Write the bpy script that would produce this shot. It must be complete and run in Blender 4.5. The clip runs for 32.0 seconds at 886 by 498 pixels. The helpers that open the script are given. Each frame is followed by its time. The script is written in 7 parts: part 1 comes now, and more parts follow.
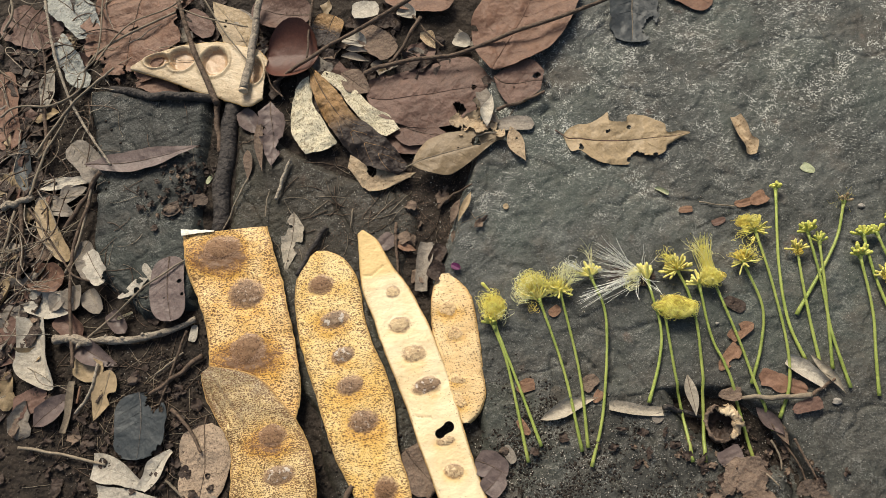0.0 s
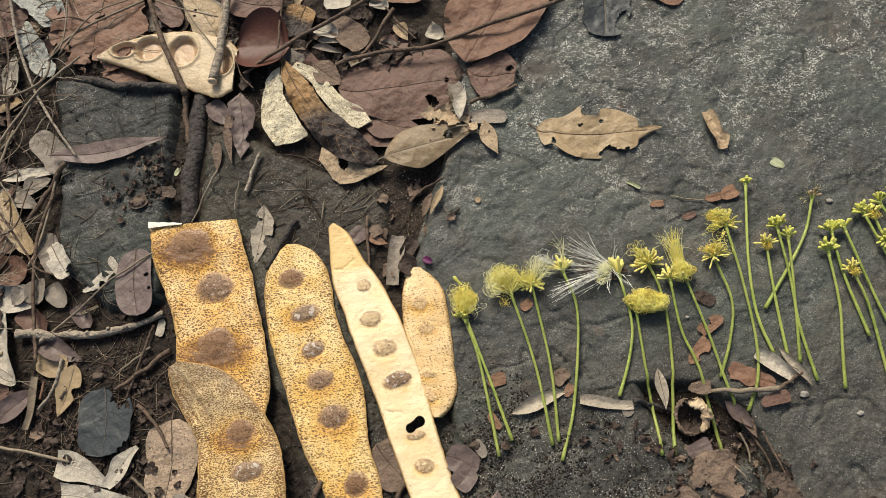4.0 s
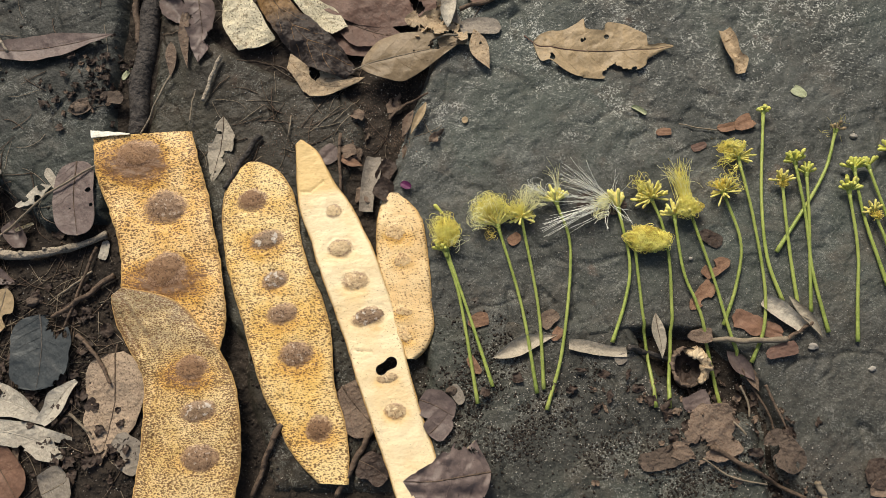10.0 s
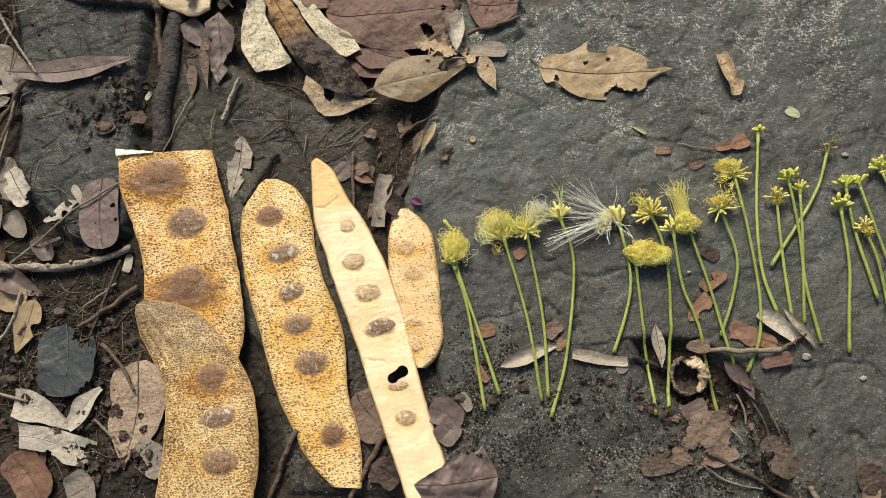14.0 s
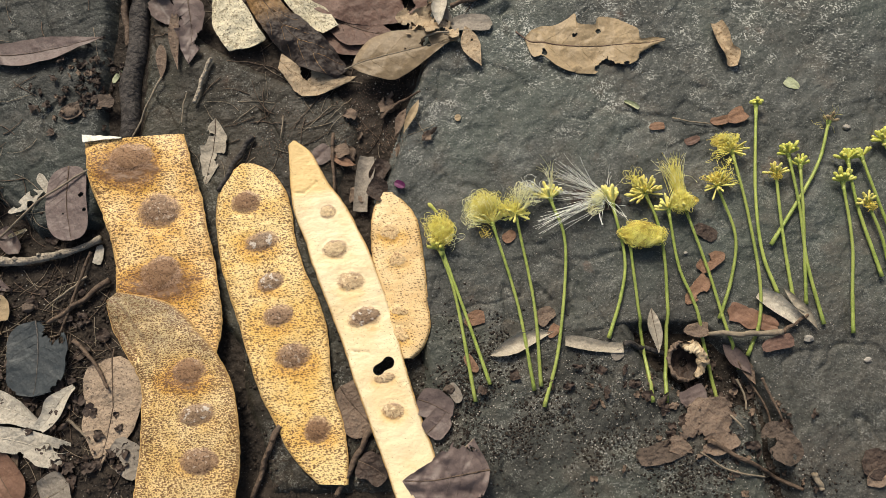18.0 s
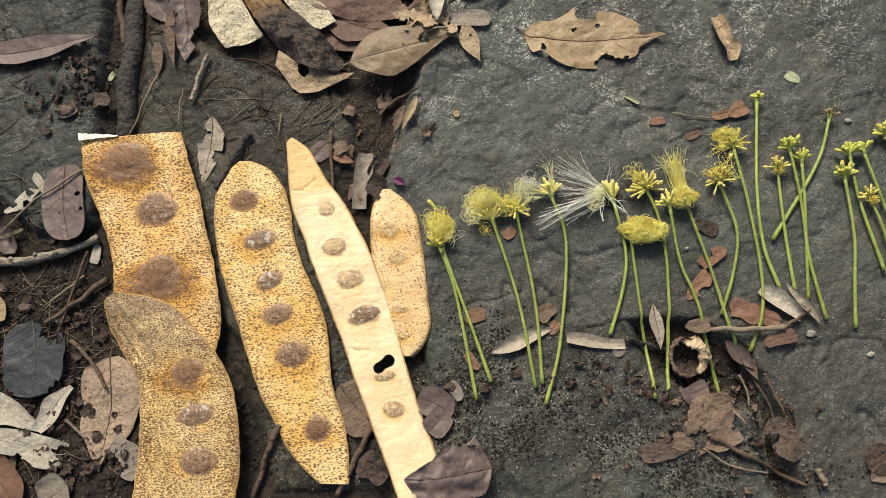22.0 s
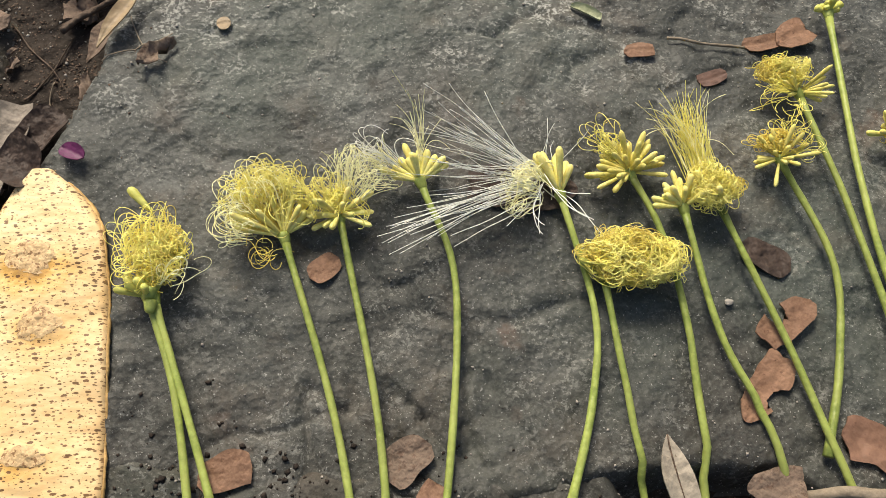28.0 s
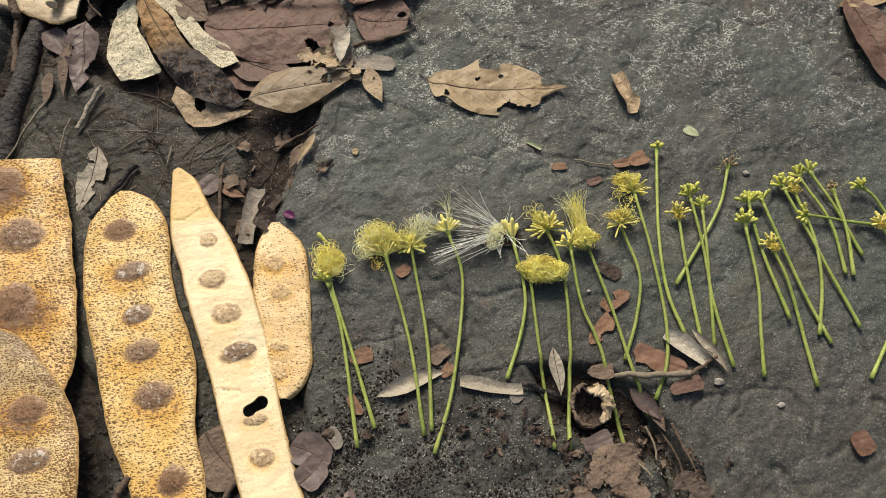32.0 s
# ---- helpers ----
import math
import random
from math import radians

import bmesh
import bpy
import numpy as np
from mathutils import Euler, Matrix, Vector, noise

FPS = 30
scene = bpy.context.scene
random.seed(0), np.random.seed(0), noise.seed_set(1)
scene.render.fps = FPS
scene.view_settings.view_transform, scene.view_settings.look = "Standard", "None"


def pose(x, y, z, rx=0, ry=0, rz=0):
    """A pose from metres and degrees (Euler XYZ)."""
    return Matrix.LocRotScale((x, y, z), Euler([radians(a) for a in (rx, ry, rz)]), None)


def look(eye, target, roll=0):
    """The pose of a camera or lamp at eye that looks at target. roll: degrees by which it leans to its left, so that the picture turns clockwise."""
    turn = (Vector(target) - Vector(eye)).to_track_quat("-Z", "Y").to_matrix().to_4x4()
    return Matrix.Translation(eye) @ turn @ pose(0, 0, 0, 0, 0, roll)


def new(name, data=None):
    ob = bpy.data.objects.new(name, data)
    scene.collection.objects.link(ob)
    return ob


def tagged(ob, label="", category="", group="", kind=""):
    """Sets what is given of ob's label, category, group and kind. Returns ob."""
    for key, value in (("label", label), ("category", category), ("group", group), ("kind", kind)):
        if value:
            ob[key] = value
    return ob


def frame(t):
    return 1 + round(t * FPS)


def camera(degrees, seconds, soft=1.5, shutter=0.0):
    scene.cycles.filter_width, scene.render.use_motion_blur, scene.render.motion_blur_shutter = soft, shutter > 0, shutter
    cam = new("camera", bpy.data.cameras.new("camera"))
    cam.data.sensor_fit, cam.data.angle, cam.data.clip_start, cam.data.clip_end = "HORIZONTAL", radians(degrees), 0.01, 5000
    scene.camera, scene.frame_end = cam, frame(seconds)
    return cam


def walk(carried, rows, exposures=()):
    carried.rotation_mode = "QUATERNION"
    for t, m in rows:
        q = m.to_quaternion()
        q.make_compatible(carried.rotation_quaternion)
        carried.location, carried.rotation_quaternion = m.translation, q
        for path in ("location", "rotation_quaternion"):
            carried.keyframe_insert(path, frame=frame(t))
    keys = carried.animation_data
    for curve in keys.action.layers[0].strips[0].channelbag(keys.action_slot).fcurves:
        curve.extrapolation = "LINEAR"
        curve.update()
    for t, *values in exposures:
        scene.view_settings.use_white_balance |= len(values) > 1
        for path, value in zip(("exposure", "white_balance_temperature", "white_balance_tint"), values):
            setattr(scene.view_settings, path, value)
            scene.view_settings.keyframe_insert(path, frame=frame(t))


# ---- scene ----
cam = camera(62.16, 32.0, soft=0.58)
ROWS = [
    (0, pose(0.01925, -0.07911, 0.34458, 18.257, 7.075, -0.258)),
    (0.5, pose(0.02215, -0.07743, 0.34571, 18.163, 7.354, -0.551)),
    (1, pose(0.02454, -0.07931, 0.34875, 18.277, 7.587, -1.032)),
    (1.5, pose(0.02174, -0.07851, 0.34731, 18.032, 8.078, -1.056)),
    (2, pose(0.02279, -0.07768, 0.34814, 18.273, 8.249, -1.289)),
    (2.5, pose(0.02430, -0.07766, 0.34803, 18.157, 7.560, -1.315)),
    (3, pose(0.02452, -0.07957, 0.34560, 18.476, 6.873, -0.974)),
    (3.5, pose(0.02302, -0.07881, 0.34358, 18.246, 6.008, -0.852)),
    (5.5, pose(0.02003, -0.08391, 0.33355, 16.754, 4.640, 0.414)),
    (6, pose(0.01682, -0.08478, 0.33083, 16.423, 4.333, 0.636)),
    (6.5, pose(0.01771, -0.08466, 0.32809, 15.990, 4.244, 0.709)),
    (7, pose(0.01900, -0.08145, 0.32170, 15.263, 4.254, 1.071)),
    (7.5, pose(0.02391, -0.07815, 0.31864, 15.229, 3.999, 1.017)),
    (8, pose(0.02498, -0.07635, 0.31522, 15.325, 3.697, 1.095)),
    (8.5, pose(0.02415, -0.07543, 0.31384, 15.130, 3.759, 1.158)),
    (9, pose(0.02317, -0.07608, 0.31234, 14.877, 3.462, 1.055)),
    (9.5, pose(0.01982, -0.07363, 0.30449, 13.804, 2.895, 0.588)),
    (10, pose(0.01736, -0.07382, 0.30554, 13.205, 3.052, 0.885)),
    (10.5, pose(0.01755, -0.07250, 0.30775, 13.150, 2.821, 0.736)),
    (11, pose(0.01923, -0.07245, 0.30879, 13.244, 2.841, 0.487)),
    (11.5, pose(0.02016, -0.07416, 0.31069, 13.511, 2.917, 0.558)),
    (12, pose(0.01899, -0.07494, 0.31338, 13.749, 2.660, 0.668)),
    (12.5, pose(0.01817, -0.07470, 0.31555, 13.904, 2.979, 0.828)),
    (13, pose(0.01766, -0.07577, 0.31637, 13.820, 3.061, 0.944)),
    (13.5, pose(0.01652, -0.07591, 0.31999, 13.892, 3.373, 1.048)),
    (15.5, pose(0.01585, -0.07480, 0.32000, 14.320, 3.402, 0.814)),
    (16, pose(0.01533, -0.07535, 0.31465, 14.122, 3.388, 0.222)),
    (16.5, pose(0.01607, -0.07339, 0.30757, 12.816, 3.163, -0.219)),
    (17, pose(0.01695, -0.07109, 0.30629, 12.604, 3.032, -0.116)),
    (17.5, pose(0.01664, -0.07057, 0.30614, 12.420, 3.076, 0.173)),
    (18, pose(0.01828, -0.07041, 0.30608, 12.415, 3.074, -0.201)),
    (18.5, pose(0.01825, -0.07054, 0.30661, 12.556, 2.997, -0.016)),
    (19, pose(0.01670, -0.07011, 0.30788, 12.741, 2.590, -0.051)),
    (19.5, pose(0.01637, -0.07210, 0.30785, 12.704, 2.853, -0.132)),
    (20, pose(0.01644, -0.07236, 0.30696, 12.320, 2.707, -0.084)),
    (20.5, pose(0.01537, -0.07156, 0.30787, 12.236, 2.815, -0.116)),
    (21, pose(0.01662, -0.07139, 0.30889, 12.624, 2.986, -0.212)),
    (21.5, pose(0.01770, -0.07043, 0.30717, 12.275, 3.044, -0.300)),
    (22, pose(0.01739, -0.07050, 0.30395, 12.263, 3.001, -0.594)),
    (22.5, pose(0.01722, -0.06573, 0.29567, 11.963, 2.759, -1.565)),
    (23, pose(0.01710, -0.05637, 0.27667, 12.179, 1.983, -3.409)),
    (23.5, pose(0.01852, -0.05101, 0.25490, 11.857, 1.026, -5.080)),
    (24, pose(0.02322, -0.04822, 0.22553, 13.620, -1.654, -7.804)),
    (24.5, pose(0.02430, -0.04433, 0.19718, 13.576, -3.053, -9.329)),
    (26.5, pose(0.03673, -0.03924, 0.12774, 18.922, -4.542, -10.221)),
    (27, pose(0.02981, -0.04126, 0.13162, 20.292, -4.275, -7.863)),
    (27.5, pose(0.03513, -0.04041, 0.12460, 21.839, -3.707, -5.698)),
    (28, pose(0.04204, -0.04727, 0.12525, 23.062, -3.440, -2.499)),
    (28.5, pose(0.04596, -0.05695, 0.14128, 23.636, -3.990, -1.199)),
    (29, pose(0.03877, -0.07126, 0.17394, 22.613, -3.555, 0.058)),
    (29.5, pose(0.03844, -0.08665, 0.21407, 21.938, -3.274, -0.088)),
    (30, pose(0.03918, -0.10077, 0.25005, 22.213, -2.710, -0.168)),
    (30.5, pose(0.03951, -0.10665, 0.25619, 21.538, -2.761, -0.251)),
    (31, pose(0.03866, -0.10572, 0.26137, 22.364, -2.500, -0.275)),
    (31.5, pose(0.03799, -0.10455, 0.26855, 23.214, -1.752, -0.287)),
    (32, pose(0.03889, -0.10677, 0.27215, 23.573, -1.428, -0.168)),
]
walk(cam, ROWS, exposures=[(0, 0.64, 6850, 8), (3.5, 0.66, 6850, 8), (6.5, 0.52, 6850, 8), (10.0, 0.53, 6850, 8), (13.0, 0.65, 6850, 8), (24.3, 0.62, 6850, 8), (26.0, 0.95, 6900, 10), (27.2, 0.93, 6900, 10), (28.0, 0.86, 6900, 10), (28.8, 0.89, 6880, 9), (29.2, 0.79, 6870, 9), (30.0, 0.59, 6850, 8), (32, 0.57, 6850, 8)])

# ---- light: an overcast sky under trees ----
world = bpy.data.worlds.new("sky")
scene.world = world
world.use_nodes = True
wn = world.node_tree
sky = wn.nodes.new("ShaderNodeTexSky")
sky.sky_type = "NISHITA"
sky.sun_disc = False
sky.sun_elevation = radians(46)
sky.sun_rotation = radians(-18)
sky.air_density, sky.dust_density, sky.ozone_density = 1.0, 4.0, 0.4
wn.links.new(sky.outputs[0], wn.nodes["Background"].inputs[0])
wn.nodes["Background"].inputs[1].default_value = 0.075
sun_data = bpy.data.lights.new("sun", "SUN")
sun_data.energy = 2.4
sun_data.angle = radians(22)
sun_data.color = (1.0, 0.95, 0.86)
sun = new("sun", sun_data)
sun.matrix_world = look((-0.3, 0.9, 0.98), (0, 0, 0))


# ---- numeric helpers, lengths in millimetres ----
MM = 0.001
rng = np.random.default_rng(7)


def hash2(ix, iy, seed):
    h = (ix.astype(np.int64) * 374761393 + iy.astype(np.int64) * 668265263 + seed * 974634777) & 0x7FFFFFFF
    h = ((h ^ (h >> 13)) * 1274126177) & 0x7FFFFFFF
    return ((h ^ (h >> 16)) & 0xFFFF) / 65535.0


def vnoise(x, y, seed=0):
    """Smooth value noise between -1 and 1."""
    x, y = np.asarray(x, float), np.asarray(y, float)
    ix, iy = np.floor(x), np.floor(y)
    fx, fy = x - ix, y - iy
    fx, fy = fx * fx * (3 - 2 * fx), fy * fy * (3 - 2 * fy)
    a, b = hash2(ix, iy, seed), hash2(ix + 1, iy, seed)
    c, d = hash2(ix, iy + 1, seed), hash2(ix + 1, iy + 1, seed)
    return ((a * (1 - fx) + b * fx) * (1 - fy) + (c * (1 - fx) + d * fx) * fy) * 2 - 1


def fbm(x, y, size, octaves=4, seed=0, gain=0.5):
    out, amp, total = 0.0, 1.0, 0.0
    for k in range(octaves):
        out = out + amp * vnoise(x / size, y / size, seed + 17 * k)
        total, amp, size = total + amp, amp * gain, size / 2.03
    return out / total


def smooth(a, b, v):
    t = np.clip((np.asarray(v, float) - a) / (b - a), 0, 1)
    return t * t * (3 - 2 * t)


def polygon_depth(x, y, corners):
    """How far inside a polygon a point lies; below zero outside."""
    x, y = np.asarray(x, float), np.asarray(y, float)
    near = np.full(np.broadcast(x, y).shape, 1e9)
    inside = np.zeros(near.shape, bool)
    for (ax, ay), (bx, by) in zip(corners, corners[1:] + corners[:1]):
        ex, ey = bx - ax, by - ay
        t = np.clip(((x - ax) * ex + (y - ay) * ey) / (ex * ex + ey * ey), 0, 1)
        near = np.minimum(near, np.hypot(x - ax - t * ex, y - ay - t * ey))
        cross = (ay > y) != (by > y)
        inside ^= cross & (x < ax + (y - ay) / (ey if ey else 1e-9) * ex)
    return np.where(inside, near, -near)


# ---- the ground: soil with slabs of slate in it ----
SLABS = [
    dict(corners=[(-4.4, 99.3), (-18.1, 48.4), (-26.7, 18.0), (-7.1, -36.9), (30.0, -43.2), (80.3, -38.6), (104.8, -36.6),
                  (123.5, -49.2), (134.4, -77.4), (141.8, -124.8), (330, -160), (400, 120), (330, 330), (80, 300), (1.8, 178.8)], top=1.2, seed=3, edge=5),
    dict(corners=[(-8.2, -26.4), (33.3, -29.5), (79.0, -32.5), (87.5, -53.4), (101.6, -63.2), (126.1, -71.6), (132.4, -110.5), (110, -160), (-10, -150), (-9.1, -91.8)], top=0.9, seed=5, edge=6),
    dict(corners=[(-229.3, 143.6), (-153.7, 134.1), (-152.7, 76.0), (-151.9, 11.1), (-179.9, 6.1), (-212.0, 34.5)], top=-1.0, seed=8, edge=6),
    dict(corners=[(-143.2, 126.2), (-109.1, 104.0), (-72.0, 84.0), (-44.0, 78.0), (-30.0, 62.0), (-38.0, 30.0), (-30.0, -13.8), (9.2, -61.9), (5.0, -102.6), (-71.6, -108.6), (-88.5, -48.9), (-140.2, 28.4)], top=-4.2, seed=11, edge=9),
]


def slab_height(x, y, slab):
    wob = 3.0 * fbm(x, y, 22, 4, slab["seed"] + 40)
    depth = polygon_depth(x, y, slab["corners"]) + wob
    drop = -8.0 * (1 - smooth(-1.0, slab["edge"], depth)) ** 1.5
    return slab["top"] + drop, depth


def slab_relief(x, y, seed):
    """Cleaved slate: slanting ledges, broken ridges and small pits."""
    u, v = 0.87 * x + 0.5 * y, -0.5 * x + 0.87 * y
    bend = 9 * fbm(x, y, 60, 2, seed + 50)
    ridged = 1 - 2 * np.abs(fbm(u / 1.9, (v + bend) / 0.8, 17, 5, seed + 60))
    ledge = fbm(u / 1.8, v / 0.8, 40, 4, seed + 70) * 4
    ledge = (np.floor(ledge) + smooth(0.42, 0.58, ledge - np.floor(ledge))) / 4
    cracks = np.exp(-((fbm(u * 0.7, v * 0.5 + bend, 40, 4, seed + 80) / 0.016) ** 2))
    p, q = 0.42 * x - 0.91 * y, 0.91 * x + 0.42 * y
    splits = np.exp(-((fbm(p / 3.2, q + 0.4 * bend, 30, 4, seed + 85) / 0.02) ** 2)) * smooth(0.0, 0.25, fbm(x, y, 55, 2, seed + 88))
    fine = fbm(x, y, 3.4, 2, seed + 90) + 0.55 * np.abs(fbm(x, y, 1.7, 1, seed + 95))
    return 0.32 * (ridged - 0.4) + 1.7 * ledge - 0.9 * cracks - 1.8 * splits + 0.45 * fine


def soil_height(x, y):
    return -7.0 + 1.8 * fbm(x, y, 45, 4, 21) + 0.9 * fbm(x, y, 7, 3, 31)


def top_height(x, y):
    z = soil_height(x, y)
    for slab in SLABS:
        h, depth = slab_height(x, y, slab)
        z = np.where(depth > -2.4, np.maximum(z, h + slab_relief(x, y, slab["seed"])), z)
    return z


def rest(x, y):
    """The level on which a thing lies at a place."""
    return top_height(np.asarray(x, float), np.asarray(y, float)) + 0.25


# ---- materials ----
def fine_relief(tree, where, scales):
    """Leans the surface normal by the slope of noise. scales: (size mm, steepness, detail); detail below 0: pitted cells."""
    n, l = tree.nodes, tree.links
    geometry = n.new("ShaderNodeNewGeometry")
    total = geometry.outputs["Normal"]
    for size, steep, detail in scales:
        step = 0.12 * size * MM
        levels = []
        for offset in ((0, 0, 0), (step, 0, 0), (0, step, 0)):
            shift = n.new("ShaderNodeVectorMath")
            shift.operation = "ADD"
            l.new(where, shift.inputs[0])
            shift.inputs[1].default_value = offset
            noise_tex = n.new("ShaderNodeTexVoronoi" if detail < 0 else "ShaderNodeTexNoise")
            noise_tex.inputs["Scale"].default_value = 1 / (size * MM)
            if detail >= 0:
                noise_tex.inputs["Detail"].default_value = detail
                noise_tex.inputs["Roughness"].default_value = 0.6
            l.new(shift.outputs[0], noise_tex.inputs["Vector"])
            levels.append(noise_tex.outputs[0])
        lean = n.new("ShaderNodeCombineXYZ")
        for axis in (0, 1):
            rise = n.new("ShaderNodeMath")
            rise.operation = "SUBTRACT"
            l.new(levels[0], rise.inputs[0])
            l.new(levels[axis + 1], rise.inputs[1])
            slope = n.new("ShaderNodeMath")
            slope.operation = "MULTIPLY"
            l.new(rise.outputs[0], slope.inputs[0])
            slope.inputs[1].default_value = steep / 0.12
            l.new(slope.outputs[0], lean.inputs[axis])
        add = n.new("ShaderNodeVectorMath")
        add.operation = "ADD"
        l.new(total, add.inputs[0])
        l.new(lean.outputs[0], add.inputs[1])
        total = add.outputs[0]
    unit_node = n.new("ShaderNodeVectorMath")
    unit_node.operation = "NORMALIZE"
    l.new(total, unit_node.inputs[0])
    return unit_node.outputs[0]


def material(name, low, high, rough=0.7, grain=1.5, patch=14.0, bump=0.25, specks=(), metal=0.0, veins=None, stretch=(1, 1, 1), through_light=0.0, spread=0.16, tone=0.12, fade=None, edge=0.04):
    """A surface of two tones with grain and patches in mm, specks of (colour, size mm, share) with edges hard or soft, and relief."""
    mat = bpy.data.materials.new(name)
    mat.use_nodes = True
    nt = mat.node_tree
    n, l = nt.nodes, nt.links
    bsdf = n["Principled BSDF"]
    bsdf.inputs["Roughness"].default_value = rough
    bsdf.inputs["Metallic"].default_value = metal
    bsdf.inputs["Specular IOR Level"].default_value = 0.3
    coord = n.new("ShaderNodeTexCoord")
    info = n.new("ShaderNodeObjectInfo")
    shift = n.new("ShaderNodeVectorMath")
    shift.operation = "MULTIPLY_ADD"
    l.new(info.outputs["Random"], shift.inputs[0])
    shift.inputs[1].default_value = (0.7, 0.9, 0.3)
    l.new(coord.outputs["Object"], shift.inputs[2])
    mapping = n.new("ShaderNodeMapping")
    mapping.inputs["Scale"].default_value = stretch
    l.new(shift.outputs[0], mapping.inputs["Vector"])
    where = mapping.outputs[0]

    def noise_node(size, detail=4, rough_=0.6):
        node = n.new("ShaderNodeTexNoise")
        node.inputs["Scale"].default_value = 1 / (size * MM)
        node.inputs["Detail"].default_value = detail
        node.inputs["Roughness"].default_value = rough_
        l.new(where, node.inputs["Vector"])
        return node.outputs[0]

    def ramp(value, a, b):
        node = n.new("ShaderNodeMapRange")
        node.interpolation_type = "SMOOTHSTEP"
        node.inputs[1].default_value, node.inputs[2].default_value = a, b
        l.new(value, node.inputs[0])
        return node.outputs[0]

    def mix(factor, a, b):
        node = n.new("ShaderNodeMix")
        node.data_type = "RGBA"
        if isinstance(factor, float):
            node.inputs[0].default_value = factor
        else:
            l.new(factor, node.inputs[0])
        for socket, value in ((node.inputs[6], a), (node.inputs[7], b)):
            if isinstance(value, tuple):
                socket.default_value = (*value, 1)
            else:
                l.new(value, socket)
        return node.outputs[2]

    def mul(a, b):
        node = n.new("ShaderNodeMath")
        node.operation = "MULTIPLY"
        for socket, value in ((node.inputs[0], a), (node.inputs[1], b)):
            if isinstance(value, float):
                socket.default_value = value
            else:
                l.new(value, socket)
        return node.outputs[0]

    big, small = noise_node(patch, 5), noise_node(grain, 5, 0.7)

    colour = mix(ramp(big, 0.33, 0.67), low, high)
    mid = tuple((a + b) / 2 for a, b in zip(low, high))
    dark, light = tuple(c * (1 - 2.2 * spread) for c in mid), tuple(min(1, c * (1 + 2.2 * spread)) for c in mid)
    mottle = noise_node(max(patch * 0.3, grain * 1.8), 8, 0.72)
    colour = mix(mul(ramp(mottle, 0.3, 0.7), 0.75), colour, mix(ramp(mottle, 0.38, 0.62), dark, light))
    colour = mix(mul(ramp(small, 0.3, 0.7), 0.5), colour, mix(ramp(small, 0.4, 0.6), dark, light))
    tone_range = n.new("ShaderNodeMapRange")
    l.new(info.outputs["Random"], tone_range.inputs[0])
    tone_range.inputs[3].default_value, tone_range.inputs[4].default_value = 1 - tone, 1 + tone
    shade = n.new("ShaderNodeHueSaturation")
    l.new(tone_range.outputs[0], shade.inputs["Value"])
    l.new(colour, shade.inputs["Color"])
    colour = shade.outputs[0]
    if fade:
        uv_fade = n.new("ShaderNodeUVMap")
        sep_fade = n.new("ShaderNodeSeparateXYZ")
        l.new(uv_fade.outputs[0], sep_fade.inputs[0])
        frayed = n.new("ShaderNodeMath")
        frayed.operation = "MULTIPLY_ADD"
        l.new(mottle, frayed.inputs[0])
        frayed.inputs[1].default_value = 0.35
        l.new(sep_fade.outputs[0], frayed.inputs[2])
        share_ = ramp(frayed.outputs[0], fade[1] + 0.17, fade[2] + 0.17)
        colour = mix(share_, colour, mix(ramp(small, 0.35, 0.7), fade[0], tuple(1.7 * c for c in fade[0])))
    for speck, size, share in specks:
        level_ = 0.5 + (0.5 - share) * 0.34
        colour = mix(mul(ramp(noise_node(size, 3, 0.6), level_ - 0.25 * edge, level_ + edge), 0.85), colour, speck)
    if veins:
        vein, count, slope, strength = veins
        uv = n.new("ShaderNodeUVMap")
        sep = n.new("ShaderNodeSeparateXYZ")
        l.new(uv.outputs[0], sep.inputs[0])
        side = n.new("ShaderNodeMath")
        side.operation = "ABSOLUTE"
        l.new(sep.outputs[1], side.inputs[0])
        run = n.new("ShaderNodeMath")
        run.operation = "MULTIPLY_ADD"
        l.new(side.outputs[0], run.inputs[0])
        run.inputs[1].default_value = -slope
        l.new(sep.outputs[0], run.inputs[2])
        wob = n.new("ShaderNodeMath")
        wob.operation = "MULTIPLY_ADD"
        l.new(big, wob.inputs[0])
        wob.inputs[1].default_value = 0.12
        l.new(run.outputs[0], wob.inputs[2])
        times = mul(wob.outputs[0], float(count))
        tri = n.new("ShaderNodeMath")
        tri.operation = "PINGPONG"
        l.new(times, tri.inputs[0])
        tri.inputs[1].default_value = 1.0
        line = ramp(tri.outputs[0], 0.1, 0.0)
        colour = mix(mul(line, strength), colour, vein)
    l.new(colour, bsdf.inputs["Base Color"])
    if bump:
        l.new(fine_relief(nt, where, [(grain * 1.4, 0.55 * bump, 3), (max(patch * 0.3, 3 * grain), 0.8 * bump, 3)]), bsdf.inputs["Normal"])
    if through_light:
        bsdf.inputs["Subsurface Weight"].default_value = through_light
        bsdf.inputs["Subsurface Radius"].default_value = (0.0015, 0.001, 0.0005)
        bsdf.inputs["Subsurface Scale"].default_value = 1.0
    return mat


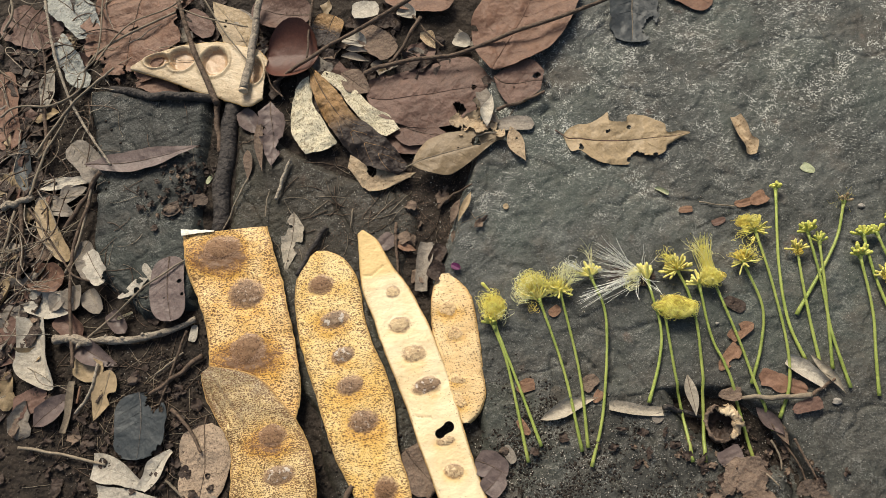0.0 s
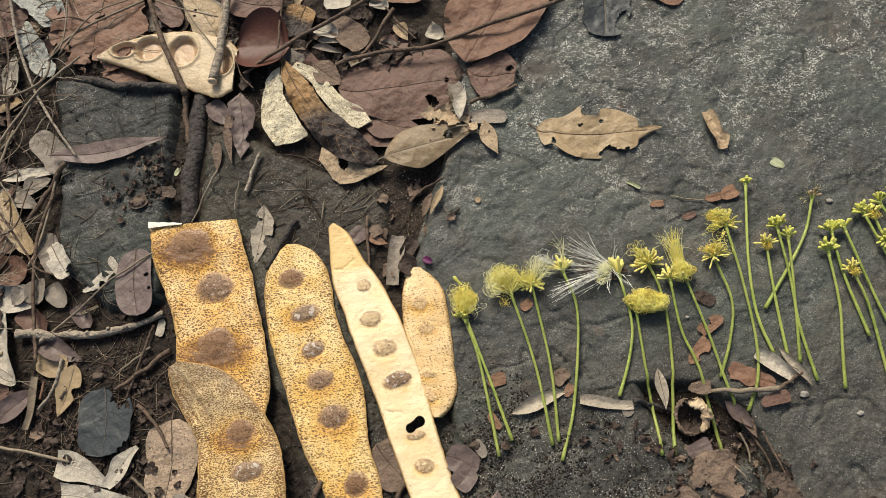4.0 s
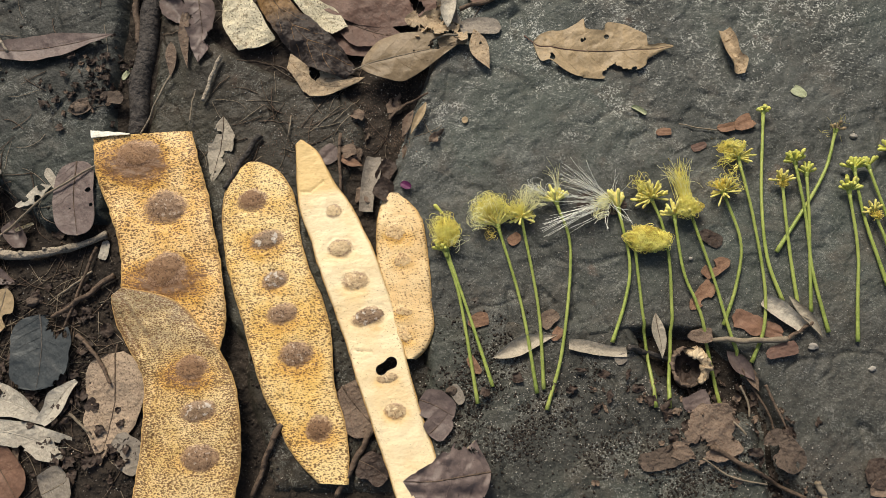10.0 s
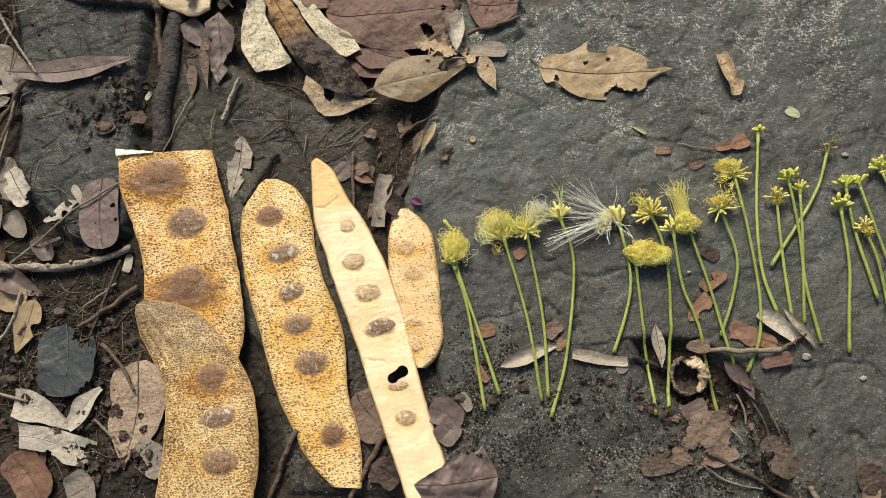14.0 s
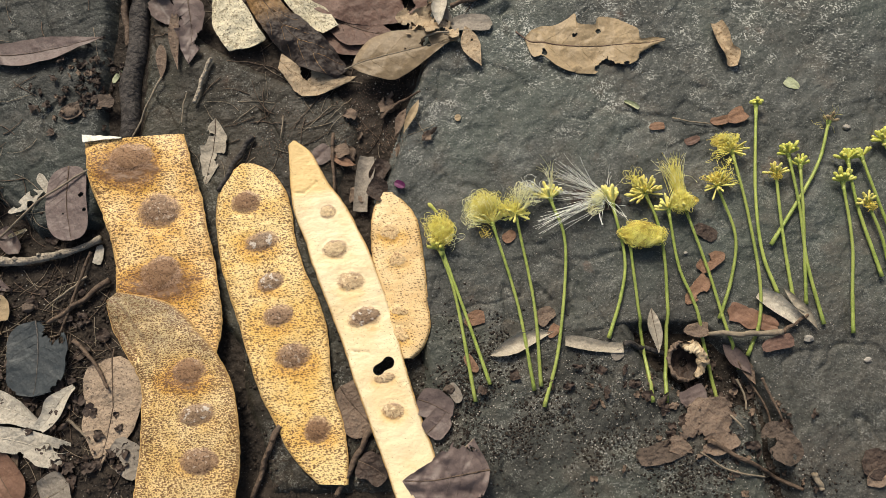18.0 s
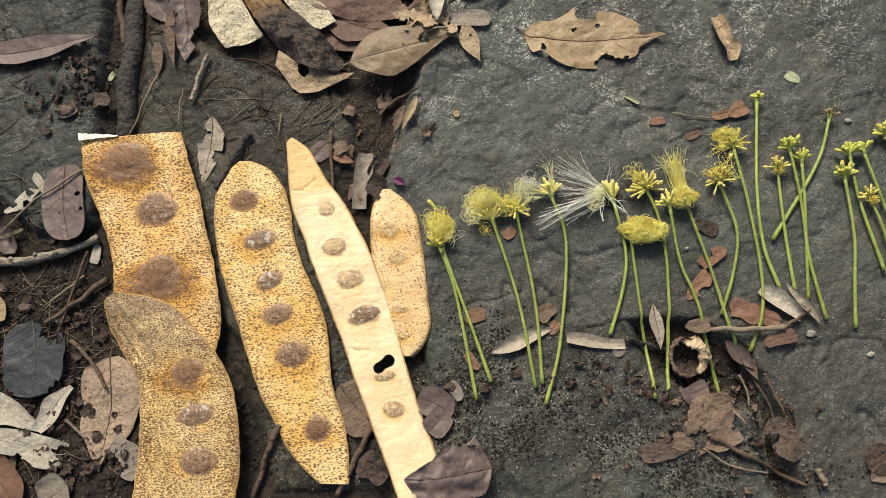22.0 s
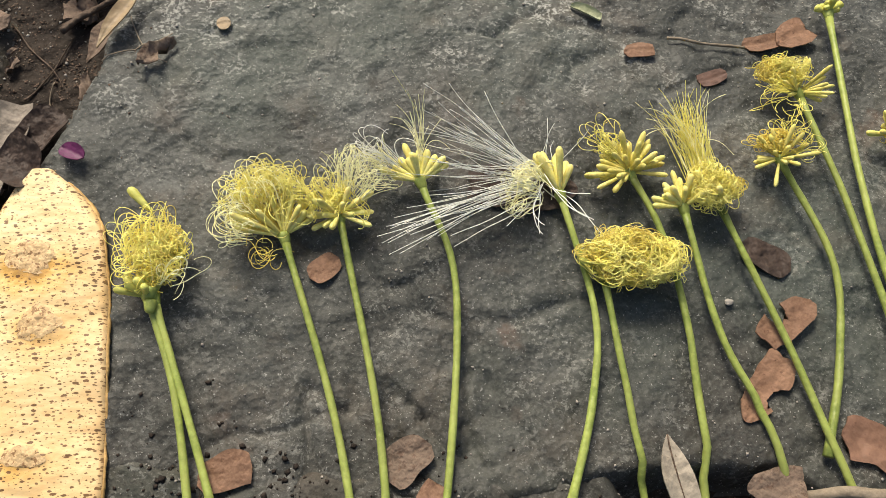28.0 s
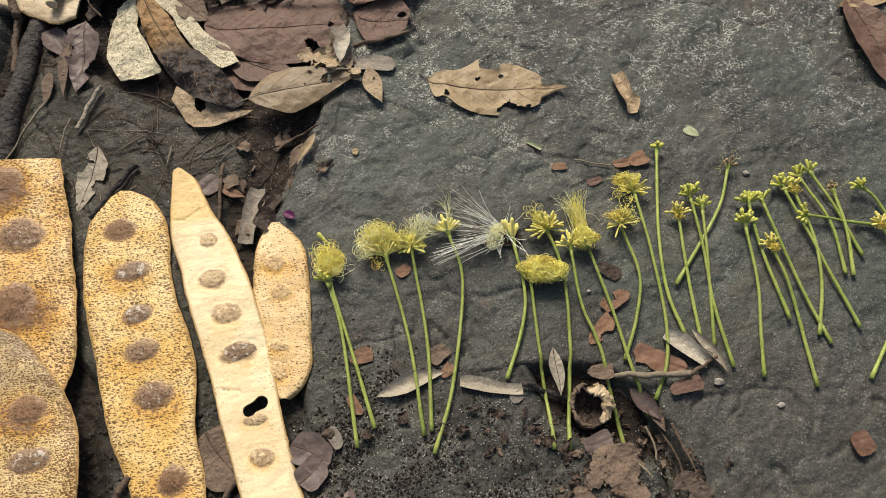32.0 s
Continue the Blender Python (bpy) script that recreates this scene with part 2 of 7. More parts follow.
def slate(name, light=1.0, crust=1.0, dark_line=0.0, warm=0.0):
    """Layered grey slate; light: its tone; crust: how much pale lichen it carries; dark_line: the y below which it
    turns darker brown; warm: how far soil browns it.
    """
    mat = bpy.data.materials.new(name)
    mat.use_nodes = True
    n, l = mat.node_tree.nodes, mat.node_tree.links
    bsdf = n["Principled BSDF"]
    coord = n.new("ShaderNodeTexCoord")
    geo = n.new("ShaderNodeMapping")
    geo.inputs["Rotation"].default_value = (0, 0, radians(28))
    geo.inputs["Scale"].default_value = (1, 1.7, 1)
    l.new(coord.outputs["Object"], geo.inputs[0])

    def cloud(size, detail, rough, a, b, layered=False):
        node, out = n.new("ShaderNodeTexNoise"), n.new("ShaderNodeMapRange")
        node.inputs["Scale"].default_value = 1 / (size * MM)
        node.inputs["Detail"].default_value, node.inputs["Roughness"].default_value = detail, rough
        l.new(geo.outputs[0] if layered else coord.outputs["Object"], node.inputs["Vector"])
        out.interpolation_type = "SMOOTHSTEP"
        out.inputs[1].default_value, out.inputs[2].default_value = a, b
        l.new(node.outputs[0], out.inputs[0])
        return out.outputs[0]

    def times(a, b):
        node = n.new("ShaderNodeMath")
        node.operation = "MULTIPLY"
        for socket, value in zip(node.inputs, (a, b)):
            if isinstance(value, float):
                socket.default_value = value
            else:
                l.new(value, socket)
        return node.outputs[0]

    def blend(f, a, b):
        node = n.new("ShaderNodeMix")
        node.data_type = "RGBA"
        l.new(f, node.inputs[0])
        for socket, value in ((node.inputs[6], a), (node.inputs[7], b)):
            if isinstance(value, tuple):
                socket.default_value = (*value, 1)
            else:
                l.new(value, socket)
        return node.outputs[2]

    def tone(r, g, b):
        return (r * light * (1 + 0.16 * warm), g * light, b * light * (0.93 - 0.12 * warm))

    colour = blend(cloud(45, 8, 0.7, 0.36, 0.64), tone(0.034, 0.0365, 0.035), tone(0.083, 0.087, 0.084))
    colour = blend(times(cloud(24, 6, 0.65, 0.5, 0.64), 0.5), colour, tone(0.085, 0.068, 0.056))
    colour = blend(times(cloud(7, 10, 0.8, 0.44, 0.64, True), 0.5), colour, tone(0.032, 0.035, 0.034))
    colour = blend(times(cloud(33, 9, 0.72, 0.52, 0.68), 0.4), colour, tone(0.15, 0.158, 0.16))
    colour = blend(times(cloud(19, 4, 0.6, 0.63, 0.72), 0.55), colour, tone(0.12, 0.072, 0.055))
    colour = blend(times(cloud(85, 4, 0.6, 0.46, 0.6), 0.55), colour, tone(0.058, 0.074, 0.066))
    colour = blend(times(cloud(62, 5, 0.65, 0.54, 0.66, True), 0.5), colour, tone(0.1, 0.082, 0.069))
    growth = 0.8
    # Darker brown below a noisy line in y; lichen thins out towards it.
    if dark_line:
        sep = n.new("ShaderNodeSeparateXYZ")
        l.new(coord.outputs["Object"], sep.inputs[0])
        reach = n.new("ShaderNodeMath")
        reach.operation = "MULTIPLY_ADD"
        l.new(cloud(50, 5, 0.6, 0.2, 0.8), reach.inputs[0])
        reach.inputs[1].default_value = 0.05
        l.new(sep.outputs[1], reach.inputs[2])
        dark_share = n.new("ShaderNodeMapRange")
        dark_share.interpolation_type = "SMOOTHSTEP"
        dark_share.inputs[1].default_value, dark_share.inputs[2].default_value = dark_line + 0.05, dark_line - 0.01
        l.new(reach.outputs[0], dark_share.inputs[0])
        colour = blend(times(dark_share.outputs[0], 0.6), colour, tone(0.044, 0.038, 0.033))
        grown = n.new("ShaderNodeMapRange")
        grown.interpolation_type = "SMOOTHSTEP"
        grown.inputs[1].default_value, grown.inputs[2].default_value = dark_line + 0.075, dark_line + 0.15
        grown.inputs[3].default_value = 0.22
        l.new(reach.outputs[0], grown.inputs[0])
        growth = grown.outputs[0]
    colour = blend(times(cloud(1.0, 6, 0.8, 0.45, 0.62), 0.3), colour, tone(0.135, 0.14, 0.135))
    colour = blend(times(cloud(0.7, 4, 0.7, 0.5, 0.62), 0.38), colour, tone(0.028, 0.029, 0.028))
    lichen = times(cloud(30, 6, 0.65, 0.43, 0.57), cloud(1.8, 6, 0.75, 0.55, 0.59, True))
    colour = blend(times(times(lichen, growth), 0.62 * crust), colour, (0.46, 0.46, 0.41))
    lace = times(cloud(17, 5, 0.65, 0.47, 0.57), times(cloud(4.5, 4, 0.6, 0.45, 0.56), cloud(0.8, 3, 0.6, 0.53, 0.56)))
    colour = blend(times(times(lace, growth), 0.75 * crust), colour, (0.5, 0.5, 0.45))
    colour = blend(times(cloud(0.42, 2, 0.5, 0.665, 0.7), 0.5 * crust), colour, (0.4, 0.4, 0.37))
    l.new(colour, bsdf.inputs["Base Color"])
    gloss = n.new("ShaderNodeMapRange")
    gloss.inputs[3].default_value, gloss.inputs[4].default_value = 0.52, 0.82
    l.new(cloud(9, 5, 0.6, 0.25, 0.8), gloss.inputs[0])
    l.new(gloss.outputs[0], bsdf.inputs["Roughness"])
    bsdf.inputs["Specular IOR Level"].default_value = 0.25
    l.new(fine_relief(mat.node_tree, coord.outputs["Object"], [(12, 0.2, 6), (2.4, 0.18, 4), (1.15, 0.17, -1), (0.8, 0.15, 2)]), bsdf.inputs["Normal"])
    return mat


def pod_skin(name, pale, gold, speck=1.0, fleck=1.0, film=0.0, turn=0, tip=None, fine=1.0):
    """Dry pod wall. speck, fleck: how much of it the large and small brown specks cover; film: grey weathering; tip: colour of the bare end."""
    mat = bpy.data.materials.new(name)
    mat.use_nodes = True
    n, l = mat.node_tree.nodes, mat.node_tree.links
    bsdf = n["Principled BSDF"]
    bsdf.inputs["Roughness"].default_value = 0.5
    bsdf.inputs["Specular IOR Level"].default_value = 0.3
    coord, info = n.new("ShaderNodeTexCoord"), n.new("ShaderNodeObjectInfo")
    shift = n.new("ShaderNodeVectorMath")
    shift.operation = "MULTIPLY_ADD"
    l.new(info.outputs["Random"], shift.inputs[0])
    shift.inputs[1].default_value = (0.7, 0.9, 0.3)
    l.new(coord.outputs["Object"], shift.inputs[2])
    across = n.new("ShaderNodeMapping")
    across.inputs["Rotation"].default_value = (0, 0, radians(-turn))
    across.inputs["Scale"].default_value = (0.66, 1.35, 1)
    l.new(shift.outputs[0], across.inputs["Vector"])
    plain, where = shift.outputs[0], across.outputs[0]

    def put(socket, value):
        if isinstance(value, (int, float)):
            socket.default_value = float(value)
        elif isinstance(value, tuple):
            socket.default_value = (*value, 1)
        else:
            l.new(value, socket)

    def calc(op, a, b, c=0.0):
        node = n.new("ShaderNodeMath")
        node.operation = op
        for socket, value in zip(node.inputs, (a, b, c)):
            put(socket, value)
        return node.outputs[0]

    def noise(size, detail=4, rough=0.6, vector=None):
        node = n.new("ShaderNodeTexNoise")
        node.inputs["Scale"].default_value = 1 / (size * MM)
        node.inputs["Detail"].default_value, node.inputs["Roughness"].default_value = detail, rough
        l.new(vector or plain, node.inputs["Vector"])
        return node.outputs[0]

    def ramp(value, a, b):
        node = n.new("ShaderNodeMapRange")
        node.interpolation_type = "SMOOTHSTEP"
        put(node.inputs[1], a)
        put(node.inputs[2], b)
        put(node.inputs[0], value)
        return node.outputs[0]

    def mix(f, a, b):
        node = n.new("ShaderNodeMix")
        node.data_type = "RGBA"
        put(node.inputs[0], f)
        put(node.inputs[6], a)
        put(node.inputs[7], b)
        return node.outputs[2]

    attr, uv = n.new("ShaderNodeVertexColor"), n.new("ShaderNodeUVMap")
    attr.layer_name = "stain"
    sep, along = n.new("ShaderNodeSeparateColor"), n.new("ShaderNodeSeparateXYZ")
    l.new(attr.outputs[0], sep.inputs[0])
    l.new(uv.outputs[0], along.inputs[0])
    halo, core, rim = sep.outputs[0], sep.outputs[1], sep.outputs[2]
    patch = noise(15, 5, 0.6)
    colour = mix(ramp(patch, 0.36, 0.66), pale, gold)
    colour = mix(calc("MULTIPLY", ramp(noise(2.6, 5, 0.7), 0.4, 0.75), 0.16), colour, tuple(c * 0.8 for c in gold))
    colour = mix(calc("MULTIPLY", ramp(noise(1.0, 4, 0.7, where), 0.45, 0.7), 0.15), colour, tuple(min(c * 1.12, 0.9) for c in pale))
    soak = calc("MULTIPLY", halo, calc("MULTIPLY_ADD", ramp(noise(3.0, 5, 0.75), 0.3, 0.65), 0.35, 0.68))
    colour = mix(calc("MULTIPLY", ramp(soak, 0.06, 0.55), 0.85), colour, (0.62, 0.34, 0.06))
    colour = mix(calc("MULTIPLY", ramp(soak, 0.4, 0.8), 0.75), colour, (0.27, 0.115, 0.022))
    colour = mix(calc("MULTIPLY", ramp(soak, 0.68, 1.0), 0.85), colour, (0.075, 0.03, 0.009))
    if tip:
        bare = ramp(calc("MULTIPLY_ADD", patch, 0.06, along.outputs[0]), 0.2, 0.17)
        colour = mix(bare, colour, tip)
    if film:
        worn = calc("MULTIPLY_ADD", noise(13, 6, 0.7), 0.6, calc("MULTIPLY", along.outputs[0], 0.75))
        colour = mix(calc("MULTIPLY", ramp(worn, 0.62, 0.4), film), colour, mix(ramp(noise(1.6, 5, 0.7), 0.35, 0.65), (0.16, 0.125, 0.07), (0.37, 0.29, 0.165)))
        streak = calc("MULTIPLY_ADD", noise(30, 4, 0.6), 0.5, calc("ABSOLUTE", calc("ADD", along.outputs[1], 0.35), 0.0))
        colour = mix(calc("MULTIPLY", calc("MULTIPLY", ramp(streak, 0.36, 0.24), ramp(along.outputs[0], 0.42, 0.25)), 0.7), colour, (0.11, 0.08, 0.05))
    crowd = calc("MULTIPLY_ADD", noise(7, 4, 0.65), 0.34, calc("MULTIPLY_ADD", halo, 0.08, calc("MULTIPLY_ADD", calc("POWER", calc("ABSOLUTE", along.outputs[1], 0.0), 4.0), 0.09 + 0.06 * film, -0.02)))
    for size, share, tint in ((1.15 * fine, speck, (0.078, 0.034, 0.012)), (0.62 * fine, speck * fleck * 0.93, (0.095, 0.043, 0.015))):
        cells = n.new("ShaderNodeTexVoronoi")
        cells.voronoi_dimensions = "2D"
        cells.inputs["Scale"].default_value = 1 / (size * MM)
        l.new(where, cells.inputs["Vector"])
        shade = n.new("ShaderNodeSeparateColor")
        l.new(cells.outputs["Color"], shade.inputs[0])
        ragged = calc("MULTIPLY_ADD", noise(size * 0.45, 2, 0.6), 0.36, calc("SUBTRACT", cells.outputs["Distance"], 0.18))
        reach = calc("ADD", calc("MULTIPLY_ADD", shade.outputs[0], 0.34, -0.07 - 0.42 * (1 - share)), crowd)
        spot = ramp(calc("SUBTRACT", reach, ragged), 0.0, 0.06)
        tone = mix(shade.outputs[1], tint, tuple(c * 1.8 for c in tint))
        colour = mix(calc("MULTIPLY", spot, 0.9), colour, tone)
    frayed = calc("MULTIPLY", core, calc("MULTIPLY_ADD", noise(1.1, 5, 0.8, where), 1.5, 0.1))
    skin = mix(ramp(noise(0.8, 4, 0.8), 0.38, 0.62), (0.12, 0.062, 0.034), (0.36, 0.23, 0.145))
    colour = mix(calc("MULTIPLY", ramp(frayed, 0.3, 0.62), 0.85), colour, skin)
    colour = mix(calc("MULTIPLY", rim, 0.75), colour, (0.36, 0.22, 0.09))
    l.new(colour, bsdf.inputs["Base Color"])
    l.new(fine_relief(mat.node_tree, where, [(1.3, 0.1, 3), (6, 0.2, 3)]), bsdf.inputs["Normal"])
    return mat


DARK_LINE = (-20 - float(np.mean([c[1] for c in SLABS[0]["corners"]]))) * MM
ROCK, ROCK_DULL, ROCK_DARK = slate("slate", 1.0, 1.0, DARK_LINE), slate("dull_slate", 0.7, 0.4, warm=0.4), slate("dark_slate", 0.52, 0.35)
ROCK_EARTHY = slate("earthy_slate", 0.44, 0.3, warm=1.5)
SOIL = material("soil", (0.012, 0.009, 0.0068), (0.035, 0.0255, 0.0182), 0.9, 1.0, 30, 1.0, specks=[((0.12, 0.1, 0.08), 0.8, 0.08)], spread=0.25)
CRUMB = material("crumb", (0.012, 0.009, 0.007), (0.045, 0.033, 0.025), 0.95, 0.6, 8, 0.6)
POD_GOLD = pod_skin("pod_gold", (0.82, 0.585, 0.285), (0.73, 0.44, 0.14), speck=1.02, turn=12)
POD_GREY = pod_skin("pod_grey", (0.74, 0.56, 0.285), (0.63, 0.43, 0.165), speck=1.16, film=0.9, turn=14, fine=0.74)
POD_AMBER = pod_skin("pod_amber", (0.81, 0.605, 0.29), (0.72, 0.46, 0.135), speck=0.96, turn=18)
POD_PALE = pod_skin("pod_pale", (0.84, 0.69, 0.44), (0.78, 0.59, 0.33), speck=0.3, fleck=1.1, turn=22, tip=(0.72, 0.51, 0.23))
POD_SPOT = pod_skin("pod_spotted", (0.76, 0.57, 0.31), (0.68, 0.455, 0.21), speck=0.7, fleck=0.95, turn=10)
RIM = material("pod_rim", (0.34, 0.2, 0.07), (0.5, 0.32, 0.12), 0.6, 0.8, 9, 0.3)
SEED = material("seed_skin", (0.14, 0.076, 0.038), (0.235, 0.132, 0.068), 0.65, 0.8, 4, 0.35, specks=[((0.075, 0.036, 0.016), 0.9, 0.28)], spread=0.14, tone=0.1)
SEED_GREY = material("seed_skin_grey", (0.15, 0.09, 0.05), (0.29, 0.2, 0.125), 0.5, 0.8, 4, 0.35, specks=[((0.5, 0.44, 0.37), 3.0, 0.36), ((0.07, 0.035, 0.018), 1.0, 0.3)], spread=0.16, tone=0.1)
SEED_WORN = material("seed_skin_worn", (0.15, 0.088, 0.05), (0.27, 0.17, 0.1), 0.6, 0.8, 4, 0.35, specks=[((0.42, 0.33, 0.25), 1.6, 0.22), ((0.065, 0.032, 0.015), 1.0, 0.3)], spread=0.15, tone=0.1)
SEED_TAN = material("seed_skin_tan", (0.36, 0.245, 0.13), (0.56, 0.42, 0.25), 0.55, 0.9, 4, 0.35, specks=[((0.2, 0.125, 0.07), 1.6, 0.24), ((0.66, 0.52, 0.32), 1.8, 0.24)], spread=0.16)
SEED_PALE = material("seed_skin_pale", (0.42, 0.3, 0.16), (0.58, 0.44, 0.26), 0.6, 0.9, 4, 0.35, specks=[((0.24, 0.15, 0.08), 0.8, 0.18), ((0.36, 0.27, 0.18), 1.8, 0.2)], spread=0.14)
SEED_FAINT = material("seed_skin_faint", (0.5, 0.33, 0.16), (0.62, 0.45, 0.24), 0.6, 0.8, 4, 0.5, specks=[((0.2, 0.1, 0.04), 0.9, 0.28)], spread=0.2)
STALK = material("stalk", (0.17, 0.23, 0.045), (0.36, 0.4, 0.11), 0.4, 1.2, 16, 0.15, spread=0.1, through_light=0.1)
BUD = material("bud", (0.38, 0.4, 0.065), (0.58, 0.57, 0.16), 0.5, 0.8, 4, 0.1, spread=0.1, through_light=0.15)
BUD_DRY = material("bud_dry", (0.48, 0.42, 0.075), (0.72, 0.65, 0.24), 0.6, 0.8, 4, 0.2, spread=0.15, through_light=0.1)
BUD_PALE = material("bud_pale", (0.62, 0.56, 0.13), (0.82, 0.75, 0.3), 0.5, 0.8, 4, 0.12, spread=0.1, through_light=0.15)
THREAD_YELLOW = material("thread_yellow", (0.84, 0.67, 0.08), (0.96, 0.87, 0.3), 0.6, 1, 5, 0, spread=0.12, through_light=0.15)
THREAD_CREAM = material("thread_cream", (0.92, 0.86, 0.4), (0.95, 0.91, 0.58), 0.6, 1, 5, 0, spread=0.06, through_light=0.15)
THREAD_GOLD = material("thread_gold", (0.58, 0.42, 0.05), (0.82, 0.67, 0.16), 0.6, 1, 5, 0, spread=0.1, through_light=0.15)
THREAD_WHITE = material("thread_white", (0.84, 0.85, 0.72), (0.9, 0.9, 0.83), 0.5, 1, 5, 0, spread=0.03, through_light=0.15)
VEIN_DARK = (0.09, 0.05, 0.035)
LEAF_BROWN = material("leaf_brown", (0.094, 0.054, 0.040), (0.144, 0.083, 0.061), 0.6, 1.6, 20, 0.3, veins=(VEIN_DARK, 7, 0.35, 0.12), specks=[((0.06, 0.035, 0.028), 1.2, 0.06)], edge=0.1)
LEAF_RUST = material("leaf_rust", (0.125, 0.066, 0.043), (0.18, 0.1, 0.064), 0.6, 1.6, 20, 0.3, veins=(VEIN_DARK, 6, 0.4, 0.1), specks=[((0.1, 0.05, 0.035), 1.5, 0.06)], edge=0.1)
LEAF_TAN = material("leaf_tan", (0.235, 0.17, 0.092), (0.325, 0.242, 0.142), 0.5, 1.6, 18, 0.25, veins=((0.2, 0.13, 0.07), 6, 0.5, 0.1), specks=[((0.13, 0.08, 0.045), 1.1, 0.025)], edge=0.1)
LEAF_PALE = material("leaf_pale", (0.42, 0.37, 0.25), (0.58, 0.52, 0.38), 0.7, 1.2, 12, 0.5, veins=((0.3, 0.23, 0.14), 7, 0.5, 0.3), specks=[((0.3, 0.25, 0.16), 4.5, 0.2), ((0.1, 0.08, 0.05), 0.8, 0.26), ((0.16, 0.12, 0.07), 1.6, 0.1)])
LEAF_GREY = material("leaf_grey", (0.165, 0.14, 0.11), (0.26, 0.225, 0.185), 0.7, 1.2, 12, 0.4, veins=((0.15, 0.12, 0.09), 6, 0.5, 0.3), specks=[((0.1, 0.08, 0.06), 1.1, 0.1)], edge=0.1)
LEAF_SPECK = material("leaf_speckled", (0.125, 0.088, 0.063), (0.18, 0.13, 0.095), 0.75, 1.0, 10, 0.6, veins=((0.14, 0.08, 0.05), 6, 0.6, 0.5), specks=[((0.1, 0.06, 0.04), 1.0, 0.3)], edge=0.1)
LEAF_PINK = material("leaf_pinkish", (0.24, 0.175, 0.12), (0.34, 0.26, 0.185), 0.75, 1.0, 10, 0.6, specks=[((0.09, 0.055, 0.04), 0.9, 0.28)], edge=0.1)
LEAF_ASH = material("leaf_ash", (0.3, 0.265, 0.21), (0.44, 0.4, 0.33), 0.7, 1.2, 12, 0.45, specks=[((0.12, 0.095, 0.07), 1.0, 0.06)], edge=0.1)
LEAF_OLIVE = material("leaf_olive", (0.165, 0.118, 0.066), (0.23, 0.168, 0.1), 0.5, 1.6, 18, 0.15, veins=((0.14, 0.1, 0.06), 6, 0.5, 0.1), specks=[((0.11, 0.08, 0.05), 1.2, 0.05)], edge=0.1)
LEAF_HUSK = material("leaf_husk", (0.24, 0.205, 0.155), (0.36, 0.315, 0.245), 0.55, 1.2, 12, 0.4, specks=[((0.12, 0.09, 0.06), 0.9, 0.04)], edge=0.1)
LEAF_MUD = material("leaf_muddy", (0.065, 0.048, 0.036), (0.13, 0.095, 0.072), 0.8, 1.2, 9, 0.7, specks=[((0.03, 0.022, 0.017), 1.6, 0.25)], edge=0.1)
LEAF_MAUVE = material("leaf_mauve", (0.104, 0.076, 0.068), (0.144, 0.108, 0.096), 0.5, 1.6, 14, 0.2, veins=(VEIN_DARK, 6, 0.4, 0.07), specks=[((0.05, 0.035, 0.03), 1.2, 0.07)], edge=0.1)
LEAF_BLUE = material("leaf_bluegreen", (0.031, 0.036, 0.038), (0.046, 0.053, 0.055), 0.5, 1.6, 14, 0.2, veins=((0.08, 0.085, 0.08), 5, 0.5, 0.2))
LEAF_DARK = material("leaf_dark", (0.03, 0.021, 0.017), (0.075, 0.05, 0.037), 0.65, 1.4, 9, 0.7, veins=((0.02, 0.014, 0.01), 7, 0.5, 0.4))
LEAF_HALF = material("leaf_scorched", (0.2, 0.11, 0.045), (0.34, 0.21, 0.09), 0.6, 1.2, 17, 0.7, fade=((0.026, 0.019, 0.016), 0.3, 0.5), veins=((0.05, 0.03, 0.02), 8, 0.5, 0.5), specks=[((0.05, 0.03, 0.02), 1.0, 0.14)], edge=0.1)
CHIP = material("chip", (0.16, 0.085, 0.05), (0.24, 0.14, 0.088), 0.7, 1, 6, 0.4, specks=[((0.1, 0.05, 0.03), 1.0, 0.12)], edge=0.1)
CHIP_GREEN = material("chip_green", (0.24, 0.26, 0.14), (0.37, 0.39, 0.26), 0.6, 1, 4, 0.3)
PETAL = material("petal", (0.06, 0.01, 0.04), (0.11, 0.016, 0.075), 0.5, 1, 4, 0.2)
BARK_BLACK = material("bark_black", (0.022, 0.019, 0.017), (0.055, 0.047, 0.042), 0.75, 1.2, 9, 0.9, spread=0.25)
BARK_BROWN = material("bark_brown", (0.06, 0.04, 0.028), (0.13, 0.09, 0.062), 0.75, 1.2, 9, 0.7, spread=0.2)
BARK_GREY = material("bark_grey", (0.07, 0.062, 0.055), (0.15, 0.135, 0.12), 0.8, 1.2, 6, 0.9, spread=0.2)
BARK_PALE = material("bark_pale", (0.170, 0.140, 0.106), (0.357, 0.306, 0.238), 0.8, 1.0, 6, 0.9, specks=[((0.07, 0.055, 0.04), 1.0, 0.2)], spread=0.2)
STRAW = material("straw", (0.155, 0.122, 0.084), (0.25, 0.205, 0.148), 0.7, 1.0, 8, 0.3)
TORN = material("torn_fibre", (0.7, 0.66, 0.55), (0.8, 0.77, 0.68), 0.8, 0.8, 4, 0.5)
SHELL = material("shell_inside", (0.36, 0.27, 0.165), (0.56, 0.45, 0.3), 0.45, 1.6, 14, 0.22, specks=[((0.26, 0.18, 0.1), 2.0, 0.12)], spread=0.14, stretch=(0.7, 1.2, 1))
WOOD_CUT = material("broken_wood", (0.5, 0.38, 0.24), (0.62, 0.5, 0.35), 0.8, 0.8, 4, 0.5)
LEAF_RUST2 = material("leaf_red", (0.06, 0.022, 0.015), (0.1, 0.038, 0.024), 0.5, 1.6, 14, 0.08)
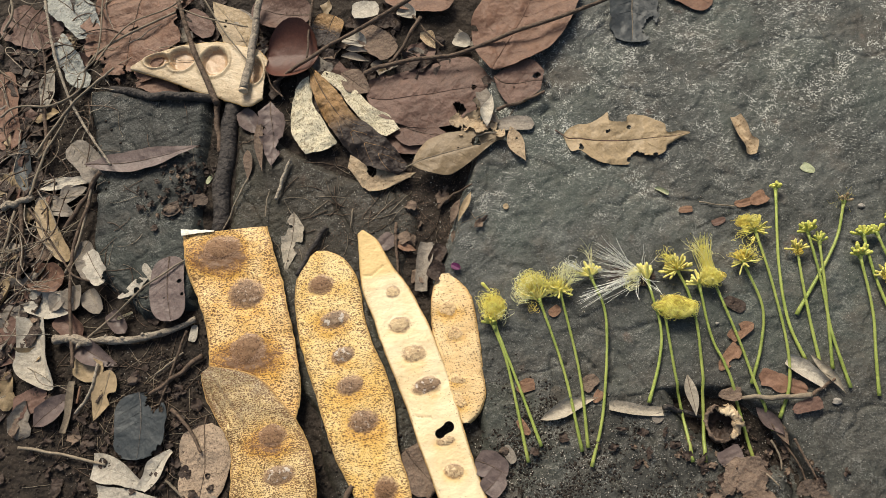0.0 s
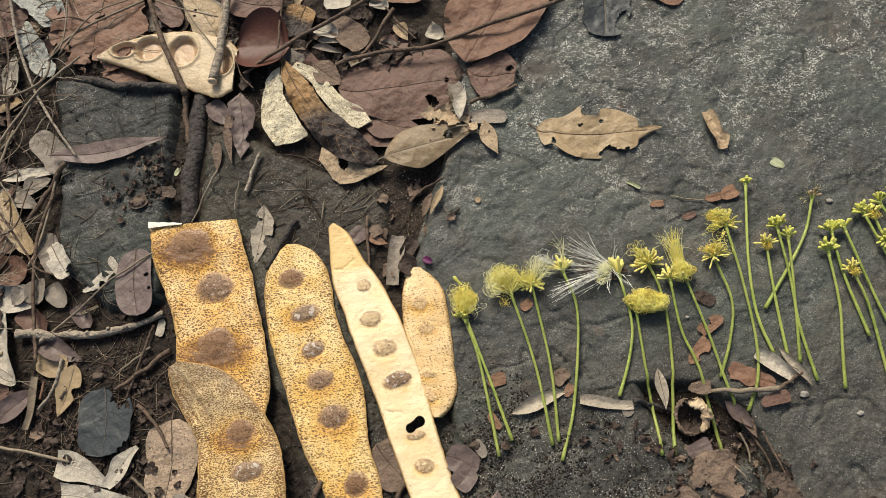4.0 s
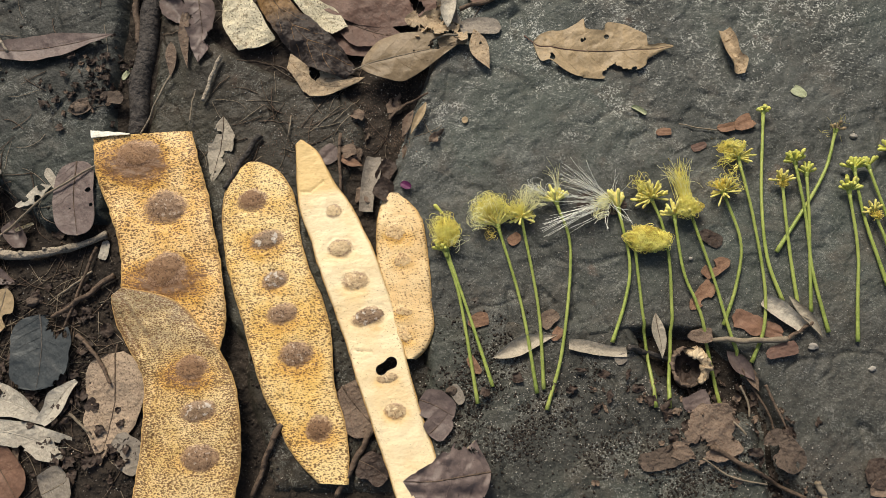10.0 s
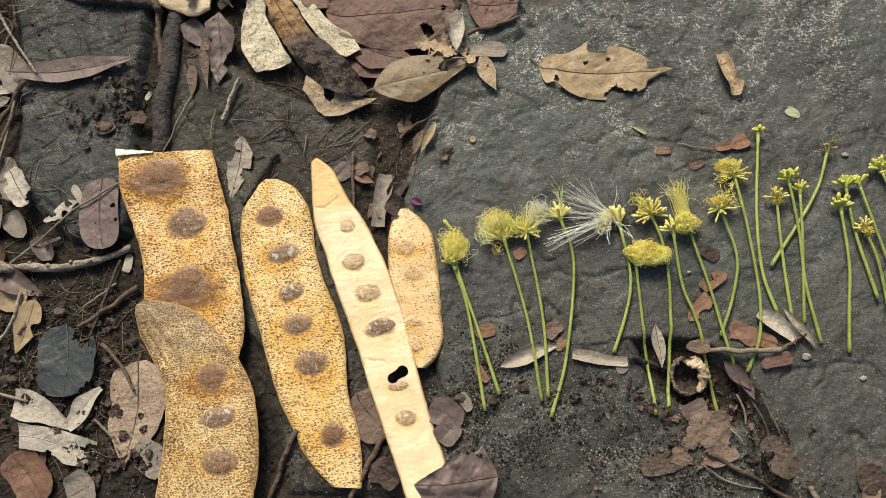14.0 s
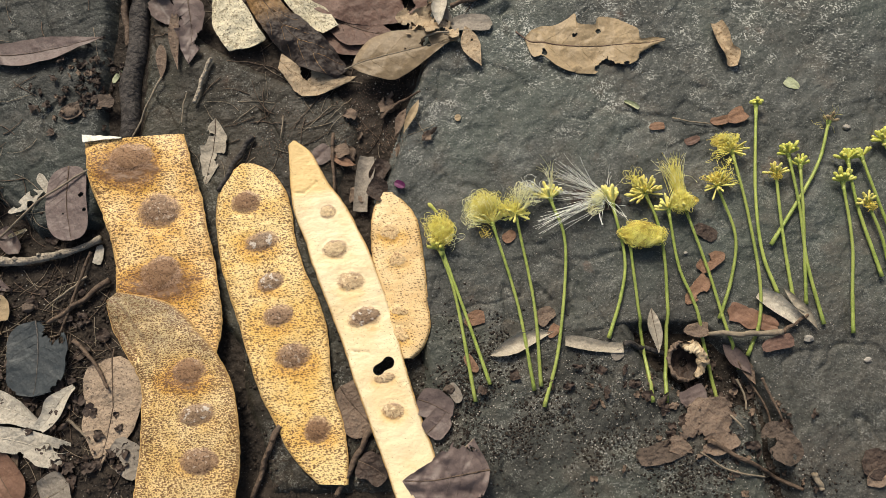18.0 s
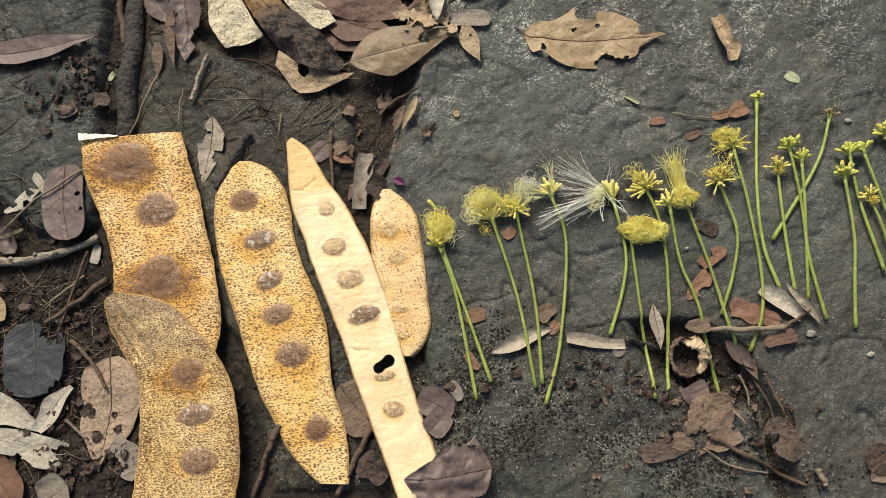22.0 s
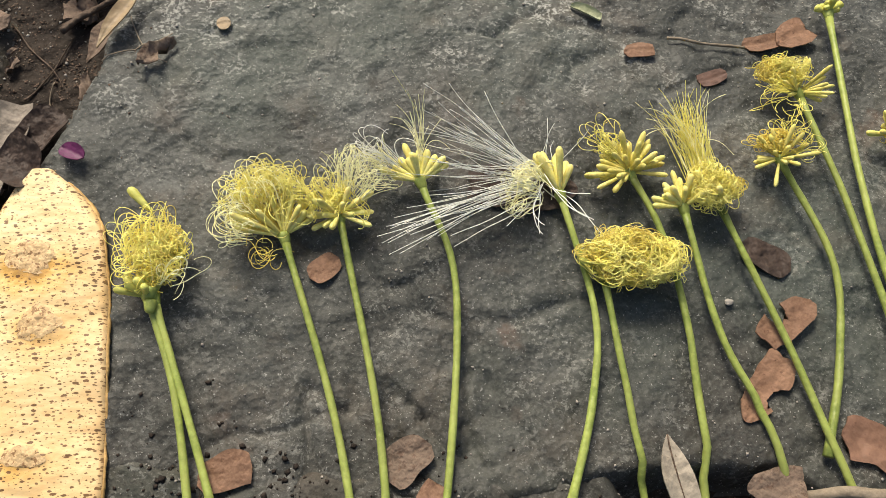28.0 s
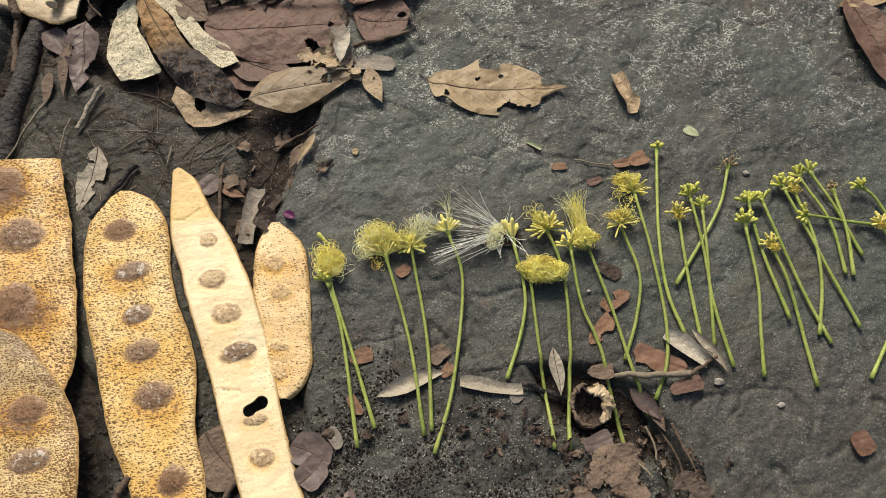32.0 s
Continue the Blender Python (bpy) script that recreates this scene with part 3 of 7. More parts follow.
LEAF_PALE2 = material("leaf_straw", (0.29, 0.21, 0.13), (0.42, 0.325, 0.21), 0.65, 1.2, 10, 0.5, specks=[((0.17, 0.1, 0.045), 1.0, 0.22)])
LEAF_WHITE = material("leaf_mould", (0.2, 0.205, 0.185), (0.42, 0.425, 0.38), 0.85, 1.0, 7, 0.9, specks=[((0.13, 0.12, 0.08), 1.0, 0.25)], edge=0.1)
CHAMBER = material("seed_chamber", (0.4, 0.25, 0.135), (0.52, 0.36, 0.22), 0.3, 1.4, 8, 0.05, spread=0.08)
SAND = material("sandy_soil", (0.09, 0.06, 0.042), (0.16, 0.11, 0.08), 0.95, 0.6, 8, 0.5)
STONE_BIT = material("grit", (0.14, 0.125, 0.11), (0.42, 0.39, 0.34), 0.85, 0.6, 3, 0.3)


# ---- mesh helpers ----
def build(name, verts, faces, mat, uv=None, stain=None, flat=False):
    data = bpy.data.meshes.new(name)
    verts = np.asarray(verts, float) * MM
    if isinstance(faces, np.ndarray):
        count, sides = faces.shape
        data.vertices.add(len(verts))
        data.vertices.foreach_set("co", verts.ravel())
        data.loops.add(count * sides)
        data.loops.foreach_set("vertex_index", faces.astype(np.int32).ravel())
        data.polygons.add(count)
        data.polygons.foreach_set("loop_start", np.arange(0, count * sides, sides, dtype=np.int32))
        data.update(calc_edges=True)
    else:
        data.from_pydata(verts.tolist(), [], [list(map(int, f)) for f in faces])
    data.materials.append(mat)
    if not flat:
        data.polygons.foreach_set("use_smooth", [True] * len(data.polygons))
    if uv is not None or stain is not None:
        index = np.empty(len(data.loops), np.int32)
        data.loops.foreach_get("vertex_index", index)
    if uv is not None:
        layer = data.uv_layers.new(name="UVMap")
        layer.data.foreach_set("uv", np.asarray(uv, float)[index].ravel())
    if stain is not None:
        layer = data.color_attributes.new("stain", "FLOAT_COLOR", "POINT")
        layer.data.foreach_set("color", np.c_[np.asarray(stain, float), np.ones(len(stain))].ravel())
    data.update()
    return data


def part(name, data, parent, label=""):
    """One mesh object under a thing or a part."""
    data.name = name
    ob = new(name, data)
    ob.parent = parent
    return tagged(ob, label)


def thing(name, x, y, z, label, category, group="", kind=""):
    ob = new(name)
    ob.empty_display_size = 0.01
    ob.location = (x * MM, y * MM, z * MM)
    return tagged(ob, label, category, group, kind)


def solid(top, faces, thick):
    """Closes a sheet: the same sheet lower by thick, and a sharp wall round every open edge. Also gives each vertex's place in the sheet."""
    n = len(top)
    low = top.copy()
    low[:, 2] -= thick
    faces = np.asarray(faces)
    a = faces.ravel()
    b = np.roll(faces, -1, 1).ravel()
    keys = a.astype(np.int64) * n + b
    rim = ~np.isin(keys, b.astype(np.int64) * n + a)
    a, b = a[rim], b[rim]
    m = len(a)
    first = 2 * n + np.arange(m)
    walls = np.stack([first + m, first, first + 2 * m, first + 3 * m], 1)
    verts = np.r_[top, low, top[a], top[b], low[a], low[b]]
    return verts, np.r_[faces, faces[:, ::-1] + n, walls], np.r_[np.arange(n), np.arange(n), a, b, a, b]


def grid_faces(nu, nv, keep=None):
    i, j = np.meshgrid(np.arange(nu - 1), np.arange(nv - 1), indexing="ij")
    q = np.stack([i * nv + j, (i + 1) * nv + j, (i + 1) * nv + j + 1, i * nv + j + 1], -1).reshape(-1, 4)
    return q if keep is None else q[keep.reshape(-1)]


def spline(points, n):
    """A smooth line through a few points (Catmull-Rom), n samples."""
    p = np.asarray(points, float)
    p = np.r_[[2 * p[0] - p[1]], p, [2 * p[-1] - p[-2]]]
    t = np.linspace(0, len(p) - 3 - 1e-9, n)
    k, f = t.astype(int), (t % 1)[:, None]
    a, b, c, d = p[k], p[k + 1], p[k + 2], p[k + 3]
    return 0.5 * (2 * b + (c - a) * f + (2 * a - 5 * b + 4 * c - d) * f**2 + (3 * b - a - 3 * c + d) * f**3)


def tube(path, radii, sides=8, cap=True):
    path = np.asarray(path, float)
    n = len(path)
    radii = np.broadcast_to(np.asarray(radii, float), (n,))
    tang = np.gradient(path, axis=0)
    tang /= np.linalg.norm(tang, axis=1)[:, None] + 1e-9
    ref = np.array([0, 0, 1.0]) if abs(tang[:, 2]).max() < 0.9 else np.array([0.8, 0.6, 0.05])
    side = np.cross(tang, ref)
    side /= np.linalg.norm(side, axis=1)[:, None] + 1e-9
    up = np.cross(side, tang)
    ang = np.arange(sides) * 2 * np.pi / sides
    v = path[:, None] + radii[:, None, None] * (np.cos(ang)[None, :, None] * side[:, None] + np.sin(ang)[None, :, None] * up[:, None])
    i, j = np.meshgrid(np.arange(n - 1), np.arange(sides), indexing="ij")
    k = (j + 1) % sides
    f = np.stack([i * sides + j, i * sides + k, (i + 1) * sides + k, (i + 1) * sides + j], -1).reshape(-1, 4).tolist()
    if cap:
        f += [list(range(sides))[::-1], [(n - 1) * sides + q for q in range(sides)]]
    return v.reshape(-1, 3), f


# ---- ground sheet and slabs ----
xs = np.r_[-60000, -8000, -1500, -600, np.arange(-400, 421, 4.0), 650, 1500, 8000, 60000]
ys = np.r_[-60000, -8000, -1500, -500, np.arange(-260, 341, 4.0), 520, 1500, 8000, 60000]
gx, gy = np.meshgrid(xs, ys, indexing="ij")
near = (np.abs(gx) < 430) & (np.abs(gy) < 345)
gz = np.where(near, soil_height(gx, gy), -7.0)
ground = new("ground", build("ground", np.stack([gx, gy, gz], -1).reshape(-1, 3), grid_faces(len(xs), len(ys)), SOIL))
tagged(ground, "dark crumbly forest soil strewn with leaf litter", "ground", kind="structure")

for slab in SLABS:
    cx, cy = np.array(slab["corners"]).T
    xs, ys = np.arange(cx.min() - 6, cx.max() + 6, 0.75), np.arange(cy.min() - 6, cy.max() + 6, 0.75)
    xs, ys = np.r_[xs[xs < 262], xs[xs >= 262][::5]], np.r_[ys[ys < -125][::5], ys[(ys >= -125) & (ys < 175)], ys[ys >= 175][::5]]
    gx, gy = np.meshgrid(xs, ys, indexing="ij")
    z, depth = slab_height(gx, gy, slab)
    z = z + slab_relief(gx, gy, slab["seed"])
    keep = depth > -2.5
    keep = keep[1:, 1:] & keep[:-1, 1:] & keep[1:, :-1] & keep[:-1, :-1]
    ox, oy = float(cx.mean()), float(cy.mean())
    faces = grid_faces(len(xs), len(ys), keep)
    used, faces = np.unique(faces, return_inverse=True)
    verts = np.stack([gx, gy, z], -1).reshape(-1, 3)[used] - (ox, oy, 0)
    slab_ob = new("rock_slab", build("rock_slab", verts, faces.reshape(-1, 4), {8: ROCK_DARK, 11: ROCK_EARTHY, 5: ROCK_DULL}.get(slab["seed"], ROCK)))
    slab_ob.location = (ox * MM, oy * MM, 0)
    tagged(slab_ob, "dark grey slate slab with rough layered relief and pale lichen specks", "rock", kind="structure")


# ---- things: pods ----
def pod(left, right, seeds, mat, label, base=2.0, thick=2.2, ends=(0.0, 0.0), holes=(), lean=0.0, seed_mat=None, mark=1.0, bulge=1.0, soak=1.0, crease=0.0, waves=0.6, flap=0.0, hollow=False, cracks=()):
    """A flat seed pod between two edges. seeds: (x, y, half length, half width, turn in degrees, then, where they differ, its stain and skin); ends: how far each end is rounded."""
    nu, nv = (330, 75) if holes else (230, 65)
    one, two = (spline([(*p, 0) for p in side], nu)[:, :2] for side in (left, right))
    mid = (one + two) / 2
    u = np.r_[0, np.cumsum(np.hypot(*np.diff(mid, axis=0).T))]
    u = u / u[-1]
    v = np.linspace(-1, 1, nv)
    half = np.ones(nu)
    for share, reach in ((u, ends[0]), (1 - u, ends[1])):
        if reach:
            half = half * np.sqrt(np.clip(1 - (1 - np.clip(share / reach, 0, 1)) ** 2, 0.0005, 1))
    edge = half[:, None] * (1 + 0.012 * vnoise(u[:, None] * 23 + 3, np.sign(v)[None] * 5 + left[0][0], 4) + 0.006 * vnoise(u[:, None] * 71, np.sign(v)[None] * 5, 6))
    x, y = (mid[:, k, None] + (two - one)[:, k, None] / 2 * v * edge for k in (0, 1))
    level = float(np.percentile(rest(x[::6, ::6], y[::6, ::6]), 70)) + base
    z = level + lean * v + thick * np.sqrt(np.clip(1 - np.abs(v) ** 4, 0, 1))[None] * 0.5 + 0.35 * fbm(x, y, 16, 3, 9)
    z = z + waves * np.sin(u * 21 + left[0][1])[:, None] * (v**2)[None] + 0.5 * waves * fbm(u[:, None] * 60, v[None] * 3 + 0 * x, 9, 3, 14)
    z = z + flap * np.clip(1 - u / 0.16, 0, 1)[:, None] ** 2
    halo, core = np.zeros_like(x), np.zeros_like(x)
    for px, py, ra, rb, turn, *own in seeds:
        c, s_ = math.cos(radians(turn)), math.sin(radians(turn))
        ring = own[0] if own else 1.0
        d = np.hypot(((x - px) * c + (y - py) * s_) / ra, ((y - py) * c - (x - px) * s_) / rb) + (0.06 if hollow else 0.22) * fbm(x, y, 5, 4, 5)
        size = math.sqrt(ra * rb)
        if hollow:
            z = z - 3.4 * smooth(1.08, 0.82, d) + 0.8 * np.exp(-(((d - 1.2) / 0.12) ** 2))
        else:
            z = z + bulge * (0.13 * size * np.exp(-(d**2) * 1.3) - 0.075 * size * np.exp(-(((d - 1.15) / 0.3) ** 2)) + 0.22 * fbm(x, y, 2.2, 3, 15) * smooth(1.2, 0.6, d))
        around = np.hypot((x - px) / (2.2 * size), (y - py + 0.6 * size) / (1.4 * size))
        deep = np.exp(-(((x - px) / (1.7 * size)) ** 2) - ((y - py + 0.8 * size) / (0.8 * size)) ** 2)
        halo = np.maximum(halo, np.minimum(0.68, 1.1 * soak * ring * np.exp(-(around**2)) * (0.85 + 0.9 * fbm(x, y, 13, 3, 77))) + 1.0 * max(0.0, ring * soak - 0.9) * deep)
        core = np.maximum(core, mark * smooth(1.75, 0.55, d))
    for (ax, ay), (bx, by) in cracks:
        run = np.clip(((x - ax) * (bx - ax) + (y - ay) * (by - ay)) / ((bx - ax) ** 2 + (by - ay) ** 2), 0, 1)
        off = np.hypot(x - ax - run * (bx - ax), y - ay - run * (by - ay)) + 0.3 * vnoise(x / 1.4, y / 1.4, 6)
        z = z - 0.35 * smooth(0.6, 0.15, off)
        core = np.maximum(core, 0.5 * smooth(0.6, 0.15, off))
    z = z - crease * np.exp(-(((v + 0.76) / 0.04) ** 2))[None] * (u > 0.12)[:, None]
    rim = np.broadcast_to(smooth(0.93, 1.0, np.abs(v))[None], x.shape)
    keep = np.ones((nu - 1, nv - 1), bool)
    if holes:
        mx, my = (x[1:, 1:] + x[:-1, :-1]) / 2, (y[1:, 1:] + y[:-1, :-1]) / 2
        keep = np.min([np.hypot(mx - hx, my - hy) - hr for hx, hy, hr in holes], 0) > 0
        touch = np.zeros((2, *x.shape), bool)
        for di in (0, 1):
            for dj in (0, 1):
                block = (slice(di, nu - 1 + di), slice(dj, nv - 1 + dj))
                touch[0][block] |= keep
                touch[1][block] |= ~keep
        brim = touch[0] & touch[1]
        gaps = np.stack([np.hypot(x - hx, y - hy) - hr for hx, hy, hr in holes])
        pick_hole = np.argmin(gaps, 0)
        hx, hy = np.array([h[0] for h in holes])[pick_hole], np.array([h[1] for h in holes])[pick_hole]
        gap, reach_ = gaps.min(0), np.hypot(x - hx, y - hy) + 1e-6
        x, y = x - np.where(brim, gap * (x - hx) / reach_, 0), y - np.where(brim, gap * (y - hy) / reach_, 0)
    ox, oy = mid.mean(0)
    root = thing("seed_pod", ox, oy, level, label, "seed pod", "" if hollow else "seed pods laid out in a row")
    verts = np.stack([x - ox, y - oy, z - level], -1).reshape(-1, 3)
    top_uv = np.stack([np.broadcast_to(u[:, None], x.shape), np.broadcast_to(v[None], x.shape)], -1).reshape(-1, 2)
    tint = np.stack([halo, core, rim * 0.6], -1).reshape(-1, 3)
    verts, faces, src = solid(verts, grid_faces(nu, nv, keep), thick * 0.5)
    wall = part("pod_wall", build("pod_wall", verts, faces, mat, top_uv[src], tint[src]), root)
    for s in (0, nv - 1):
        path = np.stack([x[:, s] - ox, y[:, s] - oy, z[:, s] - level - 0.2 * thick], -1)
        part("suture_rim", build("suture_rim", *tube(path, 0.42 * (1 + 0.3 * vnoise(u * 40, u * 0 + s, 3)), 6), RIM), root)
    for px, py, ra, rb, turn, *own in seeds:
        c, s_ = math.cos(radians(turn)), math.sin(radians(turn))
        rings, arms = 8, 56
        aa = np.linspace(0, 2 * np.pi, arms, endpoint=False)[None]
        fray = 0.1 * np.sin(aa * 2 + px * 3) + 0.09 * np.sin(aa * 3 + px) + 0.12 * vnoise(aa * 3.2 + py, aa * 0 + px, 3) + 0.14 * vnoise(aa * 9, aa * 0 + py, 8)
        rr = np.linspace(0, 0.95 if hollow else 0.86, rings)[1:, None] * (1 + (0.2 if hollow else 1.0) * fray)
        ex, ey = (rr * np.cos(aa)).ravel() * ra, (rr * np.sin(aa)).ravel() * rb
        bx, by = np.r_[0, ex * c - ey * s_], np.r_[0, ex * s_ + ey * c]
        near_i = [int(np.argmin((x - px - p) ** 2 + (y - py - q) ** 2)) for p, q in zip(bx, by)]
        dome = 1 - np.hypot(bx / ra, by / ra) ** 2
        vv = np.stack([bx + px - ox, by + py - oy, z.ravel()[near_i] - level + 0.1 * dome + 0.03 + (0.02 if hollow else 0.12) * vnoise(bx * 1.3, by * 1.3, 12)], -1)
        ff = [[0, 1 + q, 1 + (q + 1) % arms] for q in range(arms)]
        for r in range(rings - 2):
            ff += [[1 + r * arms + q, 1 + (r + 1) * arms + q, 1 + (r + 1) * arms + (q + 1) % arms, 1 + r * arms + (q + 1) % arms] for q in range(arms)]
        part("seed_bulge", build("seed_bulge", vv, ff, own[1] if own else seed_mat or SEED), wall)
    return root


broad_pod = pod([(-160.3, 48.9), (-157.4, 37.5), (-154.1, 25.5), (-148.2, 14.9), (-143.2, 2.7), (-139.7, -12.1), (-137.4, -24.5), (-134.5, -34.2), (-128.2, -46.3)],
    [(-115.4, 52.1), (-110.7, 39.8), (-106.8, 27.7), (-102.8, 14.6), (-99.1, 0.5), (-95.5, -13.3), (-92.7, -26.9), (-92.4, -36.6), (-93.8, -46.6)],
    [(-137.6, 40.6, 8.8, 6.0, 0, 1.6, SEED), (-122.6, 16.0, 8.6, 6.7, 0, 0.6, SEED_WORN), (-119.4, -12.1, 7.8, 6.8, 0, 1.5, SEED)], POD_GOLD, "broad golden-brown seed pod with a torn straight end", base=5.8, waves=0.9)
pod([(-140.7, -24.1), (-139.8, -29.1), (-137.0, -36.9), (-131.5, -44.8), (-126.1, -52.6), (-122.6, -61.7), (-121.3, -72.0), (-121.2, -82.1), (-121.6, -93.0), (-122.1, -103.9), (-122.8, -115.6)],
    [(-137.1, -20.5), (-121.5, -23.4), (-110.4, -28.1), (-100.8, -37.7), (-92.9, -46.5), (-86.1, -59.2), (-82.3, -71.7), (-80.8, -82.8), (-80.7, -93.2), (-81.1, -103.4), (-81.3, -115.0)],
    [(-103.4, -53.6, 6.2, 4.6, 10, 1.6, SEED), (-98.8, -71.4, 7.2, 3.8, 8, 0.5, SEED_GREY), (-96.7, -89.9, 6.9, 4.9, 0, 0.5, SEED_WORN)], POD_GREY, "weathered grey-speckled seed pod lying over another pod", base=10.2, lean=-0.6, crease=0.9, soak=0.75, waves=0.8)
pod([(-88.5, 37.9), (-94.4, 32.4), (-97.6, 24.4), (-98.3, 14.3), (-97.0, 3.9), (-93.6, -10.1), (-89.3, -23.3), (-84.1, -37.3), (-79.4, -50.5), (-73.9, -64.1), (-67.9, -74.9), (-61.8, -85.7), (-55.0, -93.5), (-48.6, -99.2)],
    [(-83.3, 37.9), (-75.3, 34.1), (-68.6, 26.0), (-65.0, 16.0), (-63.1, 4.3), (-58.5, -9.6), (-51.9, -23.8), (-47.5, -37.7), (-46.0, -50.4), (-44.0, -62.7), (-40.2, -74.0), (-37.8, -84.8), (-37.0, -92.7), (-37.0, -99.5)],
    [(-84.9, 20.1, 5.8, 4.7, 20, 0.7, SEED), (-77.3, 1.8, 6.5, 3.7, 15, 1.5, SEED_GREY), (-72.2, -15.9, 5.4, 3.6, 15, 1.2, SEED_GREY), (-68.2, -30.7, 6.1, 4.2, 15, 1.0, SEED_WORN), (-61.2, -47.4, 6.8, 4.8, 10, 1.3, SEED_WORN), (-50.0, -77.8, 4.9, 5.0, 0, 1.0, SEED)], POD_AMBER,
    "golden seed pod densely specked brown, with six seeds", base=1.4, seed_mat=SEED_GREY, soak=0.5)
pod([(-65.6, 43.9), (-64.9, 36.1), (-63.8, 24.2), (-61.4, 12.1), (-57.0, 1.9), (-53.0, -9.5), (-48.0, -21.8), (-43.2, -33.6), (-38.6, -44.9), (-34.2, -57.6), (-29.7, -69.0), (-25.5, -80.5), (-21.2, -91.0), (-17.3, -101.7), (-14.5, -109.2)],
    [(-63.2, 46.1), (-55.8, 40.2), (-48.0, 26.7), (-40.8, 16.9), (-33.8, 4.3), (-28.2, -7.1), (-24.0, -18.6), (-19.8, -30.1), (-16.5, -41.8), (-12.9, -54.7), (-9.2, -67.0), (-5.6, -77.3), (-1.9, -86.9), (0.6, -97.3), (2.9, -105.8)],
    [(-47.4, 13.5, 3.2, 3.0, 0, 0.3, SEED_PALE), (-43.8, -2.7, 5.0, 3.7, 0, 1.2, SEED_PALE), (-36.4, -16.9, 5.6, 4.0, 0, 1.2, SEED_TAN), (-30.5, -31.9, 6.4, 3.8, 15, 0.9, SEED_GREY), (-21.5, -57.2, 4.2, 2.0, 10, 1.6, SEED_TAN), (-18.1, -70.2, 4.1, 3.3, 0, 2.0, SEED_TAN)], POD_PALE,
    "pale cream seed pod with a torn hole", base=6.6, holes=[(-24.3, -53.9, 2.3), (-23.1, -52.9, 2.0), (-21.7, -52.0, 2.1), (-20.3, -51.0, 2.5)], mark=0.8, seed_mat=SEED_PALE, bulge=0.9, soak=0.3, waves=0.55, flap=1.2, cracks=[((-62.8, 22.5), (-58.0, 22.0)), ((-57.8, 22.1), (-52.5, 27.0)), ((-35.5, -46.0), (-32.5, -46.6)), ((-31.3, -46.4), (-28.6, -46.8)), ((-32.8, -68.0), (-31.0, -67.0))])
pod([(-23.8, 22.2), (-26.9, 17.3), (-28.4, 8.6), (-28.3, -2.0), (-27.2, -13.2), (-25.4, -25.5), (-22.7, -36.3), (-18.2, -44.6), (-14.2, -49.2)],
    [(-19.8, 22.2), (-13.7, 16.7), (-9.1, 9.3), (-7.2, -0.8), (-5.6, -13.3), (-4.4, -26.7), (-3.5, -36.2), (-6.3, -44.5), (-10.9, -49.2)],
    [(-20.3, 4.2, 4.4, 4.0, 0), (-17.1, -7.6, 4.2, 3.2, 0), (-15.9, -29.6, 3.6, 2.0, 0), (-15.7, -39.4, 3.6, 3.5, 0)], POD_SPOT,
    "short pale seed pod with scattered brown specks", base=1.1, mark=0.5, seed_mat=SEED_FAINT, bulge=0.7, soak=0.55)


low_edge = spline([(-159.8, 48.2, 0), (-152.2, 49.1, 0), (-142.6, 49.8, 0)], 24)
high_edge = spline([(-160.9, 51.9, 0), (-152.5, 51.3, 0), (-142.6, 50.5, 0)], 24)
share = np.linspace(0, 1, 5)[None, :, None]
torn = low_edge[:, None] * (1 - share) + high_edge[:, None] * share
torn[..., 1] += 0.25 * vnoise(torn[..., 0] / 1.3, torn[..., 1] * 0, 3) * share[..., 0]
torn[..., 2] = 2.0 + 0.3 * vnoise(torn[..., 0] / 2, torn[..., 1] / 2, 5) - 0.4 * share[..., 0]
torn = torn - np.array([broad_pod.location.x / MM, broad_pod.location.y / MM, 0])
part("torn_edge", build("torn_edge", *solid(torn.reshape(-1, 3), grid_faces(24, 5), 0.5)[:2], TORN), broad_pod, "white torn edge")


# ---- things: flowers on their stalks ----
def strands(paths, radius):
    """Thin three-sided threads, one for each row of points."""
    paths = np.asarray(paths, float)
    count, k = paths.shape[:2]
    tang = np.gradient(paths, axis=1)
    tang /= np.linalg.norm(tang, axis=2)[..., None] + 1e-9
    side = np.cross(tang, np.array([0.31, 0.17, 0.93]))
    side /= np.linalg.norm(side, axis=2)[..., None] + 1e-9
    up = np.cross(side, tang)
    ang = np.arange(3) * 2 * np.pi / 3
    taper = np.linspace(1.15, 0.75, k)[None, :, None, None] * radius
    v = paths[:, :, None] + taper * (np.cos(ang)[:, None] * side[:, :, None] + np.sin(ang)[:, None] * up[:, :, None])
    s, i, j = np.meshgrid(np.arange(count), np.arange(k - 1), np.arange(3), indexing="ij")
    o = s * k * 3
    f = np.stack([o + i * 3 + j, o + i * 3 + (j + 1) % 3, o + (i + 1) * 3 + (j + 1) % 3, o + (i + 1) * 3 + j], -1)
    return v.reshape(-1, 3), f.reshape(-1, 4)


def unit(v):
    return v / (np.linalg.norm(v, axis=-1, keepdims=True) + 1e-9)


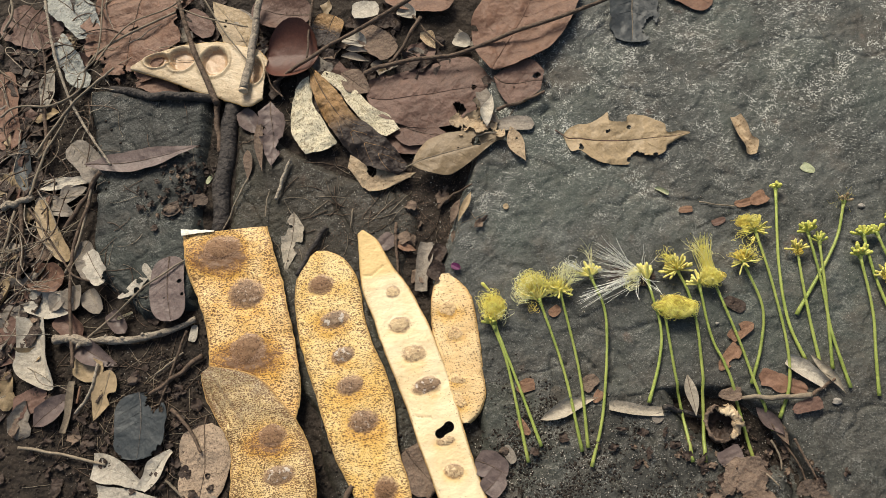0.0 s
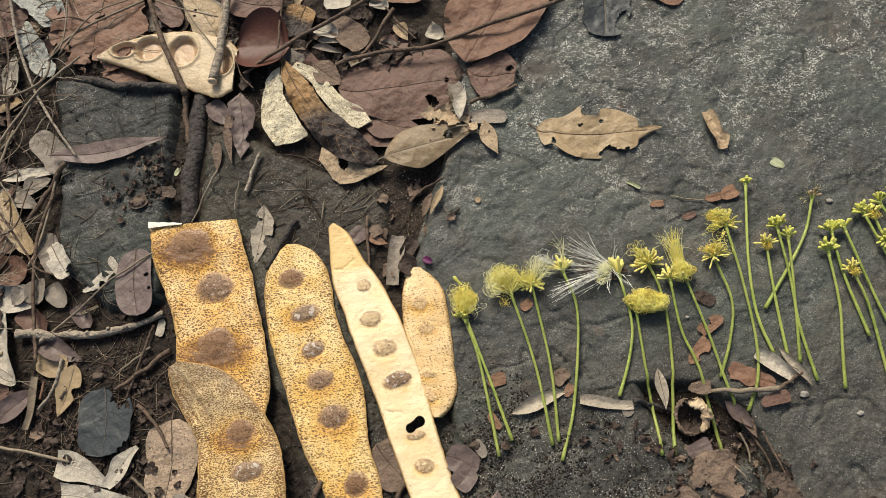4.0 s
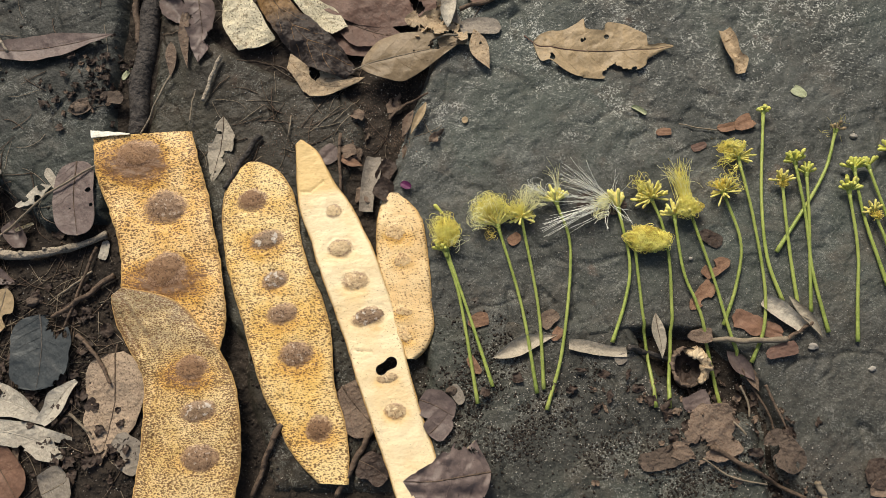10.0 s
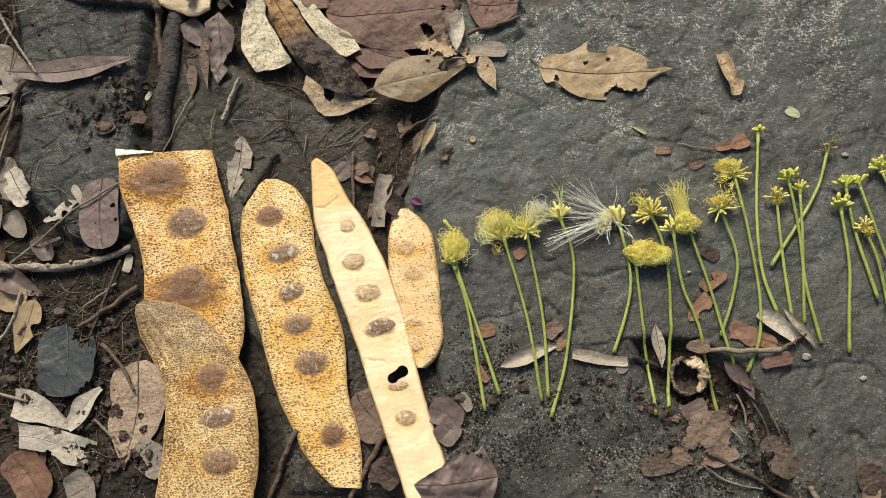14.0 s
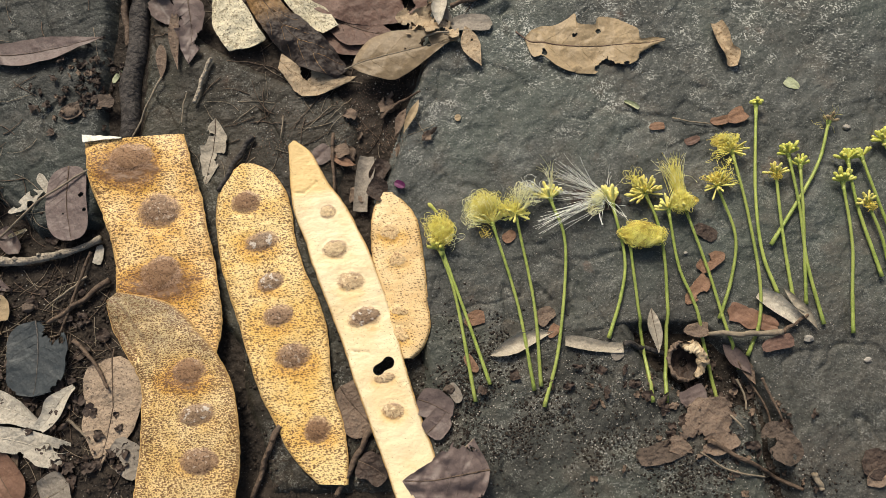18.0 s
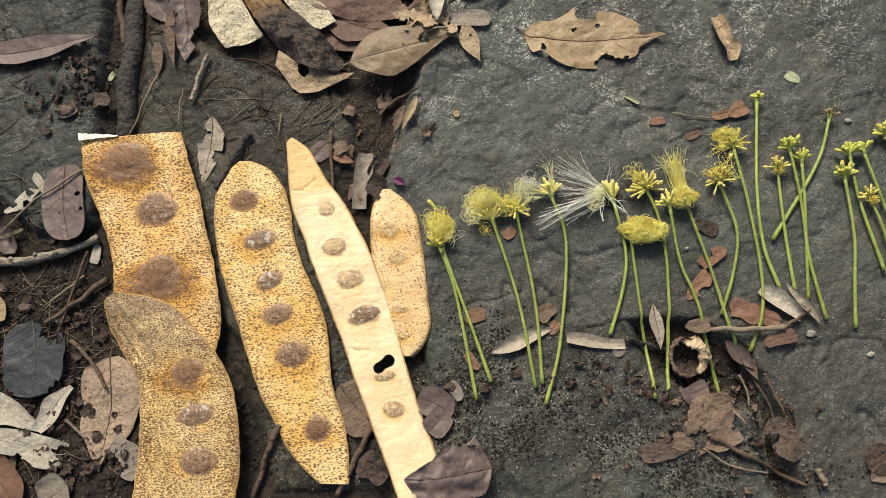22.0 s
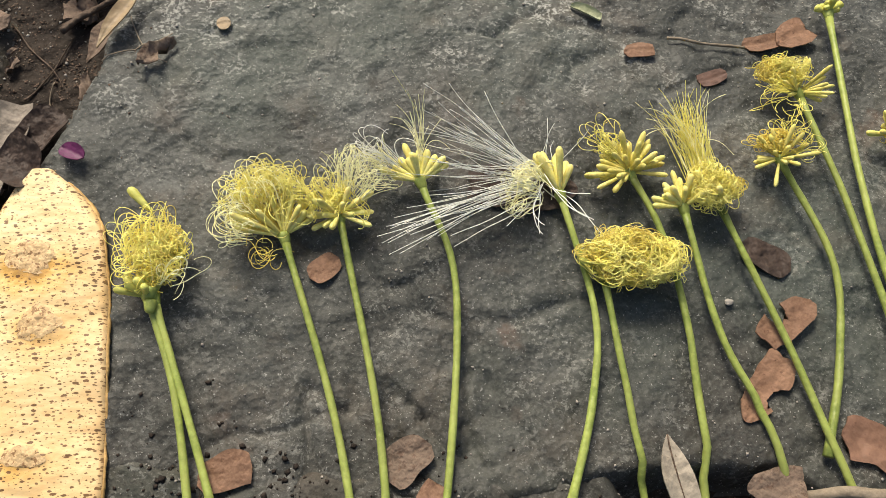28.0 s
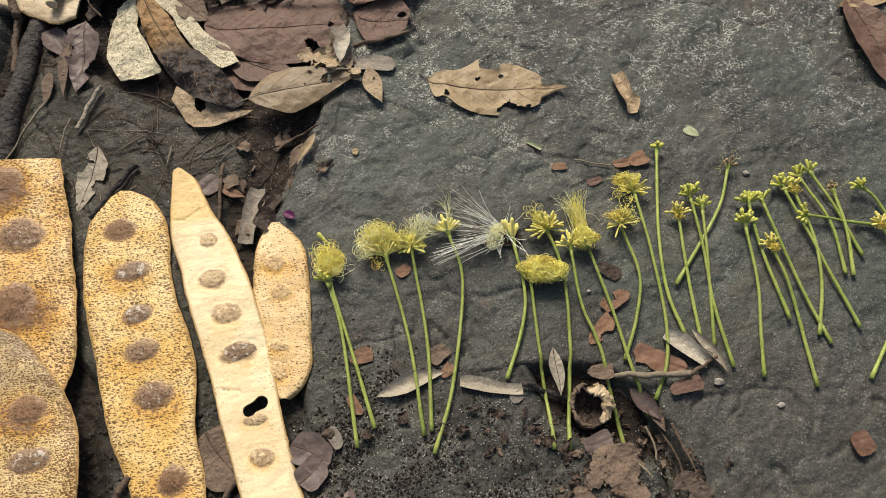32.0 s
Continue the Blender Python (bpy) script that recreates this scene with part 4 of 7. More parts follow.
def curls(starts, dirs, length, bend, gen, steps=22, start=0.0, centre=None, box=None, low=-1e9):
    """Threads that run on in smooth loops. bend: usual turn per mm; start: share of the length that stays straight."""
    p, d = np.array(starts, float), unit(np.array(dirs, float))
    axis = unit(gen.normal(size=p.shape) * np.array([0.5, 0.5, 1.0]))
    rate = gen.normal(size=(len(p), 1)) * bend
    step = length * gen.uniform(0.55, 1.2, (len(p), 1)) / steps
    out = [p.copy()]
    for k in range(steps):
        rate = rate + gen.normal(size=rate.shape) * bend * 0.3
        turn = rate * step * min(1.0, max(0.0, (k / steps - start) / 0.25))
        d = unit(d * np.cos(turn) + np.cross(axis, d) * np.sin(turn))
        if centre is not None:
            off = (centre - p) / box
            far = np.linalg.norm(off, axis=1, keepdims=True)
            d = unit(d + 1.3 * np.clip(far - 0.75, 0, 1) * unit(off * box))
        p = p + d * step
        p[:, 2] = np.maximum(p[:, 2], low)
        out.append(p.copy())
    return np.stack(out, 1)


def wander(starts, dirs, length, curl, steps=14, centre=None, pull=0.0, floor=-2.0, box=None, gen=rng):
    p, d = np.array(starts, float), unit(np.array(dirs, float))
    out = [p.copy()]
    turn = gen.normal(size=p.shape)
    long = length * gen.uniform(0.65, 1.15, (len(p), 1))
    for _ in range(steps):
        turn = 0.75 * turn + 0.65 * gen.normal(size=p.shape)
        d = d + curl * turn
        if centre is not None:
            off = (centre - p) / (box if box is not None else 1.0)
            d = d + pull * off * np.clip(np.linalg.norm(off, axis=1, keepdims=True) - 0.75, 0, None)
        d = unit(d)
        p = p + d * long / steps
        p[:, 2] = np.where(p[:, 2] < floor, floor + 0.1, p[:, 2])
        out.append(p.copy())
    return np.stack(out, 1)


def capsule(a, d, length, r0, r1, sides=7):
    t = np.array([0, 0.12, 0.35, 0.6, 0.8, 0.93, 1.0])
    r = np.array([0.3, 0.75, 0.9, 1.0, 1.1, 0.85, 0.25])
    path = np.asarray(a) + np.asarray(d) * (t * length)[:, None]
    return tube(path, r * np.linspace(r0, r1, len(t)), sides)


FLOWER_GROUP = "flower heads laid out in a row"


def stalk_path(points, n=26, z=1.2, rise=1.6):
    line = spline([(*p, 0) for p in points], n)
    line[:, 2] = rest(line[:, 0], line[:, 1])
    line[:, 2] = np.maximum(np.convolve(np.pad(line[:, 2], 4, mode="edge"), np.ones(9) / 9, "valid"), line[:, 2] - 0.8) + z
    line[:, 2] += np.linspace(rise, 0, n) ** 1.0
    return line


def flower(label, stalks, threads=(), buds=14, bud_mat=None, bud_len=5.5, spread=1.25, head=None, radius=0.76, seed=0, bud_r=0.52, bud_tip=1.5):
    """A flower head. stalks: lines of points from the head down; threads: (kind, count, length, way in degrees, size, material)."""
    gen = np.random.default_rng(100 + seed)
    bud_mat = bud_mat or BUD
    lines = [stalk_path(p, rise=2.2) for p in stalks]
    top = lines[0][0]
    root = thing("flower", top[0], top[1], top[2], label, "flower", FLOWER_GROUP)
    for line in lines:
        n = len(line)
        r = radius * np.interp(np.linspace(0, 1, n), [0, 0.05, 0.5, 0.93, 1], [1.05, 0.82, 0.86, 1.02, 1.2])
        r = r * (1 + 0.04 * np.sin(np.arange(n) * 1.7 + seed))
        part("stalk", build("stalk", *tube(line - top, r, 10), STALK), root)
    for k, line in enumerate(lines):
        way = unit(line[0] - line[3])
        spot = line[0] - top
        count = buds if k == 0 else buds // 2
        sphere = unit(gen.normal(size=(9, 3)))
        part("receptacle", build("receptacle", *capsule(spot - way * 1.0, way, 2.8, 1.3 * radius, 1.5 * radius, 9), STALK), root)
        for q in range(count):
            golden = q * 2.39996 + seed
            tilt = spread * math.sqrt((q + 0.5) / max(count, 1))
            side = unit(np.cross(way, (0, 0, 1.0)))
            up = np.cross(side, way)
            d = unit(way * math.cos(tilt) + (side * math.cos(golden) + up * math.sin(golden) * 0.8) * math.sin(tilt) + gen.normal(size=3) * (0.3 if bud_mat is BUD_DRY else 0.13))
            if d[2] < -0.2:
                d[2] = abs(d[2]) * 0.4
            part("flower_bud", build("flower_bud", *capsule(spot + way * 1.0 + d * 0.8, d, bud_len * gen.uniform(0.6, 1.2), bud_r * gen.uniform(0.75, 0.95), bud_r * bud_tip * gen.uniform(0.85, 1.1)), bud_mat), root)
    for kind, count, length, angle, size, mat in threads:
        a = radians(angle)
        way = np.array([math.cos(a), math.sin(a), 0.12])
        at = np.zeros(3) if head is None else np.array([head[0] - top[0], head[1] - top[1], 0.6])
        low = float(rest(np.array([top[0]]), np.array([top[1]]))[0]) - top[2] + 0.4
        if kind == "tangle":
            box = np.array([size[0], size[1], size[2]]) * 0.8
            rot = np.array([[math.cos(a), -math.sin(a), 0], [math.sin(a), math.cos(a), 0], [0, 0, 1]])
            count = int(count * 1.6)
            clump = unit(gen.normal(size=(7, 3))) * gen.uniform(0.2, 0.7, (7, 1)) * box
            heart = clump[gen.integers(0, 7, count)]
            base = heart + gen.normal(size=(count, 3)) * 0.22 * box
            paths = curls(base, gen.normal(size=(count, 3)) * np.array([1, 1, 0.5]), length, 0.42, gen, 28, centre=heart, box=box * gen.uniform(0.45, 0.85, (count, 1)))
            far = np.linalg.norm(paths / box, axis=-1, keepdims=True)
            hold = gen.uniform(0.7, 1.15, (count, 1, 1)) * (1 + 0.25 * vnoise(paths[..., :1] / box[0] * 1.6 + seed, paths[..., 1:2] / box[1] * 1.6, seed))
            paths = paths * np.where(far > hold, (hold + 0.4 * np.tanh((far - hold) / 0.8)) / np.maximum(far, 1e-6), 1.0)
            paths = paths @ rot.T + at
            paths[..., 2] = np.maximum(paths[..., 2] + box[2] * 0.5, low + 0.1)
            part("filament_tangle", build("filament_tangle", *strands(paths, 0.085), mat), root)
        elif kind in ("mop", "plume"):
            count = int(count * 1.25)
            tuft = gen.normal(size=(count // 9 + 1, 1))[gen.integers(0, count // 9 + 1, count)]
            tilt = (0.85 * tuft + 0.3 * gen.normal(size=(count, 1))) * size[0]
            d = np.c_[np.cos(a + tilt), np.sin(a + tilt), gen.uniform(-0.1, 0.3 if kind == "plume" else 0.65, (count, 1))]
            neck = at + gen.normal(size=(count, 3)) * (1.2, 0.8, 0.4) if kind == "plume" else np.array([0, 0, 0.8])
            base = neck + d * size[2] * gen.uniform(0.75, 1.15, (count, 1))
            hub, hold = (None, None) if len(size) < 4 else (neck + way * size[2], np.array([size[3], size[3], 0.55 * size[3]]))
            paths = curls(base, d + (0.05 if kind == "plume" else 0.15) * gen.normal(size=d.shape), length, size[1], gen, 24, start=0.05, low=low, centre=hub, box=hold)
            part("filament_brush", build("filament_brush", *strands(paths, 0.08), mat), root)
        elif kind == "brush":
            d = unit(way + gen.normal(size=(count, 3)) * np.array([size[0], size[0], size[0] * 0.6]))
            paths = wander(at + gen.normal(size=(count, 3)) * 0.9 + d * 2.0, d, length, size[1], 14, floor=low, gen=gen)
            part("filament_brush", build("filament_brush", *strands(paths, 0.085 if mat is THREAD_WHITE else 0.065), mat), root)
        elif kind == "arc":
            d = unit(way + gen.normal(size=(count, 3)) * np.array([size[0], size[0], size[0] * 0.6]))
            bend = np.linspace(0, 1, 15)[None, :, None]
            paths = wander(at + gen.normal(size=(count, 3)) * 1.2, d, length, size[1], 14, floor=low, gen=gen)
            turn = np.array([math.cos(a + size[2]), math.sin(a + size[2]), 0]) * length * 0.6
            paths = paths + bend**2 * turn
            paths[..., 2] = np.maximum(paths[..., 2], low)
            part("filament_brush", build("filament_brush", *strands(paths, 0.085 if mat is THREAD_WHITE else 0.065), mat), root)
    return root


first_flower = flower("withered yellow flower head tangled over a pair of green stalks",
       [[(1.3, -5.0), (7.6, -24.8), (15.2, -66.9)], [(2.2, -5.0), (11.5, -31.3), (21.2, -60.1)]],
       [("tangle", 80, 24, 95, (10.5, 7, 3.5), THREAD_YELLOW), ("tangle", 34, 20, 80, (12, 7, 3), THREAD_GOLD), ("mop", 30, 16, 95, (0.28, 0.3, 9, 8), THREAD_YELLOW), ("mop", 10, 12, 60, (0.9, 0.35, 4, 8), THREAD_CREAM)], 9, head=(1.8, 3.6), seed=1, bud_len=5.0)
fx, fy = first_flower.location.xy / MM
bead = np.array([0.2, -0.6, 1.2])
for k_, (x_, y_, size_) in enumerate([(0.0, 0.6, 1.2), (0.35, -1.7, 1.05)]):
    part("stalk_joint", build("stalk_joint", *capsule(bead + (x_, y_, 0), np.array([0.0, 1.0, 0.0]), 2.4, size_, size_, 9), STALK), first_flower, "swollen green joint")
sx, sy = (0.3, 11.3)
ex, ey = (-3.2, 15.0)
away = unit(np.array([ex - sx, ey - sy, 0.4]))
part("flower_bud", build("flower_bud", *capsule(np.array([sx - fx, sy - fy, 2.0]), away, 6.0, 0.6, 0.95), BUD), first_flower, "lone pale yellow bud")
flower("yellow flower head with matted filaments on a green stalk",
       [[(23.6, 5.9), (33.0, -26.9), (39.0, -62.5)]],
       [("mop", 80, 24, 116, (0.6, 0.28, 7.0, 8.0), THREAD_YELLOW), ("mop", 40, 22, 130, (0.6, 0.3, 6.5, 9.0), THREAD_CREAM), ("mop", 24, 14, 140, (1.0, 0.36, 4, 8.0), THREAD_GOLD)], 24, BUD_PALE, head=(20.9, 10.4), bud_len=8.5, seed=2, spread=1.35, bud_r=0.42)
flower("half-faded flower head with pale arching filaments",
       [[(33.3, 9.7), (39.8, -26.8), (41.7, -60.9)]],
       [("mop", 34, 14, 80, (0.35, 0.14, 5, 9), THREAD_CREAM), ("mop", 30, 12, 110, (1.1, 0.35, 4, 6.5), THREAD_YELLOW), ("tangle", 20, 14, 60, (5, 4, 2.5), THREAD_YELLOW)], 26, BUD_PALE, 6.0, 2.1, bud_r=0.42, head=(33.1, 12.0), seed=3)
flower("greenish flower head with a crest of pale threads",
       [[(48.2, 16.2), (53.6, -3.9), (49.5, -44.1), (42.7, -69.0)]],
       [("mop", 14, 12, 84, (0.13, 0.07, 6), THREAD_CREAM), ("mop", 18, 15, 142, (0.25, 0.16, 6, 9), THREAD_WHITE), ("mop", 20, 13, 178, (0.4, 0.28, 6, 8), THREAD_CREAM)], 15, BUD_PALE, head=(44.6, 19.9), bud_len=6.5, seed=4)
flower("fresh flower head with long silky white filaments",
       [[(74.0, 13.2), (77.8, -8.5), (75.5, -24.5), (69.7, -41.7)]],
       [("brush", 20, 22, 176, (0.2, 0.03), THREAD_WHITE), ("brush", 24, 28, 204, (0.045, 0.012), THREAD_WHITE), ("brush", 22, 22, 146, (0.13, 0.03), THREAD_WHITE), ("brush", 8, 19, 238, (0.16, 0.05), THREAD_WHITE), ("brush", 4, 13, 70, (0.35, 0.06), THREAD_WHITE), ("brush", 5, 14, -50, (0.2, 0.05), THREAD_WHITE), ("mop", 40, 13, 168, (0.6, 0.45, 5.5, 6.5), THREAD_CREAM)], 14, BUD_PALE, head=(70.8, 17.6), bud_len=8.5, seed=5, spread=0.8, bud_r=0.56)
flower("spent flower head with golden dry calyces",
       [[(87.9, 17.8), (91.8, 7.2), (94.1, -8.3), (94.1, -35.4), (91.4, -67.4)]],
       [("mop", 14, 12, 122, (0.22, 0.3, 6, 7), THREAD_YELLOW), ("tangle", 10, 12, 150, (6, 5, 2), THREAD_YELLOW)], 50, BUD_DRY, 6.8, 1.75, head=(85.3, 23.9), seed=6, bud_r=0.4)
flower("compact ball of tangled yellow filaments on a stalk",
       [[(80.1, -2.3), (82.0, -26.6), (84.6, -48.2), (85.9, -67.4)]],
       [("tangle", 250, 38, -4, (11, 6.8, 4.5), THREAD_YELLOW), ("tangle", 110, 30, -4, (11, 6.6, 4.5), THREAD_GOLD)], 7, head=(85.3, 0.6), seed=7, bud_len=4)
flower("flower head with a tall plume of yellow filaments on twin stalks",
       [[(96.8, 10.2), (99.7, -13.0), (106.0, -31.0), (113.7, -67.4)], [(103.9, 11.0), (111.6, -15.2), (116.9, -37.5), (123.1, -53.9)]],
       [("plume", 110, 16.5, 100, (0.035, 0.022, 0.6), THREAD_YELLOW), ("tangle", 70, 22, 80, (7.5, 6, 4), THREAD_YELLOW), ("tangle", 40, 18, 0, (10, 4, 3), THREAD_GOLD), ("plume", 24, 17.5, 100, (0.08, 0.05, 0.6), THREAD_CREAM)], 20, BUD_PALE, head=(102.0, 14.8), bud_len=6, seed=8, bud_r=0.45, spread=1.5)
flower("drooping dry flower head with yellow wisps",
       [[(117.8, 20.3), (123.4, 0.1), (120.8, -17.4), (114.7, -34.2)]],
       [("tangle", 30, 16, 5, (9, 3.0, 2.5), THREAD_GOLD), ("mop", 16, 10, 60, (0.8, 0.35, 4, 6), THREAD_YELLOW)], 28, BUD_DRY, 5.8, 2.0, head=(117.2, 24.4), seed=9, bud_r=0.33)
flower("ragged golden flower head with a trailing fringe",
       [[(124.9, 35.4), (129.0, 11.2), (131.8, -17.4), (130.4, -35.2), (124.9, -49.1)]],
       [("tangle", 55, 18, 0, (10, 4.5, 3.0), THREAD_YELLOW), ("tangle", 30, 16, 0, (9, 4, 3.0), THREAD_GOLD), ("mop", 22, 9, 200, (0.3, 0.2, 4, 7), THREAD_YELLOW)], 26, BUD_DRY, 6.0, 1.95, head=(122.0, 40.4), seed=10, bud_r=0.33)

BUDS = "cluster of unopened green buds on a slim green stalk"
DRYB = "small dried flower head on a slim green stalk"
for q, (kind, points) in enumerate([
        ("bare", [(136.9, 56.4), (133.2, 21.2), (133.7, -5.7), (139.0, -24.2)]),
        ("dry", [(141.7, 24.9), (142.7, 1.5), (145.1, -28.6)]),
        ("bud", [(147.8, 33.3), (150.4, 8.9), (151.7, -12.7), (155.7, -36.9)]),
        ("few", [(152.0, 28.1), (151.1, -3.3), (149.7, -28.6)]),
        ("brown", [(166.0, 47.9), (159.1, 28.7), (138.0, -3.8)]),
        ("bud", [(168.6, 20.8), (170.0, -3.1), (168.5, -21.8), (167.1, -40.5)]),
        ("bud", [(171.7, 30.4), (174.0, 11.5), (181.2, -17.6)]),
        ("few", [(177.8, 31.5), (182.6, 13.1), (188.0, -5.9), (195.5, -27.3)]),
        ("dry", [(178.1, 11.5), (183.0, -5.9), (186.7, -44.1)]),
        ("bud", [(187.9, 38.7), (196.2, 14.2), (202.1, -3.4), (208.4, -20.9)]),
        ("dry", [(192.0, 38.0), (196.7, 16.7), (196.3, -3.0), (191.6, -23.9)]),
        ("few", [(196.0, 43.6), (205.1, 23.1), (207.3, 1.4)]),
        ("few", [(201.8, 45.9), (208.9, 29.7), (216.0, 9.4)]),
        ("brown", [(209.1, 37.1), (211.3, 19.4), (210.5, 0.7)]),
        ("few", [(196.3, 25.9), (210.1, 24.5), (224.4, 23.1)]),
        ("few", [(221.9, 38.5), (226.9, 33.5), (234.1, 17.0)]),
        ("dry", [(225.6, 22.0), (230.9, 4.5), (223.2, -16.9), (207.8, -41.0)])]):
    if kind == "bud":
        flower(BUDS, [points], (), 16, BUD, 5.2, 1.35, seed=20 + q, radius=0.76, bud_r=0.54, bud_tip=1.6)
    elif kind == "few":
        flower("few pale green buds on a slim green stalk", [points], (), 9, BUD, 4.4, 1.25, seed=20 + q, radius=0.74, bud_r=0.5, bud_tip=1.5)
    elif kind == "bare":
        flower("tall bare green stalk with a tiny bud tip", [points], (), 9, BUD, 2.6, 1.4, seed=20 + q, radius=0.78, bud_r=0.6)
    elif kind == "dry":
        flower(DRYB, [points], [("tangle", 31, 8, 0, (4, 3, 2), THREAD_GOLD)], 17, BUD_DRY, 4.2, 1.4, seed=20 + q, radius=0.76, bud_r=0.42)
    else:
        flower("browned flower tip on a pale green stalk", [points], [("brush", 16, 5, 90, (0.8, 0.2), BUD_DRY)], 7, LEAF_TAN, 3.4, 1.5, seed=20 + q, radius=0.8)


# ---- things: fallen leaves, chips and strips ----
def profile(shape, u):
    if shape == "round":
        return np.sqrt(np.clip(1 - (2 * u - 1) ** 2, 0, 1)) ** 0.9
    if shape == "ovate":
        return np.sin(np.pi * u**0.72) ** 0.85
    if shape == "lance":
        return np.sin(np.pi * u**0.85) ** 1.05
    if shape == "oblong":
        return np.clip(1 - np.abs(2 * u - 1) ** 4.5, 0, 1) ** 0.5
    if shape == "strip":
        return 0.75 + 0.25 * np.sin(np.pi * u) + 0.12 * np.sin(7 * u)
    return (0.7 + 0.3 * np.sin(np.pi * u)) * np.clip(np.minimum(u, 1 - u) * 9 + 0.35, 0, 1)


LEAF_COUNT = [0]


def bitten(x, y, bites, seed):
    """Tears holes of (x, y, radius) out of a sheet, with frayed rims; gives the moved points and the faces that stay."""
    nu, nv = x.shape
    keep = np.ones((nu - 1, nv - 1), bool)
    for hx, hy, br in bites:
        fray = 1 + 0.45 * vnoise(x / 2.5, y / 2.5, seed) + 0.2 * vnoise(x, y, seed + 1)
        away = np.hypot(x - hx, y - hy) * fray
        gone = (away[1:, 1:] + away[:-1, :-1] + away[1:, :-1] + away[:-1, 1:]) / 4 < br
        touch = np.zeros((2, nu, nv), bool)
        for di in (0, 1):
            for dj in (0, 1):
                block = (slice(di, nu - 1 + di), slice(dj, nv - 1 + dj))
                touch[0][block] |= ~gone
                touch[1][block] |= gone
        brim = touch[0] & touch[1] & (np.abs(away - br) < 1.6)
        push = np.where(brim, (br - away) / np.maximum(fray, 0.3) / np.maximum(np.hypot(x - hx, y - hy), 0.2), 0)
        x, y = x + push * (x - hx), y + push * (y - hy)
        keep &= ~gone
    return x, y, keep


def sheet_leaf(one, two, mat, label, lift=1.0, cup=0.0, crumple=0.6, rag=0.3, bites=(), thick=0.3, rib=None, stem=0.0, name="fallen_leaf", category="leaf"):
    """A dry leaf between two edge lines from its base to its tip. cup: raised edges; bites: (x, y, radius) torn out."""
    LEAF_COUNT[0] += 1
    seed = LEAF_COUNT[0] * 3
    a, b = np.array(one), np.array(two)
    length = float(np.hypot(*np.diff((a + b) / 2, axis=0).T).sum())
    width = float(np.hypot(*(b - a).T).max())
    nu, nv = int(np.clip(length / 0.7, 24, 110)), int(np.clip(width / 0.7, 15, 75)) | 1
    first, second = (spline([(*p, 0) for p in side], nu)[:, :2] for side in (one, two))
    u, v = np.linspace(0, 1, nu), np.linspace(-1, 1, nv)
    mid = (first + second) / 2
    even = np.stack([np.polyval(np.polyfit(u, mid[:, k], 3), u) for k in (0, 1)], -1)
    mid = mid + (even - mid) * np.clip(np.minimum(u, 1 - u) / 0.12, 0, 1)[:, None]
    half = np.hypot(*(second - first).T)[:, None] / 2
    edge = 1 + rag * np.where(v[None] > 0, fbm(u * length, u * 0 + seed, 6, 4, seed)[:, None], fbm(u * length, u * 0 + seed + 9, 6, 4, seed)[:, None]) * np.abs(v)[None] / np.maximum(half, 2.0)
    x, y = (mid[:, k, None] + np.where(v > 0, (second - mid)[:, k, None], (mid - first)[:, k, None]) * v * edge for k in (0, 1))
    z = cup * half * v[None] ** 2 * 2 + crumple * 1.7 * fbm(x, y, 14, 4, seed + 5) + 0.25 * crumple * (1 - 2 * np.abs(fbm(x, y, 9, 3, seed + 7)))
    z = z + crumple * 0.8 * np.abs(v)[None] ** 3 * np.sin(u * length / 5 + seed)[:, None] * np.where(v[None] > 0, 1, -0.7)
    z = z - 0.25 * np.exp(-((v / 0.08) ** 2))[None] + 0.05 * np.sin((u[:, None] - 0.35 * np.abs(v)[None]) * 36) * (1 - np.abs(v)[None])
    pick = rest(x[:: max(1, nu // 6), :: max(1, nv // 4)], y[:: max(1, nu // 6), :: max(1, nv // 4)])
    level = float(np.percentile(pick, 80)) + lift * 0.8
    x, y, keep = bitten(x, y, bites, seed)
    ox, oy = mid.mean(0)
    root = thing(name, ox, oy, level, label, category)
    uv = np.stack([np.broadcast_to(u[:, None], x.shape), np.broadcast_to(v[None], x.shape)], -1).reshape(-1, 2)
    verts, faces, src = solid(np.stack([x - ox, y - oy, z], -1).reshape(-1, 3), grid_faces(nu, nv, keep), thick)
    part("blade", build("blade", verts, faces, mat, uv[src]), root)
    if rib or category == "leaf":
        rib = rib or mat
        path = np.stack([x[:, nv // 2] - ox, y[:, nv // 2] - oy, z[:, nv // 2] + 0.1], -1)
        if stem:
            way = unit(path[0] - path[3])
            path = np.r_[np.linspace(path[0] + way * stem + (0, 0, 0.3), path[0], 5)[:-1], path]
        midrib = part("midrib", build("midrib", *tube(path, np.linspace(0.34, 0.08, len(path)), 6), rib), root)
        for q in range(1, 7):
            for way in (-1, 1):
                track = []
                for w_ in np.linspace(0, 0.85, 10):
                    i, j = int((q / 8 + 0.17 * w_ + 0.04 * w_**2) * nu), int(nv // 2 + way * w_ * (nv // 2))
                    if i >= nu - 1 or not keep[min(i, nu - 2), min(j, nv - 2)]:
                        break
                    track.append((x[i, j] - ox, y[i, j] - oy, z[i, j] + 0.02))
                if len(track) > 4:
                    part("vein", build("vein", *tube(track, np.linspace(0.13, 0.05, len(track)), 5), mat), midrib)
    return root


